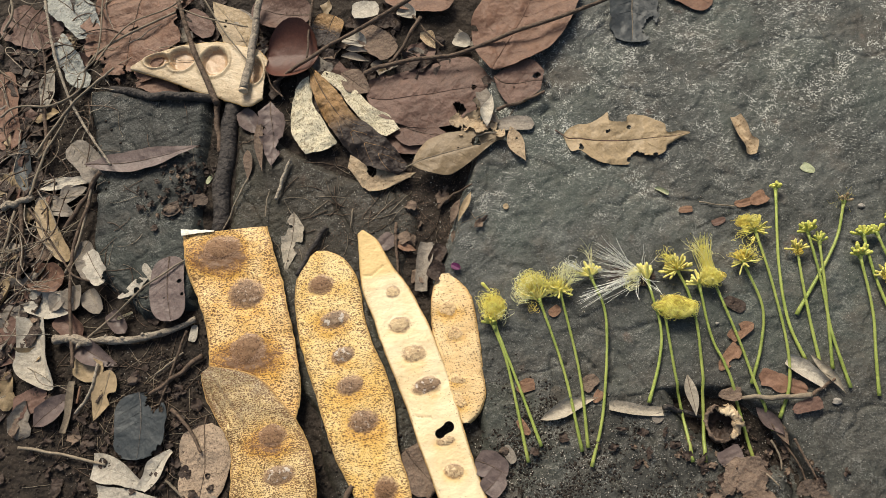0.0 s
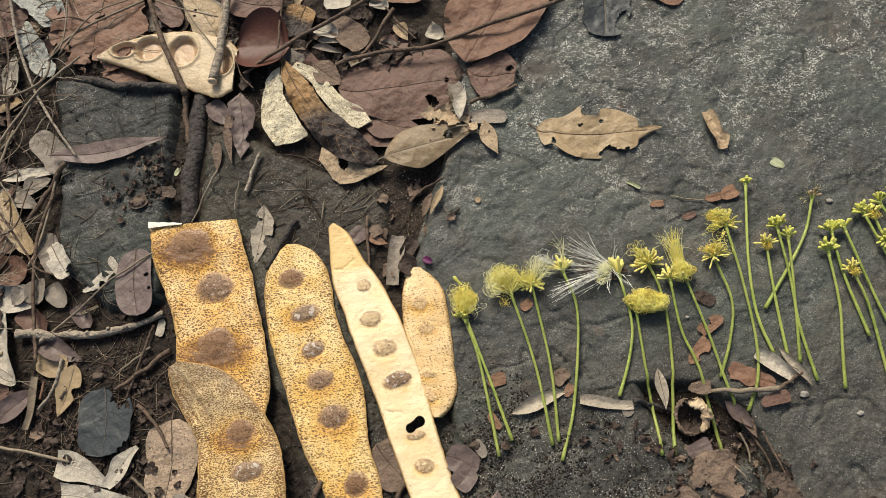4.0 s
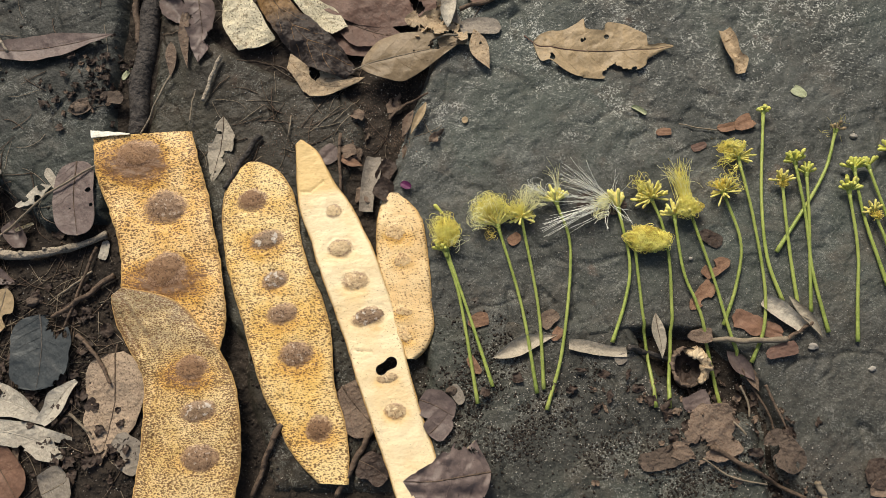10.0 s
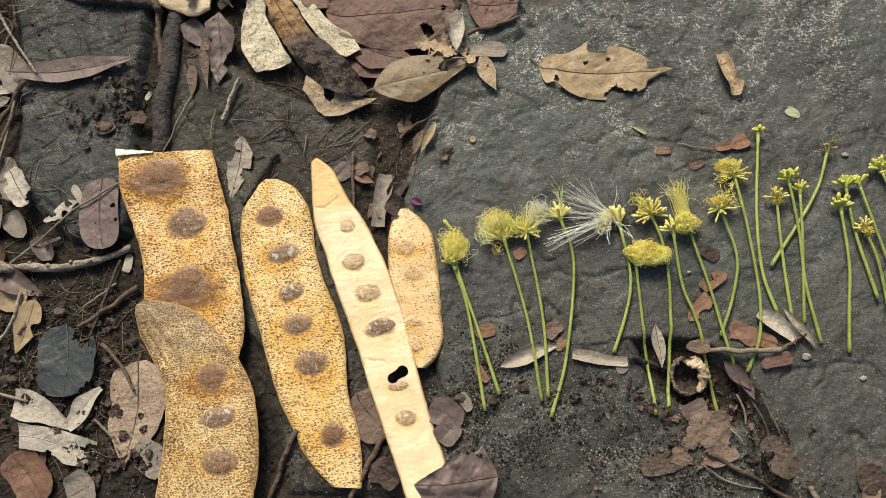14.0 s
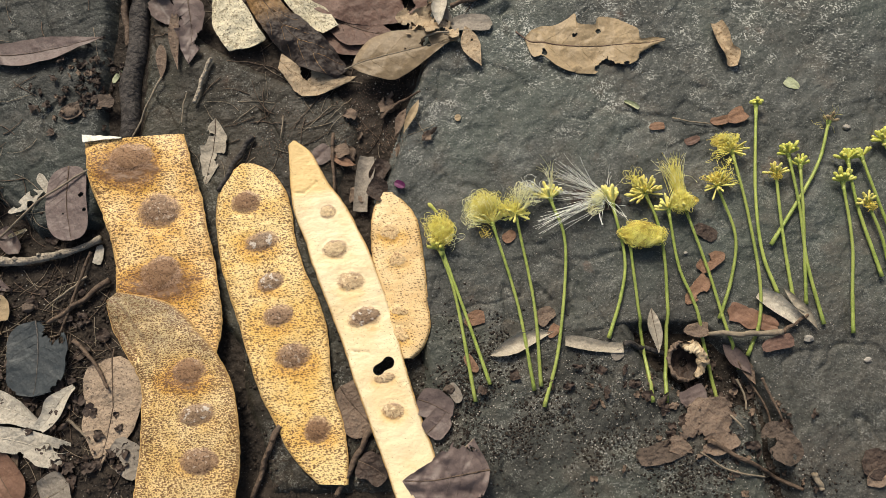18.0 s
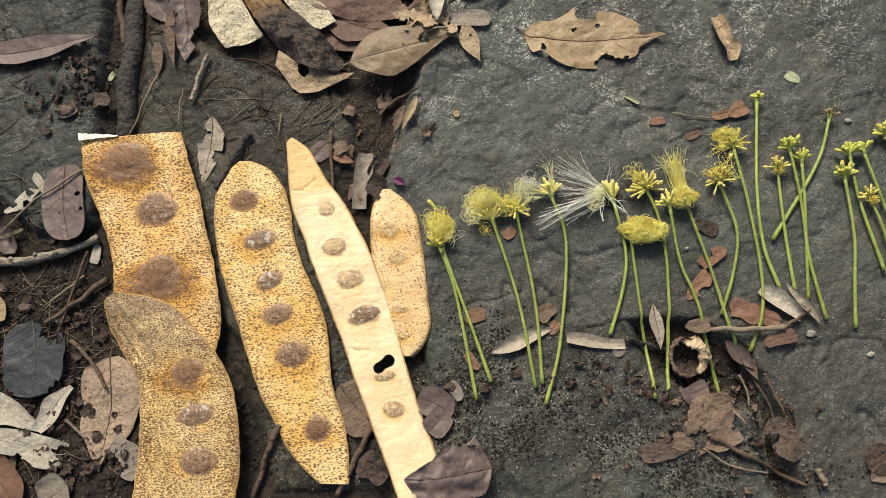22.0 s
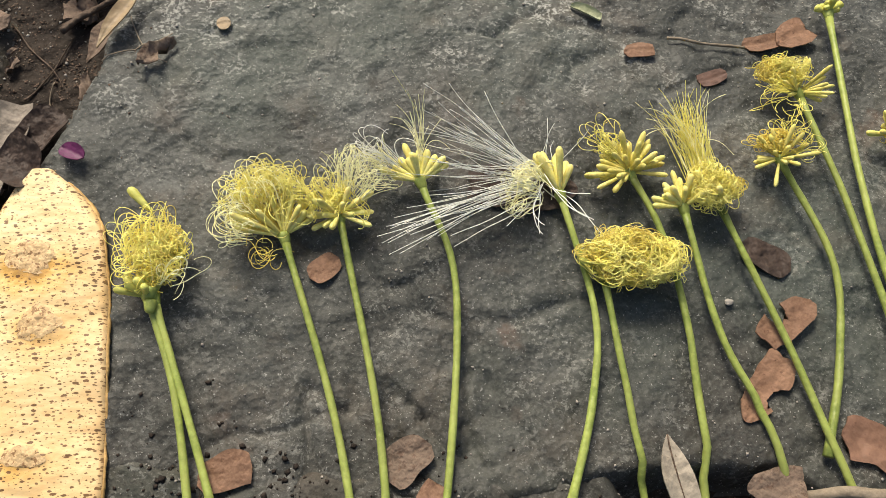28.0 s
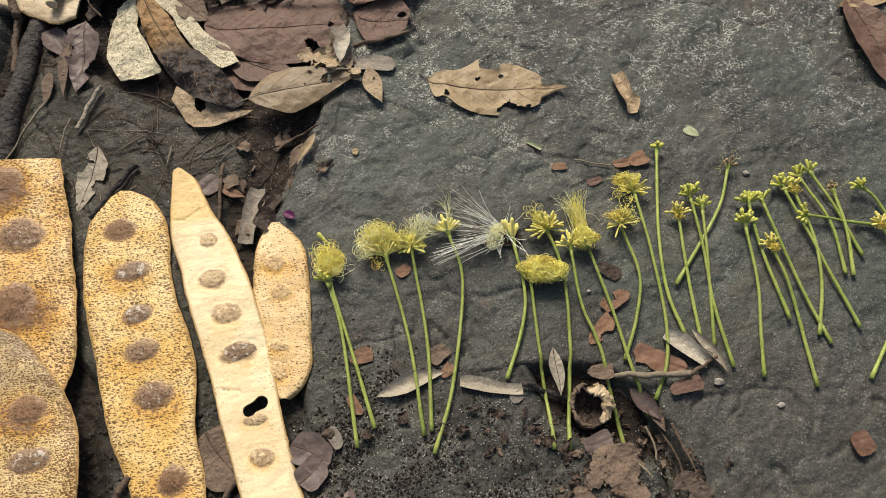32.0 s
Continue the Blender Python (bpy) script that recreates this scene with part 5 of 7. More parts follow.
def leaf(base, tip, width, mat, label, shape="ovate", lift=1.0, cup=0.0, bend=0.0, crumple=0.6, rag=0.08, bites=(), roll=0.0, lean=0.0, thick=0.28, name="fallen_leaf", category="leaf", rib=None, stem=0.0, group="", twist=0.0):
    """A dry leaf from base to tip. cup: raised edges; bend: raised ends; bites: (along, across, radius) torn out."""
    LEAF_COUNT[0] += 1
    if category in ("leaf scrap", "bark chip") and width > 4:
        rag, crumple = max(rag, 0.2), max(crumple, 0.8)
    seed = LEAF_COUNT[0] * 3
    bx, by = base
    length = math.hypot(tip[0] - bx, tip[1] - by)
    dx, dy = (tip[0] - bx) / length, (tip[1] - by) / length
    fine = 0.7 if bites or rag > 0.1 else 1.1
    nu, nv = int(np.clip(length / fine, 14, 80)), int(np.clip(width / fine, 9, 61)) | 1
    u, v = np.linspace(0.0, 1, nu), np.linspace(-1, 1, nv)
    half = np.maximum(profile(shape, u) * width / 2, 0.12)
    edge_noise = np.stack([fbm(u * length + 50 * s, u * 0 + seed, 9, 4, seed) for s in (1, 2)])
    wide = half[:, None] * (1 + rag * 2.2 * np.where(v[None] > 0, edge_noise[0][:, None], edge_noise[1][:, None]))
    s = wide * v[None]
    lon = (u * length)[:, None] + (rag * 18 * fbm(s * 0 + 31, s, 7, 3, seed + 2)) * (np.abs(2 * u - 1) ** 6)[:, None] * (shape in ("strip", "scrap"))
    w = 0.03 * length * np.sin(u * np.pi * 1.3 + seed)[:, None]
    z = cup * width * (s / (width / 2)) ** 2 + bend * length * ((2 * u - 1) ** 2)[:, None] + lean * s + twist * s * (2 * u - 1)[:, None]
    if roll:
        ang = np.broadcast_to(v[None] * roll, s.shape)
        rad = wide / roll
        s, z = rad * np.sin(ang), z + rad * (1 - np.cos(ang))
    s = s + w
    x, y = bx + dx * lon - dy * s, by + dy * lon + dx * s
    z = z + crumple * (1.6 * fbm(x, y, 13, 4, seed + 5)) - 0.25 * np.exp(-((v / 0.08) ** 2))[None]
    z = z + 0.06 * np.sin((u[:, None] * 1.0 - 0.4 * np.abs(v)[None]) * 40) * (1 - np.abs(v)[None]) * (shape != "strip")
    pick = rest(x[:: max(1, nu // 6), :: max(1, nv // 4)], y[:: max(1, nu // 6), :: max(1, nv // 4)])
    level = float(np.percentile(pick, 80)) + lift * 0.8
    x, y, keep = bitten(x, y, [(bx + dx * bu * length - dy * bv * width / 2, by + dy * bu * length + dx * bv * width / 2, br) for bu, bv, br in bites], seed)
    ox, oy = bx + dx * length / 2, by + dy * length / 2
    root = thing(name, ox, oy, level, label, category, group)
    verts = np.stack([x - ox, y - oy, z], -1).reshape(-1, 3)
    uv = np.stack([np.broadcast_to(u[:, None], x.shape), np.broadcast_to(v[None], x.shape)], -1).reshape(-1, 2)
    verts2, faces, src = solid(verts, grid_faces(nu, nv, keep), thick)
    part("blade", build("blade", verts2, faces, mat, uv[src]), root)
    if category == "leaf" and width > 9 and rib is None and not roll and shape != "scrap":
        rib = STRAW if mat in (LEAF_TAN, LEAF_PALE, LEAF_GREY, LEAF_BLUE, LEAF_PALE2) else BARK_BROWN
    if rib:
        mid = nv // 2
        path = np.stack([x[:, mid] - ox, y[:, mid] - oy, z[:, mid] + 0.12], -1)
        ok = np.r_[keep[:, mid] & keep[:, mid - 1], True]
        stop = int(np.argmin(ok)) if not ok.all() else nu - 1
        path = path[: max(stop, 4)]
        if stem:
            first = path[0] - np.array([dx, dy, 0]) * stem + np.array([0, 0, 0.3])
            path = np.r_[np.linspace(first, path[0], 5)[:-1], path]
        midrib = part("midrib", build("midrib", *tube(path, np.linspace(0.38, 0.1, len(path)) * min(1.0, width / 30 + 0.3), 6), rib), root)
        if category == "leaf" and width > 13 and not roll:
            for q in range(4, 10 if length > 40 else 8):
                for way in (-1, 1):
                    i0 = int((q - 3.6) / 7.5 * (nu - 1) + (0.02 * nu if way > 0 else 0))
                    path = []
                    for w_ in np.linspace(0.0, 0.86, 9):
                        i, j = int(i0 + w_ * 0.17 * nu + w_**2 * 0.04 * nu), int(mid + way * w_ * mid)
                        if i >= nu - 1 or not keep[min(i, nu - 2), min(j, nv - 2)]:
                            break
                        path.append((x[i, j] - ox, y[i, j] - oy, z[i, j] + 0.03))
                    if len(path) > 4:
                        part("vein", build("vein", *tube(path, np.linspace(0.15, 0.05, len(path)), 5), mat), midrib)
    return root


RIBD, RIBL = BARK_BROWN, STRAW
# the leaves that show best, each between its two edges
sheet_leaf([(-100.1, 138.3), (-104.3, 131.6), (-106.0, 122.3), (-106.5, 113.8), (-104.8, 105.1), (-101.3, 98.1), (-97.3, 92.8)],
    [(-97.6, 140.2), (-96.0, 131.9), (-94.3, 123.0), (-88.8, 113.2), (-83.5, 103.9), (-80.2, 99.0), (-85.0, 94.7)],
    LEAF_PALE, "cream leaf speckled with black mould", lift=6.5, crumple=2.0, rag=0.8, thick=0.4)
sheet_leaf([(-90.8, 139.8), (-80.0, 129.9), (-74.3, 120.0), (-67.9, 111.9), (-60.0, 103.4), (-52.9, 100.2)],
    [(-88.7, 143.5), (-77.3, 137.4), (-70.8, 130.0), (-61.2, 118.8), (-51.8, 112.5), (-46.2, 104.6)],
    LEAF_PALE, "cream mould-specked leaf half under another", lift=6.0, crumple=1.2, rag=0.6, thick=0.4)
sheet_leaf([(-97.9, 145.8), (-96.1, 134.2), (-91.3, 120.6), (-85.6, 109.1), (-79.1, 100.2), (-71.2, 91.3), (-62.8, 83.5), (-53.8, 79.6), (-45.5, 78.3)],
    [(-96.6, 146.3), (-88.2, 137.7), (-79.3, 127.0), (-72.8, 116.1), (-64.6, 109.3), (-57.1, 101.3), (-49.5, 94.1), (-43.7, 87.1), (-41.1, 81.5)],
    LEAF_HALF, "scorched leaf, amber above and black below", lift=9.0, cup=-0.1, crumple=2.6, rag=0.7, rib=BARK_BROWN, thick=0.4)
sheet_leaf([(-73.9, 84.1), (-70.1, 79.2), (-63.8, 71.1), (-56.9, 69.6), (-46.5, 73.6)],
    [(-72.5, 91.9), (-63.2, 83.9), (-54.0, 81.6), (-43.5, 79.8), (-37.0, 78.6)],
    LEAF_PALE2, "tan mottled leaf end with torn corner", lift=4.0, crumple=1.4, rag=0.9, bites=[(-60.7, 80.8, 2.4)])
sheet_leaf([(-38.3, 80.5), (-33.3, 77.5), (-25.9, 75.0), (-18.5, 74.8), (-11.1, 79.0), (-2.7, 85.4), (4.6, 90.6), (9.3, 92.1)],
    [(-38.3, 82.1), (-35.9, 88.0), (-30.1, 94.8), (-21.1, 97.6), (-10.6, 97.4), (-0.2, 96.2), (7.1, 95.3), (10.0, 94.0)],
    LEAF_OLIVE, "olive-tan oval leaf on slate edge", lift=3.0, cup=-0.03, crumple=0.8, rag=0.25, rib=STRAW, stem=4, bites=[(-5.4, 92.1, 2.1), (-14.4, 88.6, 0.6)])
sheet_leaf([(39.1, 93.2), (42.8, 97.1), (47.5, 98.9), (52.9, 99.5), (58.4, 101.9), (62.1, 104.4), (63.1, 99.2), (70.3, 98.3), (71.9, 101.5), (74.7, 102.2), (80.8, 101.2), (86.0, 98.1), (89.6, 95.8), (90.6, 91.2), (96.2, 91.7), (101.5, 90.6)],
    [(39.1, 92.8), (42.4, 83.8), (47.0, 83.5), (52.2, 79.3), (57.4, 76.5), (60.9, 75.7), (62.1, 75.4), (69.2, 75.0), (70.6, 75.4), (73.4, 76.3), (79.5, 78.5), (84.8, 78.7), (88.8, 81.5), (90.2, 84.5), (96.0, 88.0), (101.4, 90.0)],
    LEAF_TAN, "tan dry leaf with torn edges on the slate", lift=1.0, cup=0.02, crumple=1.0, rag=0.4, rib=LEAF_BROWN, stem=5, bites=[(47.7, 84.8, 1.5), (74.7, 77.6, 3.6), (61.2, 94.0, 0.9), (62.3, 94.5, 0.8), (72.0, 95.5, 1.2), (83.4, 79.0, 1.0)])
sheet_leaf([(-65.0, 125.3), (-60.2, 115.3), (-49.3, 108.9), (-38.6, 105.9), (-28.1, 105.0), (-17.5, 106.0), (-8.5, 108.6), (-1.0, 110.5), (5.7, 115.9)],
    [(-64.7, 126.7), (-60.5, 133.6), (-51.1, 138.6), (-40.2, 140.7), (-29.2, 143.5), (-19.0, 146.7), (-9.7, 146.8), (-2.5, 140.1), (4.2, 130.4)],
    LEAF_BROWN, "large round purplish-brown leaf with torn hole", lift=5.0, cup=-0.03, crumple=0.9, rag=0.3, bites=[(-13.8, 115.1, 3.0), (-2.0, 115.7, 3.8), (1.3, 109.7, 3.6), (-5.9, 126.6, 1.2), (-8.5, 108.9, 1.8)])
sheet_leaf([(4.8, 128.4), (7.5, 119.6), (12.3, 112.4), (18.2, 111.9), (24.3, 115.3), (28.9, 118.3)],
    [(5.2, 129.8), (10.1, 132.4), (16.3, 135.2), (22.4, 137.0), (27.7, 134.8), (31.3, 129.9)],
    LEAF_BROWN, "small brown fan-veined leaf with holes", lift=3.5, cup=0.03, crumple=1.0, rag=0.6, rib=BARK_BROWN, bites=[(27.3, 127.6, 1.8), (15.4, 121.9, 0.6), (32.0, 132.3, 1.8)])
sheet_leaf([(5.8, 131.3), (19.4, 134.4), (33.2, 140.9), (42.2, 151.2), (48.9, 162.8), (52.8, 175.0), (54.5, 189.6), (52.3, 203.1)],
    [(2.8, 132.6), (-4.1, 143.8), (-6.3, 155.4), (-4.8, 165.3), (-0.5, 173.9), (3.9, 184.6), (11.3, 196.8), (21.2, 207.1)],
    LEAF_RUST, "large round rust-brown leaf overlapping litter", lift=6.0, cup=0.02, crumple=1.2, rag=0.4, bites=[(-5.0, 157.4, 1.6)])
sheet_leaf([(-247.4, 9.0), (-246.3, 1.1), (-244.4, -10.7), (-243.6, -17.1), (-239.0, -23.0), (-231.5, -27.3), (-227.4, -29.1)],
    [(-233.8, 8.3), (-230.5, -0.2), (-226.7, -11.4), (-222.5, -20.2), (-220.9, -26.0), (-222.6, -28.7), (-225.5, -29.5)],
    LEAF_ASH, "grey cupped husk with raised edges", lift=2.2, cup=0.3, crumple=1.0, rag=0.4, name="husk_strip", category="husk")
sheet_leaf([(-157.1, -58.8), (-161.7, -61.1), (-167.3, -64.9), (-168.9, -71.2), (-171.4, -75.8)],
    [(-155.2, -60.6), (-157.6, -64.2), (-159.9, -71.1), (-163.4, -75.8), (-167.1, -78.8)],
    LEAF_ASH, "grey folded dry leaf on soil", lift=3.4, cup=0.14, crumple=0.7, rag=0.2)
sheet_leaf([(-170.2, -72.8), (-175.8, -67.8), (-181.2, -64.3), (-189.2, -60.8), (-195.4, -60.4)],
    [(-168.2, -78.1), (-175.7, -76.6), (-182.0, -75.2), (-189.5, -74.8), (-196.0, -72.6)],
    LEAF_ASH, "pale spotted dry leaf on soil", lift=2.2, cup=0.1, crumple=0.8, rag=0.3)
sheet_leaf([(-189.8, -86.3), (-181.1, -87.1), (-173.6, -88.8), (-168.3, -92.3), (-161.0, -93.1), (-157.2, -90.9)],
    [(-191.5, -75.3), (-182.8, -76.2), (-174.0, -77.7), (-166.5, -79.7), (-160.2, -81.4), (-154.7, -83.0)],
    LEAF_ASH, "pale torn dry leaf on soil", lift=2.4, cup=0.05, crumple=1.0, rag=0.4, bites=[(-158.3, -86.2, 3.1), (-176.2, -89.5, 2.2)])
sheet_leaf([(-143.7, -48.1), (-150.6, -52.4), (-152.2, -60.6), (-150.9, -68.7), (-151.1, -75.0), (-148.2, -82.4), (-145.1, -88.5), (-142.2, -94.3)],
    [(-137.7, -46.8), (-129.9, -51.1), (-125.8, -60.0), (-125.9, -67.9), (-127.9, -75.4), (-132.4, -82.3), (-138.6, -87.1), (-141.3, -94.2)],
    LEAF_PINK, "pinkish-brown speckled leaf under a pod", lift=1.5, cup=0.03, crumple=1.1, rag=0.5, rib=BARK_BROWN, stem=4)

# leaves on the open slate
sheet_leaf([(121.5, 97.1), (122.2, 92.3), (124.1, 85.5), (125.6, 80.5), (126.4, 77.0)], [(126.0, 98.2), (128.4, 92.6), (129.9, 86.2), (132.8, 82.9), (131.3, 76.6)],
    LEAF_PALE2, "rolled pale strip of dry husk on slate", lift=1.2, cup=0.45, crumple=0.8, rag=0.4, name="husk_strip", category="husk")
leaf((83.0, 182.0), (76.5, 144.5), 24, LEAF_BLUE, "blackish blue-green leaf with a bitten edge", "oblong", 1, 0.03, crumple=1.2, rag=0.14, bites=[(0.75, 0.9, 5), (0.2, -1, 4)], rib=RIBL)
leaf((94.7, 180.5), (121.5, 165.7), 16, LEAF_RUST, "rust-brown leaf lying on slate", "oblong", 1, 0.05, rib=RIBD)
leaf((151.6, 70.7), (156.6, 66.3), 4.5, CHIP_GREEN, "pale green leaf scrap on slate", "scrap", 0.5, crumple=0.3, name="leaf_scrap", category="leaf scrap")
leaf((82.4, 61.7), (88.8, 58.3), 3, CHIP_GREEN, "curled green flower scrap on slate", "scrap", 0.5, roll=1.2, crumple=0.5, name="leaf_scrap", category="leaf scrap")
leaf((7.5, 55.5), (10.3, 56.1), 3.2, LEAF_TAN, "tiny yellow petal on slate", "round", 0.5, crumple=0.2, name="leaf_scrap", category="leaf scrap")
leaf((126.5, 51.6), (133.7, 55.9), 7.5, CHIP, "rust-red bark chip on slate", "scrap", 0.9, 0.05, crumple=0.5, name="bark_chip", category="bark chip")
leaf((118.3, 51.6), (126.5, 52.7), 4.5, CHIP, "rust-red bark chip on slate", "scrap", 0.7, 0.08, crumple=0.6, name="bark_chip", category="bark chip")
leaf((92.4, 49.6), (99.0, 50.1), 3.5, CHIP, "small reddish bark crumb on slate", "scrap", 0.6, crumple=0.5, name="bark_chip", category="bark chip")
leaf((106.4, 42.1), (112.9, 44.1), 3.5, LEAF_BROWN, "small brown leaf scrap on slate", "scrap", 0.6, crumple=0.5, name="leaf_scrap", category="leaf scrap")
leaf((11.8, -33.8), (20.3, -32.7), 6.2, CHIP, "orange-brown bark chip beside stalks", "scrap", 0.7, 0.04, crumple=0.5, name="bark_chip", category="bark chip")
leaf((27.8, -0.2), (32.9, 3.6), 4.4, CHIP, "small reddish leaflet under a flower", "oblong", 0.5, crumple=0.3, name="leaf_scrap", category="leaf scrap")
leaf((40.9, -35.1), (48.2, -29.9), 6, LEAF_SPECK, "brown oval leaflet between stalks", "oblong", 0.6, 0.06, crumple=0.5, name="leaf_scrap", category="leaf scrap")
leaf((46.1, -40.6), (49.3, -35.3), 4, CHIP, "orange-brown leaf scrap between stalks", "scrap", 0.6, crumple=0.5, name="leaf_scrap", category="leaf scrap")
leaf((107.3, -14.4), (117.8, -7.5), 6, CHIP, "orange-brown leaflet bitten at its edge", "scrap", 0.9, 0.06, rag=0.12, crumple=0.6, bites=[(0.5, 1, 2)], name="leaf_scrap", category="leaf scrap")
leaf((103.2, -27.1), (111.8, -15.9), 6.5, CHIP, "orange-brown leaflet bitten at its edge", "scrap", 0.7, 0.05, rag=0.14, crumple=0.6, bites=[(0.4, -1, 2.5)], name="leaf_scrap", category="leaf scrap")
leaf((107.9, 5.2), (116.4, -0.7), 6, LEAF_DARK, "dark brown leaf scrap on slate", "oblong", 0.5, crumple=0.8, rag=0.15, name="leaf_scrap", category="leaf scrap")
leaf((56.2, 17.8), (76.8, 16.9), 9, LEAF_DARK, "dark crumpled leaf scrap behind flower", "scrap", 0.5, crumple=0.8, rag=0.2, name="leaf_scrap", category="leaf scrap")
leaf((21.0, -47.6), (47.8, -39.2), 8, LEAF_HUSK, "pale grey curled husk strip on slate", "lance", 0.8, roll=1.0, crumple=0.8, rag=0.08, name="husk_strip", category="husk")
leaf((52.0, -43.4), (75.5, -45.1), 5.5, LEAF_HUSK, "pale grey flat husk strip on slate", "strip", 0.8, roll=0.7, crumple=0.6, rag=0.06, name="husk_strip", category="husk")
leaf((88.0, -29.7), (88.9, -48.0), 5.2, LEAF_HUSK, "narrow curled grey-tan leaf in a crevice", "lance", 2.6, 0.15, crumple=0.5, rib=RIBD)
leaf((130.7, -24.0), (146.5, -34.4), 9, LEAF_ASH, "grey curled husk leaf with spots", "strip", 1.2, roll=1.2, crumple=0.9, rag=0.16, name="husk_strip", category="husk")
leaf((141.6, -22.0), (152.4, -39.5), 6.5, LEAF_HUSK, "grey rolled husk leaf on slate", "lance", 2.8, roll=1.6, crumple=0.4, name="husk_strip", category="husk")
leaf((117.3, -30.9), (137.0, -36.9), 9, LEAF_RUST, "flat brown leaf in the rock crevice", "scrap", 0.8, crumple=1.4, rag=0.3)
leaf((101.1, -38.6), (111.0, -38.1), 6, LEAF_SPECK, "brown mottled leaf piece in the crevice", "scrap", 3.0, crumple=0.6, name="leaf_scrap", category="leaf scrap")
leaf((131.2, -46.3), (143.5, -42.0), 7, LEAF_BROWN, "brown leaf piece in the crevice", "scrap", 2.4, crumple=0.8, rag=0.12, name="leaf_scrap", category="leaf scrap")
leaf((116.3, -44.1), (126.2, -56.6), 8, LEAF_MAUVE, "mauve folded leaf under stalk ends", "lance", 2.0, roll=1.2, crumple=0.9, rag=0.14)
leaf((121.7, -49.2), (128.2, -60.2), 6, LEAF_SPECK, "brown rolled husk in the crevice", "lance", 2.0, roll=1.2, crumple=0.5, name="husk_strip", category="husk")
leaf((96.5, -66.4), (107.2, -63.5), 9, LEAF_MAUVE, "dark mauve leaf piece by the husk", "scrap", 1.2, 0.05, crumple=0.8, name="leaf_scrap", category="leaf scrap")
leaf((105.6, -64.7), (108.8, -86.7), 25, LEAF_SPECK, "brown decayed leaf flat over the crevice", "scrap", 2.6, crumple=1.6, rag=0.36, bites=[(0.25, -1.1, 6), (0.6, 1.1, 6), (0.85, -0.7, 5)], thick=0.2)
leaf((77.1, -88.4), (97.9, -84.9), 9, LEAF_MUD, "brown rotting leaf fragment on slate", "scrap", 1.0, crumple=0.9, rag=0.2)
leaf((90.3, -83.3), (97.7, -84.5), 7, LEAF_SPECK, "pale brown leaf fragment on slate", "scrap", 1.4, crumple=0.9, rag=0.2, name="leaf_scrap", category="leaf scrap")
leaf((129.1, -76.0), (140.3, -90.7), 11, LEAF_MUD, "brown crumpled leaf fragment by a twig", "oblong", 1.6, 0.1, crumple=1.0, rag=0.15, bites=[(0.3, -0.9, 3)])
leaf((163.9, -90.2), (175.6, -92.6), 11, LEAF_DARK, "dark wet leaf flake on slate", "scrap", 0.8, crumple=0.8, rag=0.15)
leaf((165.7, -99.2), (173.1, -92.2), 7, LEAF_SPECK, "brown curled leaf flake on slate", "lance", 0.9, 0.15, crumple=0.6)
leaf((75.4, -47.0), (70.7, -49.4), 4, LEAF_GREY, "pale husk crumb on slate", "scrap", 0.6, crumple=0.4, name="leaf_scrap", category="leaf scrap")
leaf((196.7, -61.0), (200.7, -69.0), 8, LEAF_RUST, "red-brown leaf flake on slate", "oblong", 1.0, 0.15, crumple=0.6, rag=0.12)
leaf((241.5, 145.8), (248.1, 88.4), 22, LEAF_BROWN, "dark brown curled leaf on slate", "lance", 2.0, 0.2, crumple=1.4, rag=0.1, rib=RIBD)
leaf((260.1, 145.1), (233.7, 137.7), 10, LEAF_TAN, "pale leaf edge on slate", "lance", 1.0, 0.1)

# round the pods
leaf((20.6, -93.9), (-13.2, -96.3), 30, LEAF_MAUVE, "mauve crumpled leaf lying over a pod end", "ovate", 10.0, 0.05, crumple=3.4, rag=0.3, bites=[(0.9, 0.9, 6), (0.3, -1, 5), (0.15, 0.9, 5)], rib=RIBD)
leaf((-32.6, 40.8), (-34.1, 15.1), 9, LEAF_GREY, "grey bent husk strip on soil", "strip", 2.0, roll=0.8, crumple=0.7, name="husk_strip", category="husk")
leaf((-56.4, 38.7), (-49.0, 45.6), 9, LEAF_MAUVE, "mauve-brown leaf scrap behind pod", "round", 1.2, crumple=0.5, name="leaf_scrap", category="leaf scrap")
leaf((-48.7, 40.9), (-36.8, 37.0), 5, CHIP, "orange-brown bark chip on soil", "lance", 1.6, 0.1, crumple=0.4, name="bark_chip", category="bark chip")
leaf((-14.3, 62.9), (-19.9, 50.1), 4.5, LEAF_SPECK, "thin brown leaf blade on soil", "lance", 2.5, 0.2, name="leaf_scrap", category="leaf scrap")
leaf((-8.8, 64.0), (-14.4, 48.4), 3.5, LEAF_TAN, "thin pale leaf blade on soil", "lance", 2.8, 0.2, name="leaf_scrap", category="leaf scrap")
leaf((-22.7, 38.6), (-29.6, 29.2), 8, LEAF_DARK, "dark curled leaf on soil", "oblong", 1.8, 0.3, crumple=1.0)
leaf((-30.4, 25.2), (-22.1, 21.2), 9, LEAF_DARK, "dark curled leaf behind pods", "oblong", 1.6, 0.3, crumple=1.2)
leaf((-18.6, 26.8), (-14.3, 24.0), 3.4, PETAL, "small purple petal on slate edge", "round", 1.2, 0.2, crumple=0.4, name="petal", category="petal")
leaf((-102.6, 60.7), (-104.0, 28.5), 11, LEAF_HUSK, "pale speckled leaf scrap between pods", "lance", 0.6, 0.05, crumple=1.0, rag=0.35, bites=[(0.3, -0.9, 4), (0.6, 1, 3)])
leaf((-41.2, -60.2), (-26.5, -78.6), 20, LEAF_SPECK, "mottled brown leaf beneath pale pod", "oblong", 1.2, crumple=0.9, rag=0.1)
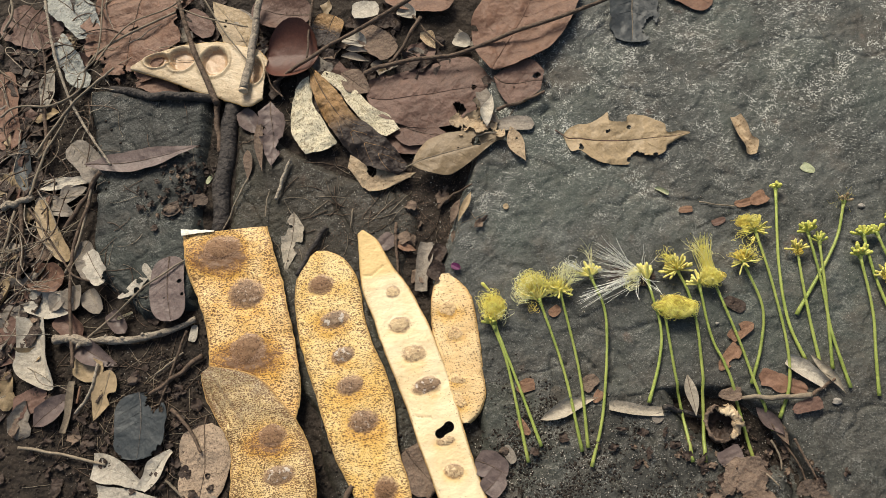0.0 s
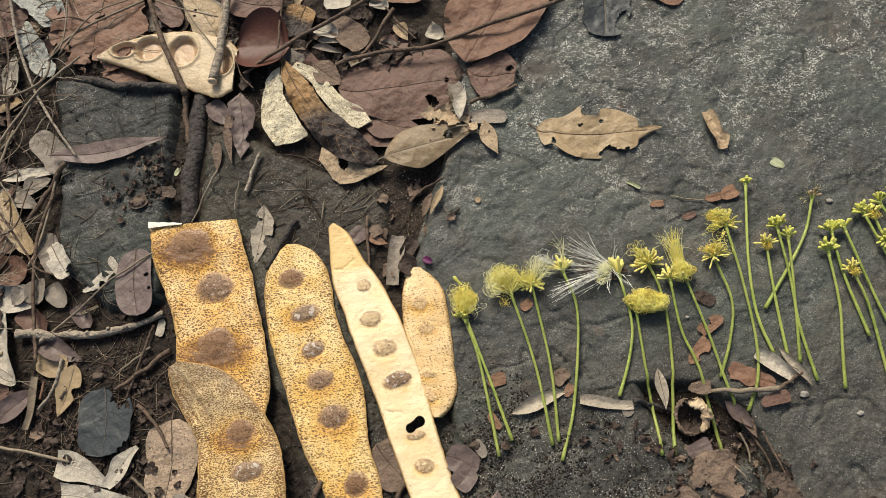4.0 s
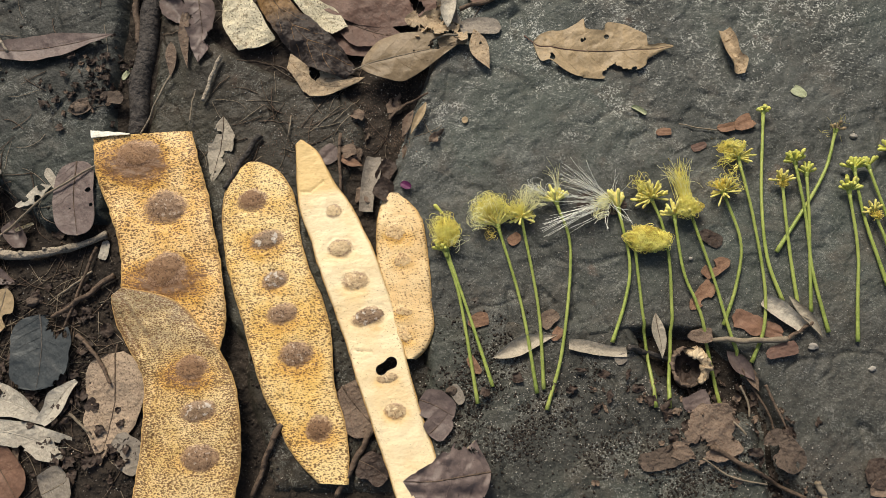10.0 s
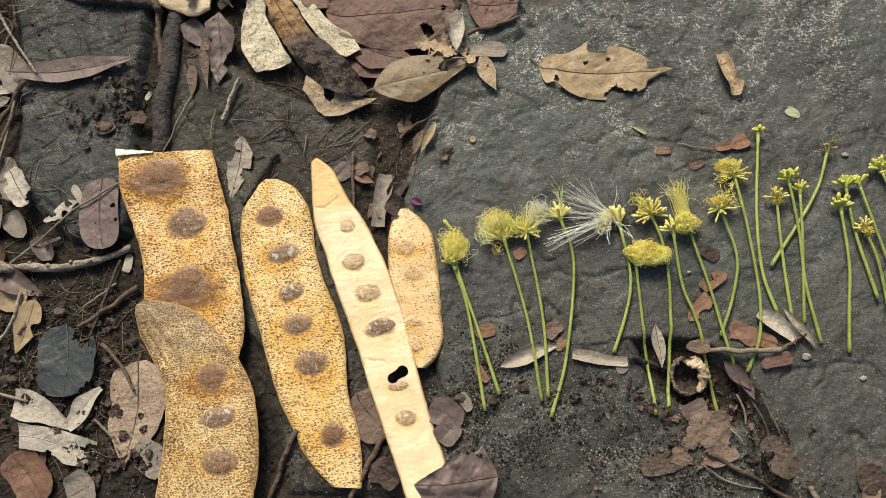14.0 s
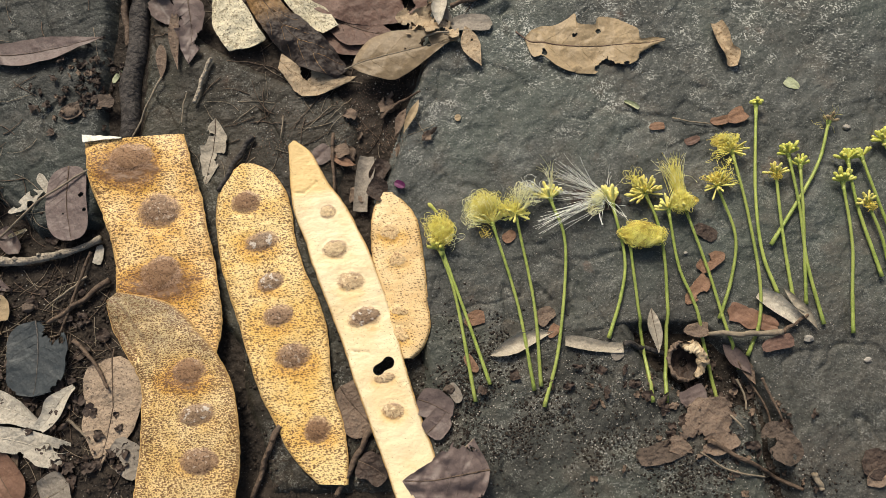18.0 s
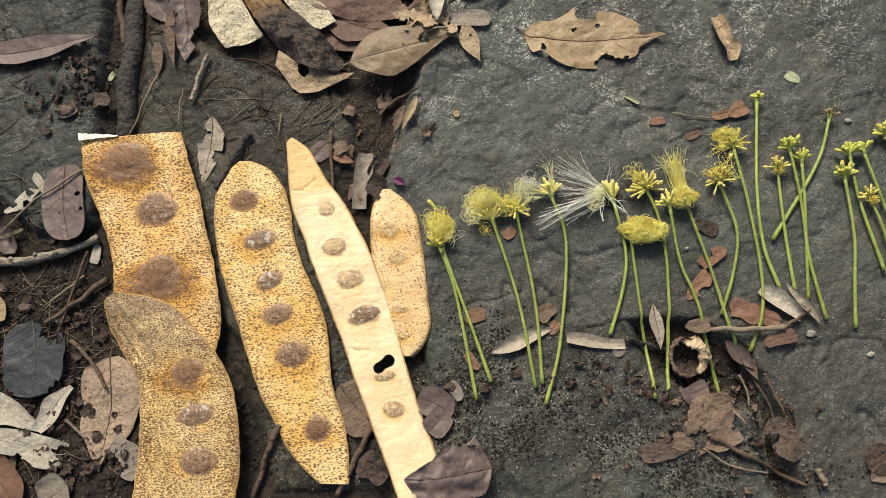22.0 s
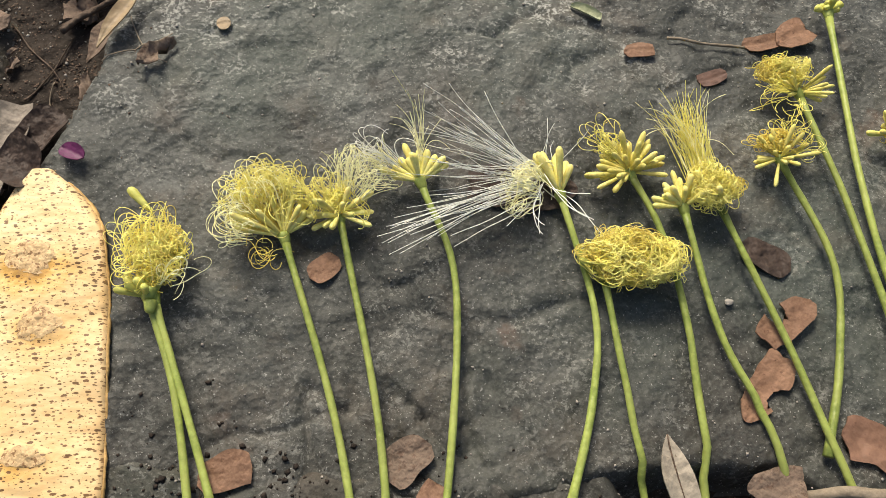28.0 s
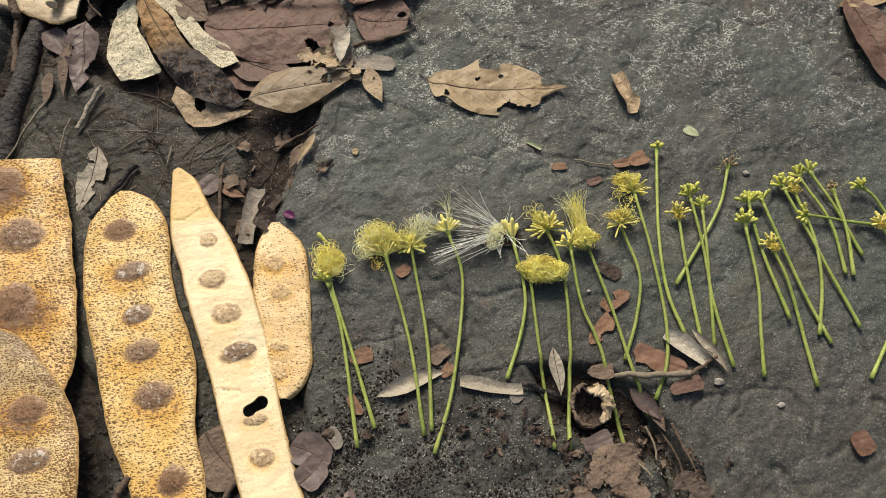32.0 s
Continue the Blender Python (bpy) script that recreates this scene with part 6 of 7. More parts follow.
leaf((-8.6, -65.8), (6.0, -71.6), 13, LEAF_MAUVE, "dark mauve leaf at pod edge", "oblong", 1.0, 0.1, crumple=1.0, rag=0.12)
leaf((-4.7, -79.3), (3.4, -71.2), 10, LEAF_MAUVE, "dark mauve leaf at pod edge", "oblong", 1.3, 0.1, crumple=1.0, rag=0.12)
leaf((4.4, -59.6), (9.2, -66.5), 5, LEAF_GREY, "pale leaf crumb by stalk end", "scrap", 1.5, name="leaf_scrap", category="leaf scrap")
leaf((11.4, -47.7), (15.8, -54.8), 4, CHIP, "orange-brown leaf crumb by stalks", "scrap", 1.0, name="leaf_scrap", category="leaf scrap")
leaf((-32.7, -90.0), (-20.7, -96.5), 12, LEAF_DARK, "dark rotting leaf between pods", "oblong", 1.5, 0.1, crumple=1.2, rag=0.15)

# litter beside the pods
leaf((-166.8, 37.8), (-162.1, 3.2), 18.5, LEAF_MAUVE, "smooth mauve-brown oblong leaf on slate", "oblong", 1.2, 0.03, crumple=0.5, rag=0.02, bites=[(0.42, 0.62, 0.9), (0.62, 0.75, 0.8), (0.63, -0.3, 0.8)], rib=None)
leaf((-174.9, -31.4), (-172.5, -63.9), 24.7, LEAF_BLUE, "dark blue-green leaf on soil", "oblong", 4.0, 0.04, crumple=0.8, rag=0.07, bites=[(0.03, 0.8, 7), (0.95, 0.95, 4), (0.97, -0.9, 4)], rib=BARK_GREY)
leaf((-136.2, -83.9), (-122.7, -95.1), 13, LEAF_GREY, "grey leaf scrap tucked beneath pod", "scrap", 1.8, 0.05, crumple=0.8, rag=0.2, bites=[(0.3, -0.8, 3)])
leaf((-193.1, -88.4), (-175.4, -108.6), 17, LEAF_RUST, "dark rust leaf on soil", "oblong", 1.5, 0.08, crumple=1.0)
leaf((-165.5, -106.6), (-154.3, -99.6), 16, LEAF_GREY, "grey leaf edge on soil", "oblong", 1.5, 0.1, crumple=1.0)
leaf((-192.8, -19.9), (-199.4, -44.6), 12.5, LEAF_TAN, "tan dry leaf with dark spots", "ovate", 2.4, 0.1, crumple=0.8, bites=[(0.5, 0.9, 3)])
leaf((-215.3, -17.4), (-198.0, -19.8), 12, LEAF_TAN, "olive-brown leaf piece on litter", "scrap", 2.0, 0.05, crumple=0.8)
leaf((-212.5, -25.0), (-214.7, -50.5), 5, STRAW, "narrow orange-tan husk strip", "strip", 2.6, roll=1.0, crumple=0.5, name="husk_strip", category="husk")
leaf((-231.6, -47.6), (-213.7, -30.0), 12, LEAF_MAUVE, "mauve-grey torn leaf on soil", "lance", 1.6, 0.2, crumple=1.1, rag=0.15)
leaf((-245.7, -37.8), (-228.4, -32.5), 14, LEAF_BROWN, "brown rotting leaf on soil", "scrap", 1.4, crumple=0.8, rag=0.15)
leaf((-221.2, -4.3), (-190.3, -16.6), 12, LEAF_MAUVE, "dark folded leaf under flaky twig", "lance", 1.8, 0.35, crumple=1.0)
leaf((-197.5, 11.2), (-189.6, -0.8), 8, LEAF_MAUVE, "grey-mauve curled leaf on soil", "oblong", 1.6, 0.35, crumple=0.8)
leaf((-193.6, 6.0), (-185.9, 9.9), 3, LEAF_PALE, "pale rolled husk bit on soil", "strip", 2.5, roll=1.8, name="husk_strip", category="husk")
leaf((-180.0, 34.6), (-173.2, 24.3), 4.5, LEAF_ASH, "pale lacy leaf scrap on slate", "scrap", 1.0, crumple=0.8, rag=0.3, name="leaf_scrap", category="leaf scrap")
leaf((-191.9, 15.4), (-177.7, 26.3), 5, LEAF_ASH, "pale lacy leaf scrap on slate", "scrap", 1.0, crumple=1.2, rag=0.5, bites=[(0.3, 0.7, 1.6), (0.6, -0.8, 1.5), (0.8, 0.6, 1.2)], name="leaf_scrap", category="leaf scrap")
leaf((-153.0, -6.2), (-150.9, 2.3), 5, LEAF_ASH, "pale leaf scrap beside pod", "scrap", 1.2, 0.1, name="leaf_scrap", category="leaf scrap")
leaf((-153.1, 80.6), (-149.7, 87.0), 2.6, CHIP_GREEN, "small pale green leaflet on slate", "oblong", 0.8, name="leaf_scrap", category="leaf scrap")
leaf((-172.3, 62.5), (-163.3, 66.9), 8, LEAF_MUD, "crumbly reddish bark chip on soil", "scrap", 2.2, 0.05, crumple=1.2, rag=0.15, name="bark_chip", category="bark chip")
leaf((-159.9, 69.9), (-148.8, 68.7), 6, LEAF_MUD, "muddy brown leaf scrap by stick", "scrap", 2.0, 0.1, crumple=1.2, name="leaf_scrap", category="leaf scrap")
leaf((-221.2, 92.7), (-156.0, 98.8), 13, LEAF_MAUVE, "long grey-mauve narrow leaf", "lance", 2.4, 0.1, bend=0.02, crumple=0.9, rib=RIBD)
leaf((-233.8, 108.0), (-212.8, 85.5), 15, LEAF_GREY, "grey-tan leaf under twigs", "oblong", 2.2, 0.1, crumple=1.0)
leaf((-251.5, 84.4), (-219.7, 87.2), 7, LEAF_ASH, "white speckled husk strip in litter", "strip", 3.0, 0.1, crumple=1.0, rag=0.15, name="husk_strip", category="husk")
leaf((-237.4, 74.2), (-222.9, 82.7), 10, LEAF_GREY, "pale grey pointed leaf in litter", "ovate", 3.0, 0.15, crumple=0.8)
leaf((-248.7, 78.1), (-226.7, 65.4), 11, LEAF_GREY, "grey-green folded leaf in litter", "lance", 2.4, 0.2, crumple=1.0)
leaf((-255.2, 76.8), (-265.7, 114.4), 10.5, LEAF_BLUE, "dull green upright leaf in litter", "lance", 3.5, 0.2, crumple=0.7, rib=RIBL)
leaf((-249.8, 74.9), (-225.4, 38.8), 10, LEAF_TAN, "tan narrow leaf blade in litter", "oblong", 4.2, 0.12, crumple=0.6)
leaf((-271.9, 93.1), (-261.3, 77.2), 12, LEAF_TAN, "olive-tan leaf in litter", "oblong", 3.0, 0.1, crumple=1.0, bites=[(0.6, -0.3, 2)])
leaf((-250.5, 52.0), (-234.5, 44.8), 14, LEAF_SPECK, "brown leaf under tan blade", "oblong", 2.2, 0.1, crumple=0.8)
leaf((-220.2, 49.9), (-211.0, 28.3), 12, LEAF_GREY, "grey crumpled leaf on slate edge", "oblong", 2.2, 0.15, crumple=1.2, rag=0.12)
leaf((-212.4, 41.3), (-199.2, 24.7), 11.5, LEAF_ASH, "pale grey torn leaf with folded tip", "oblong", 2.8, 0.2, crumple=1.6, rag=0.2, bites=[(0.9, 0.7, 4), (0.2, -0.9, 3)])
leaf((-247.1, 34.4), (-227.0, 25.8), 15, LEAF_RUST, "red-brown crumpled leaf in litter", "oblong", 3.0, 0.2, crumple=1.8, rag=0.15)
leaf((-247.1, 17.4), (-218.2, 14.9), 14, LEAF_ASH, "pale crumpled husk leaf in litter", "scrap", 2.6, 0.1, crumple=1.8, rag=0.2)
leaf((-231.9, 12.4), (-222.7, 22.6), 10, LEAF_GREY, "grey folded leaf in litter", "lance", 3.6, 0.3, crumple=1.2)
leaf((-217.7, 11.9), (-220.6, 25.6), 11, LEAF_GREY, "grey twisted leaf in litter", "oblong", 2.6, 0.3, crumple=1.4)
leaf((-211.8, 23.7), (-205.0, 9.9), 10, LEAF_GREY, "grey curled leaf rim in litter", "round", 2.0, 0.35, crumple=1.0)
leaf((-228.2, 9.2), (-212.4, -1.6), 12, LEAF_BROWN, "dark brown cupped leaf in litter", "oblong", 2.0, 0.3, crumple=1.2)
leaf((-261.4, 8.8), (-248.7, -15.1), 22, LEAF_BROWN, "brown leaf at litter edge", "oblong", 2.0, 0.05, crumple=1.0)
leaf((-263.8, 36.6), (-251.9, 42.4), 14, LEAF_SPECK, "brown mottled leaf in litter", "round", 2.0, 0.1, crumple=1.0)

# litter above the pods
leaf((-200.3, 216.5), (-212.4, 146.0), 56.0, LEAF_RUST, "large rust-brown leaf with ragged lower edge", "oblong", 5.0, 0.02, crumple=1.4, rag=0.12, bites=[(0.95, 0.2, 6), (0.9, -0.75, 9), (1.0, -0.2, 5)], rib=RIBD)
leaf((-200.9, 149.5), (-175.9, 139.4), 14, LEAF_RUST, "rust-brown leaf below the husk shell", "scrap", 3.0, crumple=1.0, rag=0.15)
leaf((-93.1, 153.0), (-122.7, 155.5), 42.9, LEAF_RUST2, "dark red-brown curled leaf by the opened pod", "round", 6.0, roll=0.9, crumple=0.3, rag=0.02, thick=0.5)
leaf((-98.6, 181.7), (-135.3, 189.0), 24, LEAF_BROWN, "brown cupped leaf atop litter", "round", 5.0, 0.15, crumple=0.9, rag=0.04)
leaf((-133.6, 159.7), (-159.5, 198.4), 20, LEAF_TAN, "olive-tan leaf with black spots", "ovate", 4.0, 0.05, crumple=0.6, bites=[(0.55, 0.35, 0.9), (0.62, 0.1, 1.0)])
leaf((-19.2, 105.3), (9.6, 97.0), 15, LEAF_PALE2, "crumpled yellowish leaf tangled in twigs", "scrap", 6.5, 0.12, crumple=3.4, rag=0.5, bites=[(0.15, -0.9, 4), (0.45, -1.0, 4.5), (0.75, -0.8, 3.5), (0.3, 1.0, 4), (0.65, 0.95, 4.5), (0.95, 0.6, 4)])
leaf((-13.0, 99.0), (-1.5, 110.0), 7, LEAF_PALE2, "torn pointed leaf end standing in twigs", "lance", 7.5, 0.25, crumple=2.0, rag=0.35)
leaf((0.5, 98.0), (3.5, 117.0), 6, LEAF_ASH, "pale narrow folded leaf in twigs", "lance", 6.5, 0.3, crumple=1.5, rag=0.2)
leaf((12.2, 98.8), (19.6, 79.2), 8, LEAF_PALE2, "small pale pointed leaf on slate", "lance", 2.5, 0.05, crumple=0.8, rag=0.1, bites=[(0.35, 0.2, 0.8)])
leaf((5.9, 101.2), (25.0, 99.9), 8, LEAF_GREY, "grey-brown leaf edge on slate", "oblong", 1.5, 0.05, crumple=0.8)
leaf((-57.0, 111.3), (-17.7, 98.6), 18, LEAF_BROWN, "brown leaf layered in the litter", "lance", 3.6, 0.05, crumple=1.0)
leaf((-61.4, 104.9), (-23.7, 91.5), 16, LEAF_BROWN, "brown leaf layered in the litter", "lance", 2.4, 0.05, crumple=1.0)
leaf((-2.5, 120.8), (4.4, 100.4), 9, LEAF_GREY, "grey curved husk strip under leaves", "strip", 2.8, roll=0.8, name="husk_strip", category="husk")
leaf((-68.0, 168.7), (-51.6, 149.1), 16, LEAF_SPECK, "brown leaf piece in litter", "scrap", 5.0, 0.1, crumple=1.0)
leaf((-79.8, 140.7), (-62.1, 128.8), 14, LEAF_SPECK, "grey-brown leaf tip in litter", "lance", 5.5, 0.05, crumple=0.8)
leaf((-84.6, 179.6), (-93.5, 159.9), 18, LEAF_HALF, "amber mottled leaf in litter", "oblong", 5.5, 0.1, crumple=1.0)
leaf((-74.8, 178.7), (-59.3, 181.7), 12, LEAF_ASH, "cream specked leaf scrap in litter", "scrap", 7.0, 0.1, crumple=1.2)
leaf((-79.1, 164.2), (-66.0, 157.5), 10, LEAF_ASH, "cream crumpled husk in litter", "round", 6.0, 0.3, crumple=1.8)
leaf((-80.2, 151.5), (-63.5, 148.3), 6, LEAF_GREY, "grey rolled leaf in litter", "lance", 6.0, roll=1.4, name="husk_strip", category="husk")
leaf((-77.2, 156.0), (-64.3, 152.7), 5, LEAF_GREY, "grey rolled leaf in litter", "lance", 7.0, roll=1.4, name="husk_strip", category="husk")
leaf((-48.9, 179.2), (-37.7, 174.4), 9, LEAF_ASH, "cream crumpled husk in litter", "round", 5.0, 0.3, crumple=1.6)
leaf((-55.7, 193.9), (-17.0, 180.6), 18, LEAF_RUST, "rust-brown leaf at litter top", "oblong", 6.0, 0.05)
leaf((-35.4, 163.9), (-26.6, 153.0), 8, LEAF_PALE2, "yellowish curled leaf scrap", "lance", 4.0, 0.3, crumple=1.2)
leaf((-17.2, 158.6), (-8.0, 153.5), 9, LEAF_ASH, "cream knotted husk in litter", "round", 4.0, 0.4, crumple=2.2)
leaf((-43.8, 152.0), (-26.6, 153.0), 10, LEAF_BROWN, "brown leaf under twig", "oblong", 3.0, 0.05)
leaf((-293.1, 199.3), (-254.7, 179.9), 26, LEAF_BROWN, "dull brown leaf with a torn spot", "oblong", 3.5, 0.04, crumple=1.0, bites=[(0.2, -0.6, 2.2)])
leaf((-263.8, 210.7), (-230.6, 180.8), 21, LEAF_WHITE, "whitish mould-covered leaf atop litter", "oblong", 6.5, 0.08, crumple=1.5, rag=0.12)
leaf((-255.1, 181.9), (-232.2, 144.6), 13, LEAF_WHITE, "grey-white mould-covered crumpled leaf", "oblong", 4.0, 0.1, crumple=2.0, rag=0.15)
leaf((-256.2, 161.5), (-255.8, 128.1), 9, LEAF_ASH, "pale specked curled leaf in litter", "lance", 3.5, 0.3, crumple=1.2)
leaf((-288.2, 160.3), (-273.4, 107.8), 18, LEAF_RUST, "pinkish-brown smooth leaf at litter edge", "oblong", 3.0, 0.03, crumple=0.7)
leaf((-176.9, 192.2), (-159.5, 175.2), 13, LEAF_BROWN, "brown leaf piece behind twigs", "scrap", 3.0, 0.05)
leaf((-136.5, 124.0), (-125.7, 110.4), 11, LEAF_MAUVE, "mauve-brown folded leaf scrap beneath husk", "scrap", 3.0, 0.2, crumple=1.4, rag=0.2)
leaf((-117.9, 126.1), (-115.7, 86.9), 17, LEAF_MAUVE, "dark brown shredded leaf hanging over soil", "lance", 3.0, 0.3, crumple=2.0, rag=0.28, bites=[(0.7, 0.8, 4), (0.5, -0.9, 4)])
leaf((-124.7, 117.9), (-119.9, 83.9), 5, LEAF_SPECK, "thin brown leaf strip on soil", "lance", 3.6, 0.2, crumple=0.7)
leaf((-129.4, 97.7), (-128.9, 80.5), 5, LEAF_SPECK, "narrow brown leaflet on soil", "ovate", 1.8, 0.1)
leaf((-147.1, 187.4), (-132.9, 180.3), 10, LEAF_GREY, "grey leaf piece in litter", "scrap", 3.0, 0.1)

# the open half pod with empty seed chambers
pod([(-203.0, 152.0), (-194.7, 149.3), (-180.3, 143.7), (-164.7, 136.6), (-152.9, 131.8), (-141.0, 127.0), (-130.6, 123.5), (-123.0, 127.6)],
    [(-203.2, 153.9), (-192.5, 160.6), (-179.3, 164.7), (-165.7, 166.5), (-150.6, 165.9), (-138.5, 162.6), (-127.8, 158.8), (-121.8, 151.8)],
    [(-187.3, 156.5, 7.0, 4.3, 0), (-172.8, 156.0, 7.6, 7.0, 0), (-153.1, 153.0, 7.8, 8.6, 0), (-128.6, 145.0, 4.7, 7.6, 0)], SHELL,
    "opened cream pod half with empty seed chambers", base=7.0, seed_mat=CHAMBER, hollow=True, mark=0.0, waves=0.3)


# ---- things: sticks, twigs and straws ----
def twig(points, r0, r1, mat, label, lift=1.0, name="twig", knots=0.12, sides=8, rises=None, broken=None, nubs=0):
    n = max(14, 9 * len(points))
    line = spline([(*p, 0) for p in points], n)
    low = rest(line[:, 0], line[:, 1])
    k = min(9, n // 2 * 2 - 1)
    low = np.convolve(np.pad(low, k // 2, mode="edge"), np.ones(k) / k, "valid")
    t = np.linspace(0, 1, n)
    r = np.interp(t, [0, 1], [r0, r1]) * (1 + knots * vnoise(t * n / 2.5, t * 0 + points[0][0], 3))
    line[:, 2] = low + lift + r + (np.interp(t, np.linspace(0, 1, len(rises)), rises) if rises else 0)
    line[:, 0] += 0.5 * r0 * vnoise(t * n / 5, t * 0 + 7, 8)
    line[:, 1] += 0.5 * r0 * vnoise(t * n / 5, t * 0 + 9, 8)
    mid = line[n // 2].copy()
    root = thing(name, *mid, label, name.replace("_", " "))
    shaft = part("shaft", build("shaft", *tube(line - mid, r, sides), mat), root)
    for q in range(nubs):
        i = int((q + 0.6) / nubs * (n - 2))
        d = unit(np.array([vnoise(np.array([q * 3.1]), np.array([r0]), 5)[0], vnoise(np.array([q * 5.7]), np.array([r0]), 6)[0], 0.5]))
        part("bark_knot", build("bark_knot", *capsule(line[i] - mid, d, r[i] * 1.9, r[i] * 0.55, r[i] * 0.4, 6), mat), shaft)
    if broken:
        end = line[-1] - mid
        d = unit(line[-1] - line[-3])
        part("broken_end", build("broken_end", *capsule(end - d * 0.8, d, r[-1] * 1.1, r[-1] * 1.1, r[-1] * 0.9, 8), broken), root)
    return root


twig([(-141.0, 131.4), (-142.2, 88.5), (-144.1, 43.8), (-145.9, -17.7)], 5.0, 4.4, BARK_BLACK, "thick charred black stick running under a pod", -4.0, "stick", 0.06, 14, rises=[0, 0, -1.5, -6])
twig([(-127.6, 191.5), (-129.2, 161.8), (-131.8, 131.8)], 1.9, 2.5, BARK_PALE, "grey stick with frayed broken end", 9, "stick", 0.1, 12, broken=WOOD_CUT)
twig([(-176.2, 192.9), (-162.1, 156.1), (-147.6, 124.9)], 1.2, 2.0, BARK_BROWN, "brown twig crossing the opened pod", 7, rises=[6, 6, 0])
twig([(-150.1, 130.3), (-149.4, 116.2), (-145.7, 98.1)], 2.0, 1.2, BARK_BROWN, "frayed brown twig stub", 1.5)
twig([(-215.3, 142.5), (-180.0, 131.8), (-150.1, 131.0)], 2.3, 2.6, BARK_BLACK, "black root lying on slate", 0.5, "root")
twig([(-115.9, 135.0), (-90.2, 153.0), (-65.6, 166.9), (-40.8, 182.0)], 0.9, 1.2, BARK_BROWN, "thin brown twig above litter", 9)
twig([(-65.4, 137.7), (-47.0, 142.4), (-7.5, 145.3), (34.6, 155.5), (73.7, 169.4)], 1.3, 0.95, BARK_BROWN, "long dark brown twig over leaves", 8, rises=[0, 0, 1, 1, 0])
twig([(-226.1, -2.9), (-205.8, -4.7), (-186.0, -4.7), (-169.9, -1.4), (-150.3, 4.6)], 2.2, 1.9, BARK_PALE, "flaky whitish twig on soil", 1.5, knots=0.3, nubs=7)
twig([(-236.4, -57.2), (-214.4, -60.6), (-188.6, -65.9)], 0.8, 0.65, STRAW, "straight pale straw on soil", 2.5, "straw")
twig([(-104.7, 89.5), (-108.4, 79.3), (-111.6, 67.9)], 0.95, 0.95, BARK_PALE, "short speckled grey twig on soil", 1.2)
twig([(-127.7, 80.4), (-134.0, 66.9), (-141.0, 53.0)], 0.6, 0.4, STRAW, "thin pale straw by the stick", 2.0, "straw")
twig([(-156.1, 35.8), (-170.3, 26.0), (-192.7, 10.1), (-215.7, -9.6)], 0.5, 0.6, STRAW, "long thin straw across slate", 2.6, "straw")
twig([(6.3, 107.9), (20.9, 111.7), (31.3, 117.0)], 1.1, 0.7, BARK_BROWN, "thin brown twig by leaf", 4.5)
twig([(-24.6, 90.6), (-8.6, 94.3), (5.9, 94.0)], 0.6, 0.5, STRAW, "pale leaf stalk over leaves", 6, "straw")
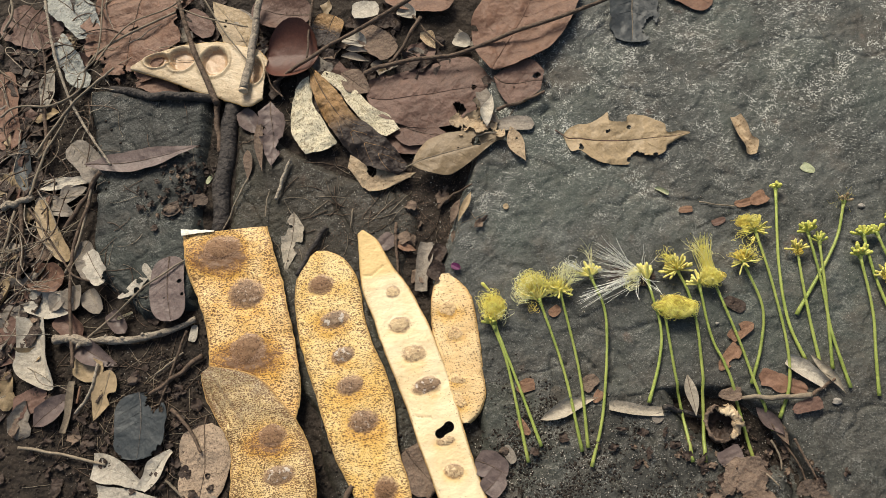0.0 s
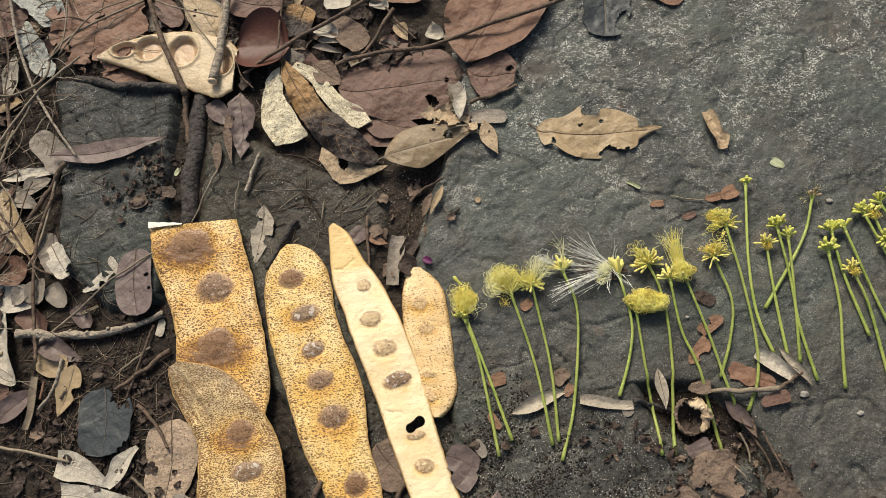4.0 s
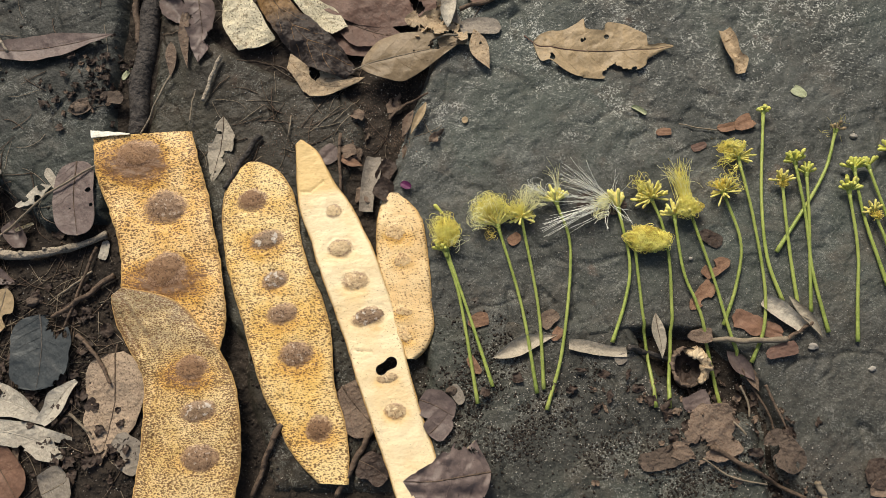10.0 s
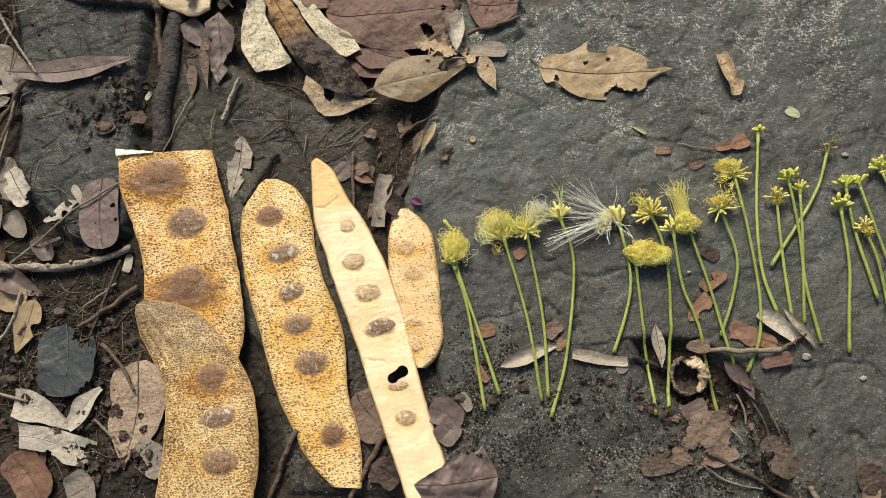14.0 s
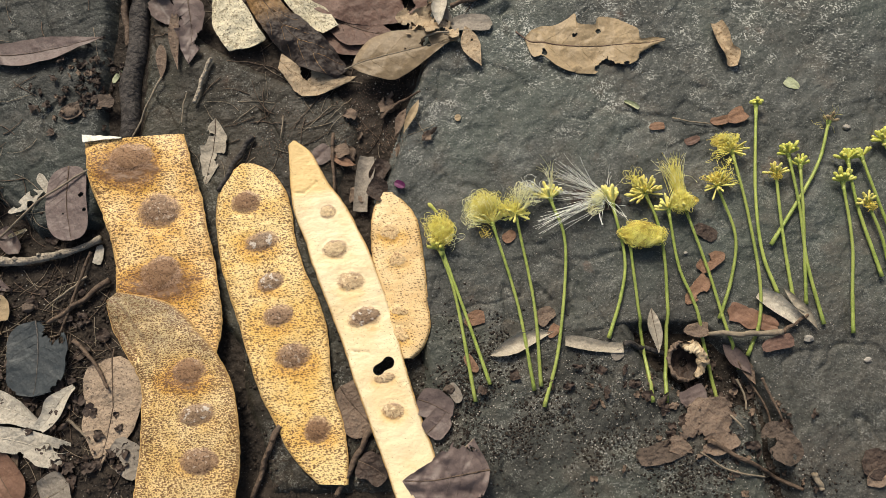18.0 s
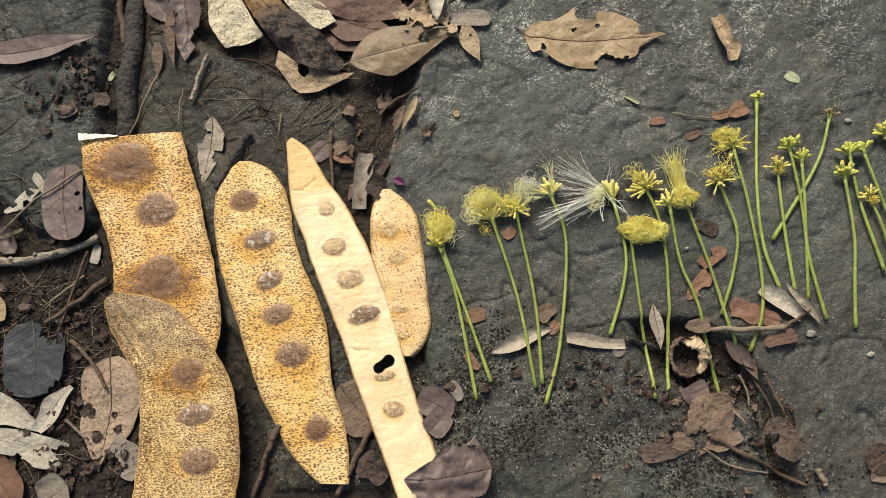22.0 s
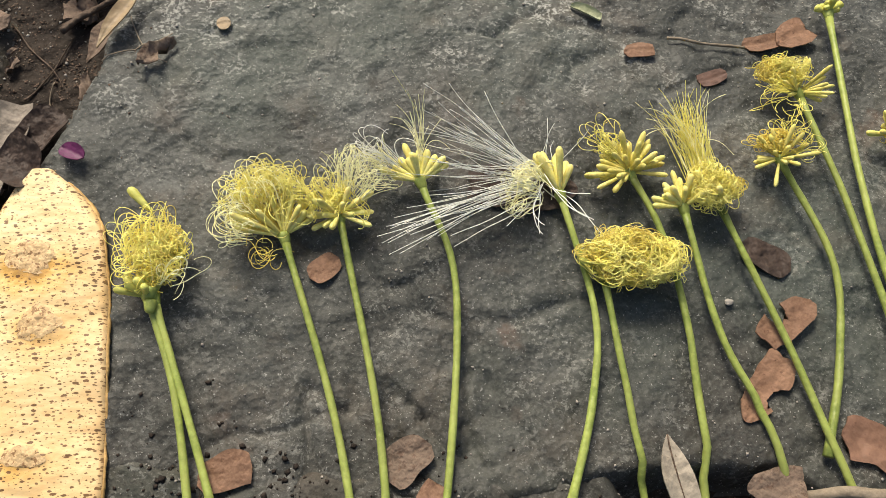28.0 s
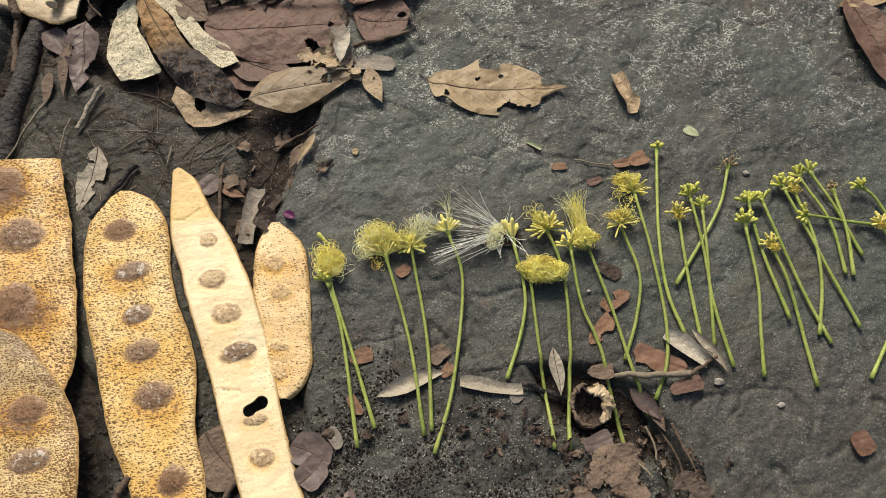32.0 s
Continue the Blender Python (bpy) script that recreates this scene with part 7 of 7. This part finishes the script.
for points, r0, r1, mat, lift in [
        ([(-265.3, 204.8), (-252.7, 168.1), (-238.6, 137.0), (-218.7, 108.8), (-202.5, 88.9)], 1.0, 0.6, BARK_PALE, 7),
        ([(-278.5, 126.4), (-269.2, 132.7), (-248.1, 131.5), (-232.2, 140.1), (-228.1, 158.4), (-209.5, 173.9), (-179.9, 188.6)], 0.6, 0.7, STRAW, 8),
        ([(-252.8, 100.6), (-239.9, 124.4), (-219.4, 146.5), (-213.5, 153.5)], 0.8, 0.6, STRAW, 7.5),
        ([(-235.2, 133.1), (-241.9, 115.6), (-250.8, 98.7)], 0.6, 0.5, STRAW, 6.5),
        ([(-246.1, 110.6), (-250.6, 88.4), (-251.8, 76.6)], 0.8, 0.7, STRAW, 6),
        ([(-230.5, 151.1), (-223.7, 163.7), (-225.8, 200.9)], 0.5, 0.5, STRAW, 9),
        ([(-224.0, 154.3), (-208.5, 179.6), (-183.7, 190.9), (-173.8, 195.9)], 0.45, 0.4, STRAW, 9.5),
        ([(-163.5, 196.8), (-147.2, 170.3), (-132.1, 150.4)], 0.5, 0.4, STRAW, 11),
        ([(-180.2, 190.6), (-158.4, 180.8), (-134.0, 172.8)], 0.5, 0.4, STRAW, 10),
        ([(-219.1, 89.9), (-217.6, 69.8), (-222.1, 47.4), (-218.5, 7.4), (-212.6, -18.8)], 1.0, 0.9, BARK_BROWN, 4.5),
        ([(-210.5, 87.7), (-221.4, 73.3), (-230.2, 57.4)], 1.4, 1.2, BARK_BROWN, 3),
        ([(-216.4, 83.0), (-220.4, 47.4), (-224.9, 31.9)], 0.7, 0.6, STRAW, 4.5),
        ([(-267.4, 70.8), (-257.9, 73.6), (-250.1, 76.5)], 2.2, 1.6, BARK_PALE, 4),
        ([(-258.2, 75.3), (-253.1, 52.1), (-250.1, 29.8)], 1.3, 1.0, BARK_BROWN, 4),
        ([(-260.3, 68.8), (-261.4, 49.3), (-263.8, 36.6)], 0.8, 0.6, STRAW, 5),
        ([(-252.2, 70.0), (-229.1, 41.4), (-219.2, 30.1), (-201.1, 24.8)], 0.6, 0.5, BARK_BROWN, 5),
        ([(-255.6, 134.6), (-249.6, 110.8), (-251.8, 98.8)], 1.2, 1.0, BARK_BROWN, 4),
        ([(-284.3, 155.5), (-268.4, 146.7), (-257.2, 153.3)], 0.5, 0.4, BARK_BROWN, 5),
        ([(-269.1, 189.1), (-257.5, 160.8), (-254.9, 130.9)], 0.5, 0.4, BARK_BROWN, 7),
        ([(-288.4, 184.9), (-285.2, 196.6), (-288.3, 209.0)], 0.7, 0.7, STRAW, 7),
        ([(-34.5, 171.1), (-46.8, 148.7), (-51.5, 143.7)], 1.1, 0.9, BARK_BROWN, 7),
        ([(-39.2, 173.4), (-29.7, 159.8), (-21.9, 151.9)], 0.7, 0.5, BARK_BROWN, 6),
        ([(-96.6, 188.3), (-97.7, 165.8), (-97.8, 149.4)], 0.8, 0.6, BARK_BROWN, 9),
        ([(-110.9, 127.3), (-117.9, 134.9), (-122.0, 146.0)], 0.5, 0.4, BARK_BROWN, 7),
        ([(-144.8, -13.5), (-158.2, -24.3), (-170.4, -32.3)], 1.4, 0.9, BARK_BROWN, 1.2),
        ([(-155.1, -0.5), (-159.1, -17.4), (-164.8, -37.0)], 0.8, 0.6, BARK_BROWN, 1.6),
        ([(-157.8, -39.9), (-148.2, -48.8), (-139.9, -60.6)], 1.0, 0.7, BARK_BROWN, 3.2),
        ([(-155.3, -11.8), (-162.0, -17.3), (-169.6, -22.7)], 0.6, 0.5, STRAW, 1.4),
        ([(-200.0, -16.3), (-201.7, -30.3), (-208.3, -41.2)], 0.9, 0.7, BARK_PALE, 3),
        ([(-208.2, -27.4), (-209.1, -36.2)], 0.7, 0.6, CHIP, 2),
        ([(-157.5, -73.3), (-151.9, -77.8), (-145.7, -83.3)], 0.7, 0.5, STRAW, 1.5),
        ([(-65.6, -75.8), (-70.8, -88.5), (-76.2, -104.7)], 1.3, 1.1, BARK_BROWN, 1),
        ([(-27.3, -77.4), (-32.8, -87.8), (-41.4, -104.0)], 1.4, 1.1, BARK_BROWN, 1),
        ([(-47.2, 51.9), (-47.0, 38.7), (-45.6, 24.6)], 0.8, 0.7, BARK_BROWN, 1.5),
        ([(-25.9, 58.5), (-18.3, 65.8), (-7.3, 68.5)], 0.8, 0.5, BARK_BROWN, 2.5),
        ([(-26.0, 60.2), (-20.9, 64.9), (-17.0, 67.7)], 0.6, 0.5, BARK_BROWN, 2),
        ([(-83.6, 51.3), (-90.6, 38.8), (-97.4, 25.2)], 1.5, 1.1, BARK_BLACK, 1),
        ([(-70.4, 60.5), (-70.6, 55.4), (-71.4, 50.4)], 0.4, 0.3, STRAW, 1),
        ([(-116.9, 57.9), (-116.7, 67.1), (-115.6, 72.8)], 0.4, 0.3, STRAW, 2),
        ([(75.6, -43.7), (84.9, -45.4), (94.5, -47.9)], 1.3, 1.0, BARK_BLACK, 2),
        ([(110.4, -40.0), (124.7, -40.8), (138.6, -39.9)], 1.0, 1.3, STRAW, 2.5),
        ([(138.6, -39.9), (145.9, -35.6), (150.9, -32.0)], 0.8, 0.6, BARK_BROWN, 1.5),
        ([(105.8, -81.9), (118.7, -88.9), (131.5, -95.2), (140.9, -100.6)], 1.0, 0.8, BARK_BROWN, 1.5),
        ([(102.8, -86.4), (113.9, -93.4), (128.1, -96.1)], 0.4, 0.4, STRAW, 1),
        ([(125.6, -57.9), (130.6, -67.0), (133.5, -77.0)], 0.5, 0.4, BARK_BROWN, 3),
        ([(121.1, -58.0), (124.0, -64.8), (124.2, -70.4)], 0.5, 0.4, STRAW, 3),
        ([(129.1, -57.9), (132.3, -65.8), (136.6, -75.8)], 0.6, 0.4, BARK_BROWN, 3.4),
        ([(109.0, -60.5), (105.6, -66.2), (103.1, -70.1)], 0.5, 0.4, BARK_BROWN, 4),
        ([(7.6, -88.1), (11.3, -84.7), (14.5, -81.3)], 0.6, 0.5, STRAW, 1),
        ([(113.0, -68.4), (115.9, -72.8), (119.6, -77.2)], 0.4, 0.4, STRAW, 3),
        ([(102.2, 53.9), (109.6, 51.7), (118.2, 50.3)], 0.35, 0.3, STRAW, 0.6),
        ([(145.3, -94.3), (146.7, -97.5), (148.2, -100.4)], 1.2, 1.0, STRAW, 1)]:
    thick_one = max(r0, r1) > 0.75
    twig(points, r0, r1, mat, "thin dry twig lying in leaf litter" if thick_one else "thin dry straw fibre lying on litter", lift, "twig" if thick_one else "straw", sides=7)

# dry round husk, open above, its wall crumbled pale on one side
cx, cy = (101.0, -51.0)
root = thing("curled_husk", cx, cy, float(rest(np.array([cx]), np.array([cy]))[0]) + 1.0, "dry round husk, dark and hollow with a crumbled cream rim", "husk")
t, a = np.meshgrid(np.linspace(0.25, 1.75, 18), np.linspace(0, 2 * np.pi, 60), indexing="ij")
reach = 7.6 * np.sin(t) * (1 + 0.07 * np.sin(3 * a + 1) + 0.05 * vnoise(a * 3, t * 4, 5))
bowl = np.stack([reach * np.cos(a), reach * np.sin(a) * 1.08, 4.5 - 5.2 * np.cos(t) + 1.3 * np.sin(a + 0.6) * smooth(0.9, 1.7, t) + 0.5 * vnoise(a * 5, t * 6, 8)], -1)
part("husk_wall", build("husk_wall", *solid(bowl.reshape(-1, 3), grid_faces(18, 60), 0.9)[:2], LEAF_DARK), root, "dark brown hollow wall")
for q, (start_, span, inner, z0, size_, mat) in enumerate([(-1.1, 2.9, 6.4, 5.6, 3.3, LEAF_PALE2), (0.5, 1.1, 5.2, 7.4, 2.2, SHELL), (1.7, 1.6, 7.2, 6.0, 1.4, LEAF_SPECK), (3.1, 2.0, 7.2, 5.0, 1.0, LEAF_SPECK)]):
    t = np.linspace(0, 1, 56)
    a = start_ + t * span
    ring = np.stack([np.cos(a) * inner, np.sin(a) * inner * 1.06, z0 + 0.7 * np.sin(a * 3 + q)], -1)
    v, f = tube(ring, size_ * np.sin(np.pi * (0.08 + 0.84 * t)) * (0.85 + 0.3 * vnoise(t * 11, t * 0 + inner, 3)), 12)
    v = v + np.stack([0.38 * size_ * vnoise(v[:, 0] / 2.1, v[:, 1] / 2.1 + 9 * c + v[:, 2] / 2, 4) + 0.35 * vnoise(v[:, 0] / 0.8, v[:, 1] / 0.8 + 9 * c, 7) for c in range(3)], -1)
    part("husk_crumb", build("husk_crumb", v, f, mat), root, "crumbled cream rim" if q < 2 else "")


def pebble(place, size, label):
    bm = bmesh.new()
    bmesh.ops.create_icosphere(bm, subdivisions=3, radius=1.0)
    v = np.array([q.co[:] for q in bm.verts])
    f = np.array([[q.index for q in face.verts] for face in bm.faces])
    bm.free()
    v = v * (1 + 0.22 * vnoise(v[:, 0] * 1.7 + place[0], v[:, 1] * 1.7 + v[:, 2], 5))[:, None] * np.array([1.15, 0.9, 0.65]) * size
    z = float(rest(np.array([place[0]]), np.array([place[1]]))[0])
    ob = new("pebble", build("pebble", v, f, STONE_BIT if size < 2.1 else LEAF_MUD))
    ob.location = (place[0] * MM, place[1] * MM, (z + 0.3 * size) * MM)
    return tagged(ob, label, "pebble")


for place, size in [((149.4, -42.4), 1.7), ((171.7, -51.1), 1.2), ((174.9, 47.3), 1.4), ((-168.6, 63.3), 3.2), ((-155.5, 72.9), 2.4), ((103.3, -6.5), 0.7), ((4.4, -61.9), 2.2), ((-181.1, -25.2), 2.6)]:
    pebble(place, size, "small pale pebble resting on slate" if size < 2.1 else "brown crumbly lump resting on soil")


# ---- loose stuff: crumbs, grit, fibres and small litter ----
def lumps(places, sizes, gen, squash=0.5):
    ico = np.array([(0, 0, 1), (0.9, 0, 0.2), (0.2, 0.9, 0.1), (-0.85, 0.3, 0.15), (-0.3, -0.9, 0.2), (0.5, -0.7, -0.3), (0, 0, -0.8)])
    tri = np.array([(0, 1, 2), (0, 2, 3), (0, 3, 4), (0, 4, 5), (0, 5, 1), (6, 2, 1), (6, 3, 2), (6, 4, 3), (6, 5, 4), (6, 1, 5)])
    n = len(places)
    a = gen.uniform(0, 6.28, n)
    shape = ico[None] * sizes[:, None, None] * gen.uniform(0.6, 1.35, (n, 7, 1)) * np.array([1, 1, squash])
    c, s = np.cos(a)[:, None], np.sin(a)[:, None]
    v = np.stack([shape[..., 0] * c - shape[..., 1] * s, shape[..., 0] * s + shape[..., 1] * c, shape[..., 2]], -1) + places[:, None]
    return v.reshape(-1, 3), (tri[None] + (np.arange(n) * 7)[:, None, None]).reshape(-1, 3)


def scatter(name, label, centre_spots, count, size, mat, gen_seed, bias_low=True, hollows=True):
    gen = np.random.default_rng(gen_seed)
    pick = gen.integers(0, len(centre_spots), count * 3)
    spots = np.array([c[:2] for c in centre_spots])[pick]
    reach = np.array([c[2:] for c in centre_spots])[pick]
    xy = spots + gen.normal(size=(count * 3, 2)) * reach
    if bias_low:
        low = fbm(xy[:, 0], xy[:, 1], 12, 3, gen_seed)
        xy = xy[np.argsort(low + gen.normal(size=len(low)) * 0.35)[:count]]
    xy = xy[:count]
    z = top_height(xy[:, 0], xy[:, 1])
    if bias_low and hollows:
        held = (z < -1.6) | (gen.random(len(z)) < 0.06)
        xy, z = xy[held], z[held]
    s = size[0] + (size[1] - size[0]) * gen.random(len(xy)) ** 3
    v, f = lumps(np.c_[xy, z + s * 0.25], s, gen)
    ob = new(name, build(name, v, f, mat, flat=True))
    return tagged(ob, label, name.replace("_", " "), kind="stuff")


LEFT = [(-225, 130, 25, 25), (-110, 145, 50, 14), (-190, -40, 25, 26), (-160, -60, 22, 25), (-245, 30, 12, 40), (-150, -90, 40, 20), (-40, -75, 25, 20)]
CRACK = [(35, -62, 22, 14), (75, -60, 25, 8), (105, -65, 18, 10), (125, -90, 14, 18), (60, -85, 30, 14), (10, -75, 14, 14), (100, -90, 25, 12)]
ROCKY = [(120, 0, 70, 60), (60, 60, 50, 40), (160, -40, 50, 40), (150, 80, 60, 40), (60, -40, 40, 40)]
scatter("soil_crumbs", "dark crumbs of damp soil", LEFT + [(-190, -50, 24, 22), (-160, -45, 16, 24)], 15000, (0.2, 1.1), CRUMB, 3)
scatter("soil_crumbs", "dark crumbs of soil in rock crevices", CRACK, 1800, (0.2, 1.1), CRUMB, 4)
scatter("soil_crumbs", "fine dark soil sprinkled over slate", [(35, -78, 22, 10), (70, -85, 28, 9), (15, -68, 10, 12), (115, -95, 20, 8), (20, -50, 18, 12), (55, -62, 30, 10)], 8500, (0.1, 0.7), CRUMB, 9, True, False)
scatter("grit", "pale sandy grit on soil", LEFT + CRACK + [(-90, 70, 30, 18), (-40, 60, 18, 14)], 6500, (0.1, 0.5), STONE_BIT, 5, False)
scatter("grit", "pale grit specks on slate", ROCKY + [(40, -75, 30, 14), (90, -85, 30, 12)], 2600, (0.1, 0.4), STONE_BIT, 6, False)
scatter("grit", "brown sandy soil grains", [(-30, 42, 16, 14), (-15, 60, 14, 16), (-55, 55, 20, 12)], 3600, (0.12, 0.4), SAND, 8)

gen = np.random.default_rng(12)
fibre_spots = np.array([(-190, -40, 26, 32), (-150, -70, 22, 25), (-205, 40, 22, 40), (-60, 60, 25, 15), (-170, -50, 22, 24), (-185, -45, 20, 24), (-100, 130, 60, 14)])
pick = gen.integers(0, len(fibre_spots), 420)
xy = fibre_spots[pick, :2] + gen.normal(size=(420, 2)) * fibre_spots[pick, 2:]
ang = gen.uniform(0, 6.28, 420)
paths = wander(np.c_[xy, top_height(xy[:, 0], xy[:, 1]) + 0.6], np.c_[np.cos(ang), np.sin(ang), 0 * ang], 18, 0.08, 9, gen=gen, floor=-1e9)
paths[..., 2] = top_height(paths[..., 0], paths[..., 1]) + 0.5
for q, (mat, tone) in enumerate([(BARK_BROWN, "dark"), (STRAW, "pale")]):
    tagged(new("fibres", build("fibres", *strands(paths[q::2], 0.22 if q == 0 else 0.15), mat)), tone + " rootlets and fibres strewn over soil", "fibres", kind="stuff")


tangle_spots = np.array([(-275, 110, 14, 40), (-255, 60, 12, 40), (-262, 10, 12, 35), (-230, 180, 30, 14)])
pick = gen.integers(0, len(tangle_spots), 170)
xy = tangle_spots[pick, :2] + gen.normal(size=(170, 2)) * tangle_spots[pick, 2:]
ang = gen.uniform(0, 6.28, 170)
paths = wander(np.c_[xy, 0 * ang], np.c_[np.cos(ang), np.sin(ang), 0 * ang], 42, 0.13, 14, gen=gen, floor=-1e9)
paths[..., 2] = top_height(paths[..., 0], paths[..., 1]) + gen.uniform(1.5, 7, (170, 1)) + 1.5 * np.sin(np.linspace(0, 3.1, 15))[None]
for q, mat in enumerate((BARK_BROWN, STRAW, BARK_PALE)):
    tagged(new("fibres", build("fibres", *strands(paths[q::3], (0.42, 0.26, 0.36)[q]), mat)), ("brown", "straw-coloured", "grey")[q] + " dry stems tangled over leaf litter", "fibres", kind="stuff")


def litter(label, spots, count, mat, gen_seed, size):
    """Small torn leaf pieces, too many to count, lying about in the soil."""
    gen = np.random.default_rng(gen_seed)
    spots = np.array(spots, float)
    pick = gen.integers(0, len(spots), count)
    xy = spots[pick, :2] + gen.normal(size=(count, 2)) * spots[pick, 2:]
    verts, faces, n = [], [], 0
    for x0, y0 in xy:
        ln, wd, a = gen.uniform(*size), gen.uniform(0.3, 0.8), gen.uniform(0, 6.28)
        u, v = np.meshgrid(np.linspace(0, 1, 7), np.linspace(-1, 1, 5), indexing="ij")
        half = profile("ovate" if gen.random() < 0.5 else "scrap", u) * ln * wd / 2 * (1 + 0.32 * gen.normal(size=u.shape) * (np.abs(v) > 0.4))
        s, lo = half * v, (u - 0.5) * ln
        z = gen.uniform(-0.2, 0.7) * s**2 / ln * 2 + 0.06 * ln * np.sin(u * 5 + v * 3 + ln) + gen.uniform(-0.2, 0.2) * lo + gen.uniform(-0.25, 0.25) * s + 0.45 * gen.normal(size=u.shape)
        x, y = x0 + lo * math.cos(a) - s * math.sin(a), y0 + lo * math.sin(a) + s * math.cos(a)
        z = z + rest(np.array([x0]), np.array([y0]))[0] + gen.uniform(0.3, 2.2)
        v2, f2, src = solid(np.stack([x, y, z], -1).reshape(-1, 3), grid_faces(7, 5), 0.25)
        verts.append(v2)
        faces.append(f2 + n)
        n += len(v2)
    uv = np.zeros((n, 2))
    ob = new("leaf_litter", build("leaf_litter", np.concatenate(verts), np.concatenate(faces), mat, uv))
    return tagged(ob, label, "leaf litter", kind="stuff")


LITTER = [(-258, 10, 10, 40), (-264, 60, 9, 30), (-274, 130, 12, 25), (-210, 186, 40, 9), (-130, 165, 50, 9), (-60, 140, 32, 12)]
litter("brown torn leaf pieces strewn on soil", LITTER, 60, LEAF_BROWN, 31, (6, 18))
litter("dark rotting leaf pieces strewn on soil", LITTER, 230, LEAF_DARK, 32, (6, 20))
litter("dark leaf crumbs strewn on black soil", [(-200, -55, 22, 22), (-165, -50, 16, 22), (-140, -85, 22, 12)], 260, LEAF_DARK, 38, (1.5, 7))
litter("grey torn leaf pieces strewn on soil", LITTER, 50, LEAF_GREY, 33, (6, 20))
litter("tan torn leaf pieces strewn on soil", LITTER, 36, LEAF_TAN, 37, (8, 20))
litter("tan leaf crumbs strewn on soil", LITTER + [(-150, -40, 30, 30), (-30, 45, 20, 12)], 70, LEAF_SPECK, 34, (3, 11))
litter("dark leaf crumbs in rock crevices", [(75, -62, 25, 5), (105, -68, 14, 7), (125, -88, 12, 14)], 60, LEAF_DARK, 35, (2, 6))
litter("brown leaf crumbs in rock crevices", [(75, -62, 25, 5), (105, -68, 14, 7), (125, -88, 12, 14), (90, -95, 30, 8)], 40, LEAF_SPECK, 36, (1.5, 5))
litter("muddy leaf crumbs heaped by the stick", [(*(-164.0, 78.7), 8, 9), (*(-167.8, 67.2), 10, 7), (*(-155.0, 89.5), 4, 10)], 75, LEAF_DARK, 41, (1.5, 4.5))
litter("brown leaf crumbs heaped by the stick", [(*(-164.0, 78.7), 8, 9), (*(-167.8, 67.2), 10, 7)], 18, LEAF_SPECK, 42, (1.5, 4))
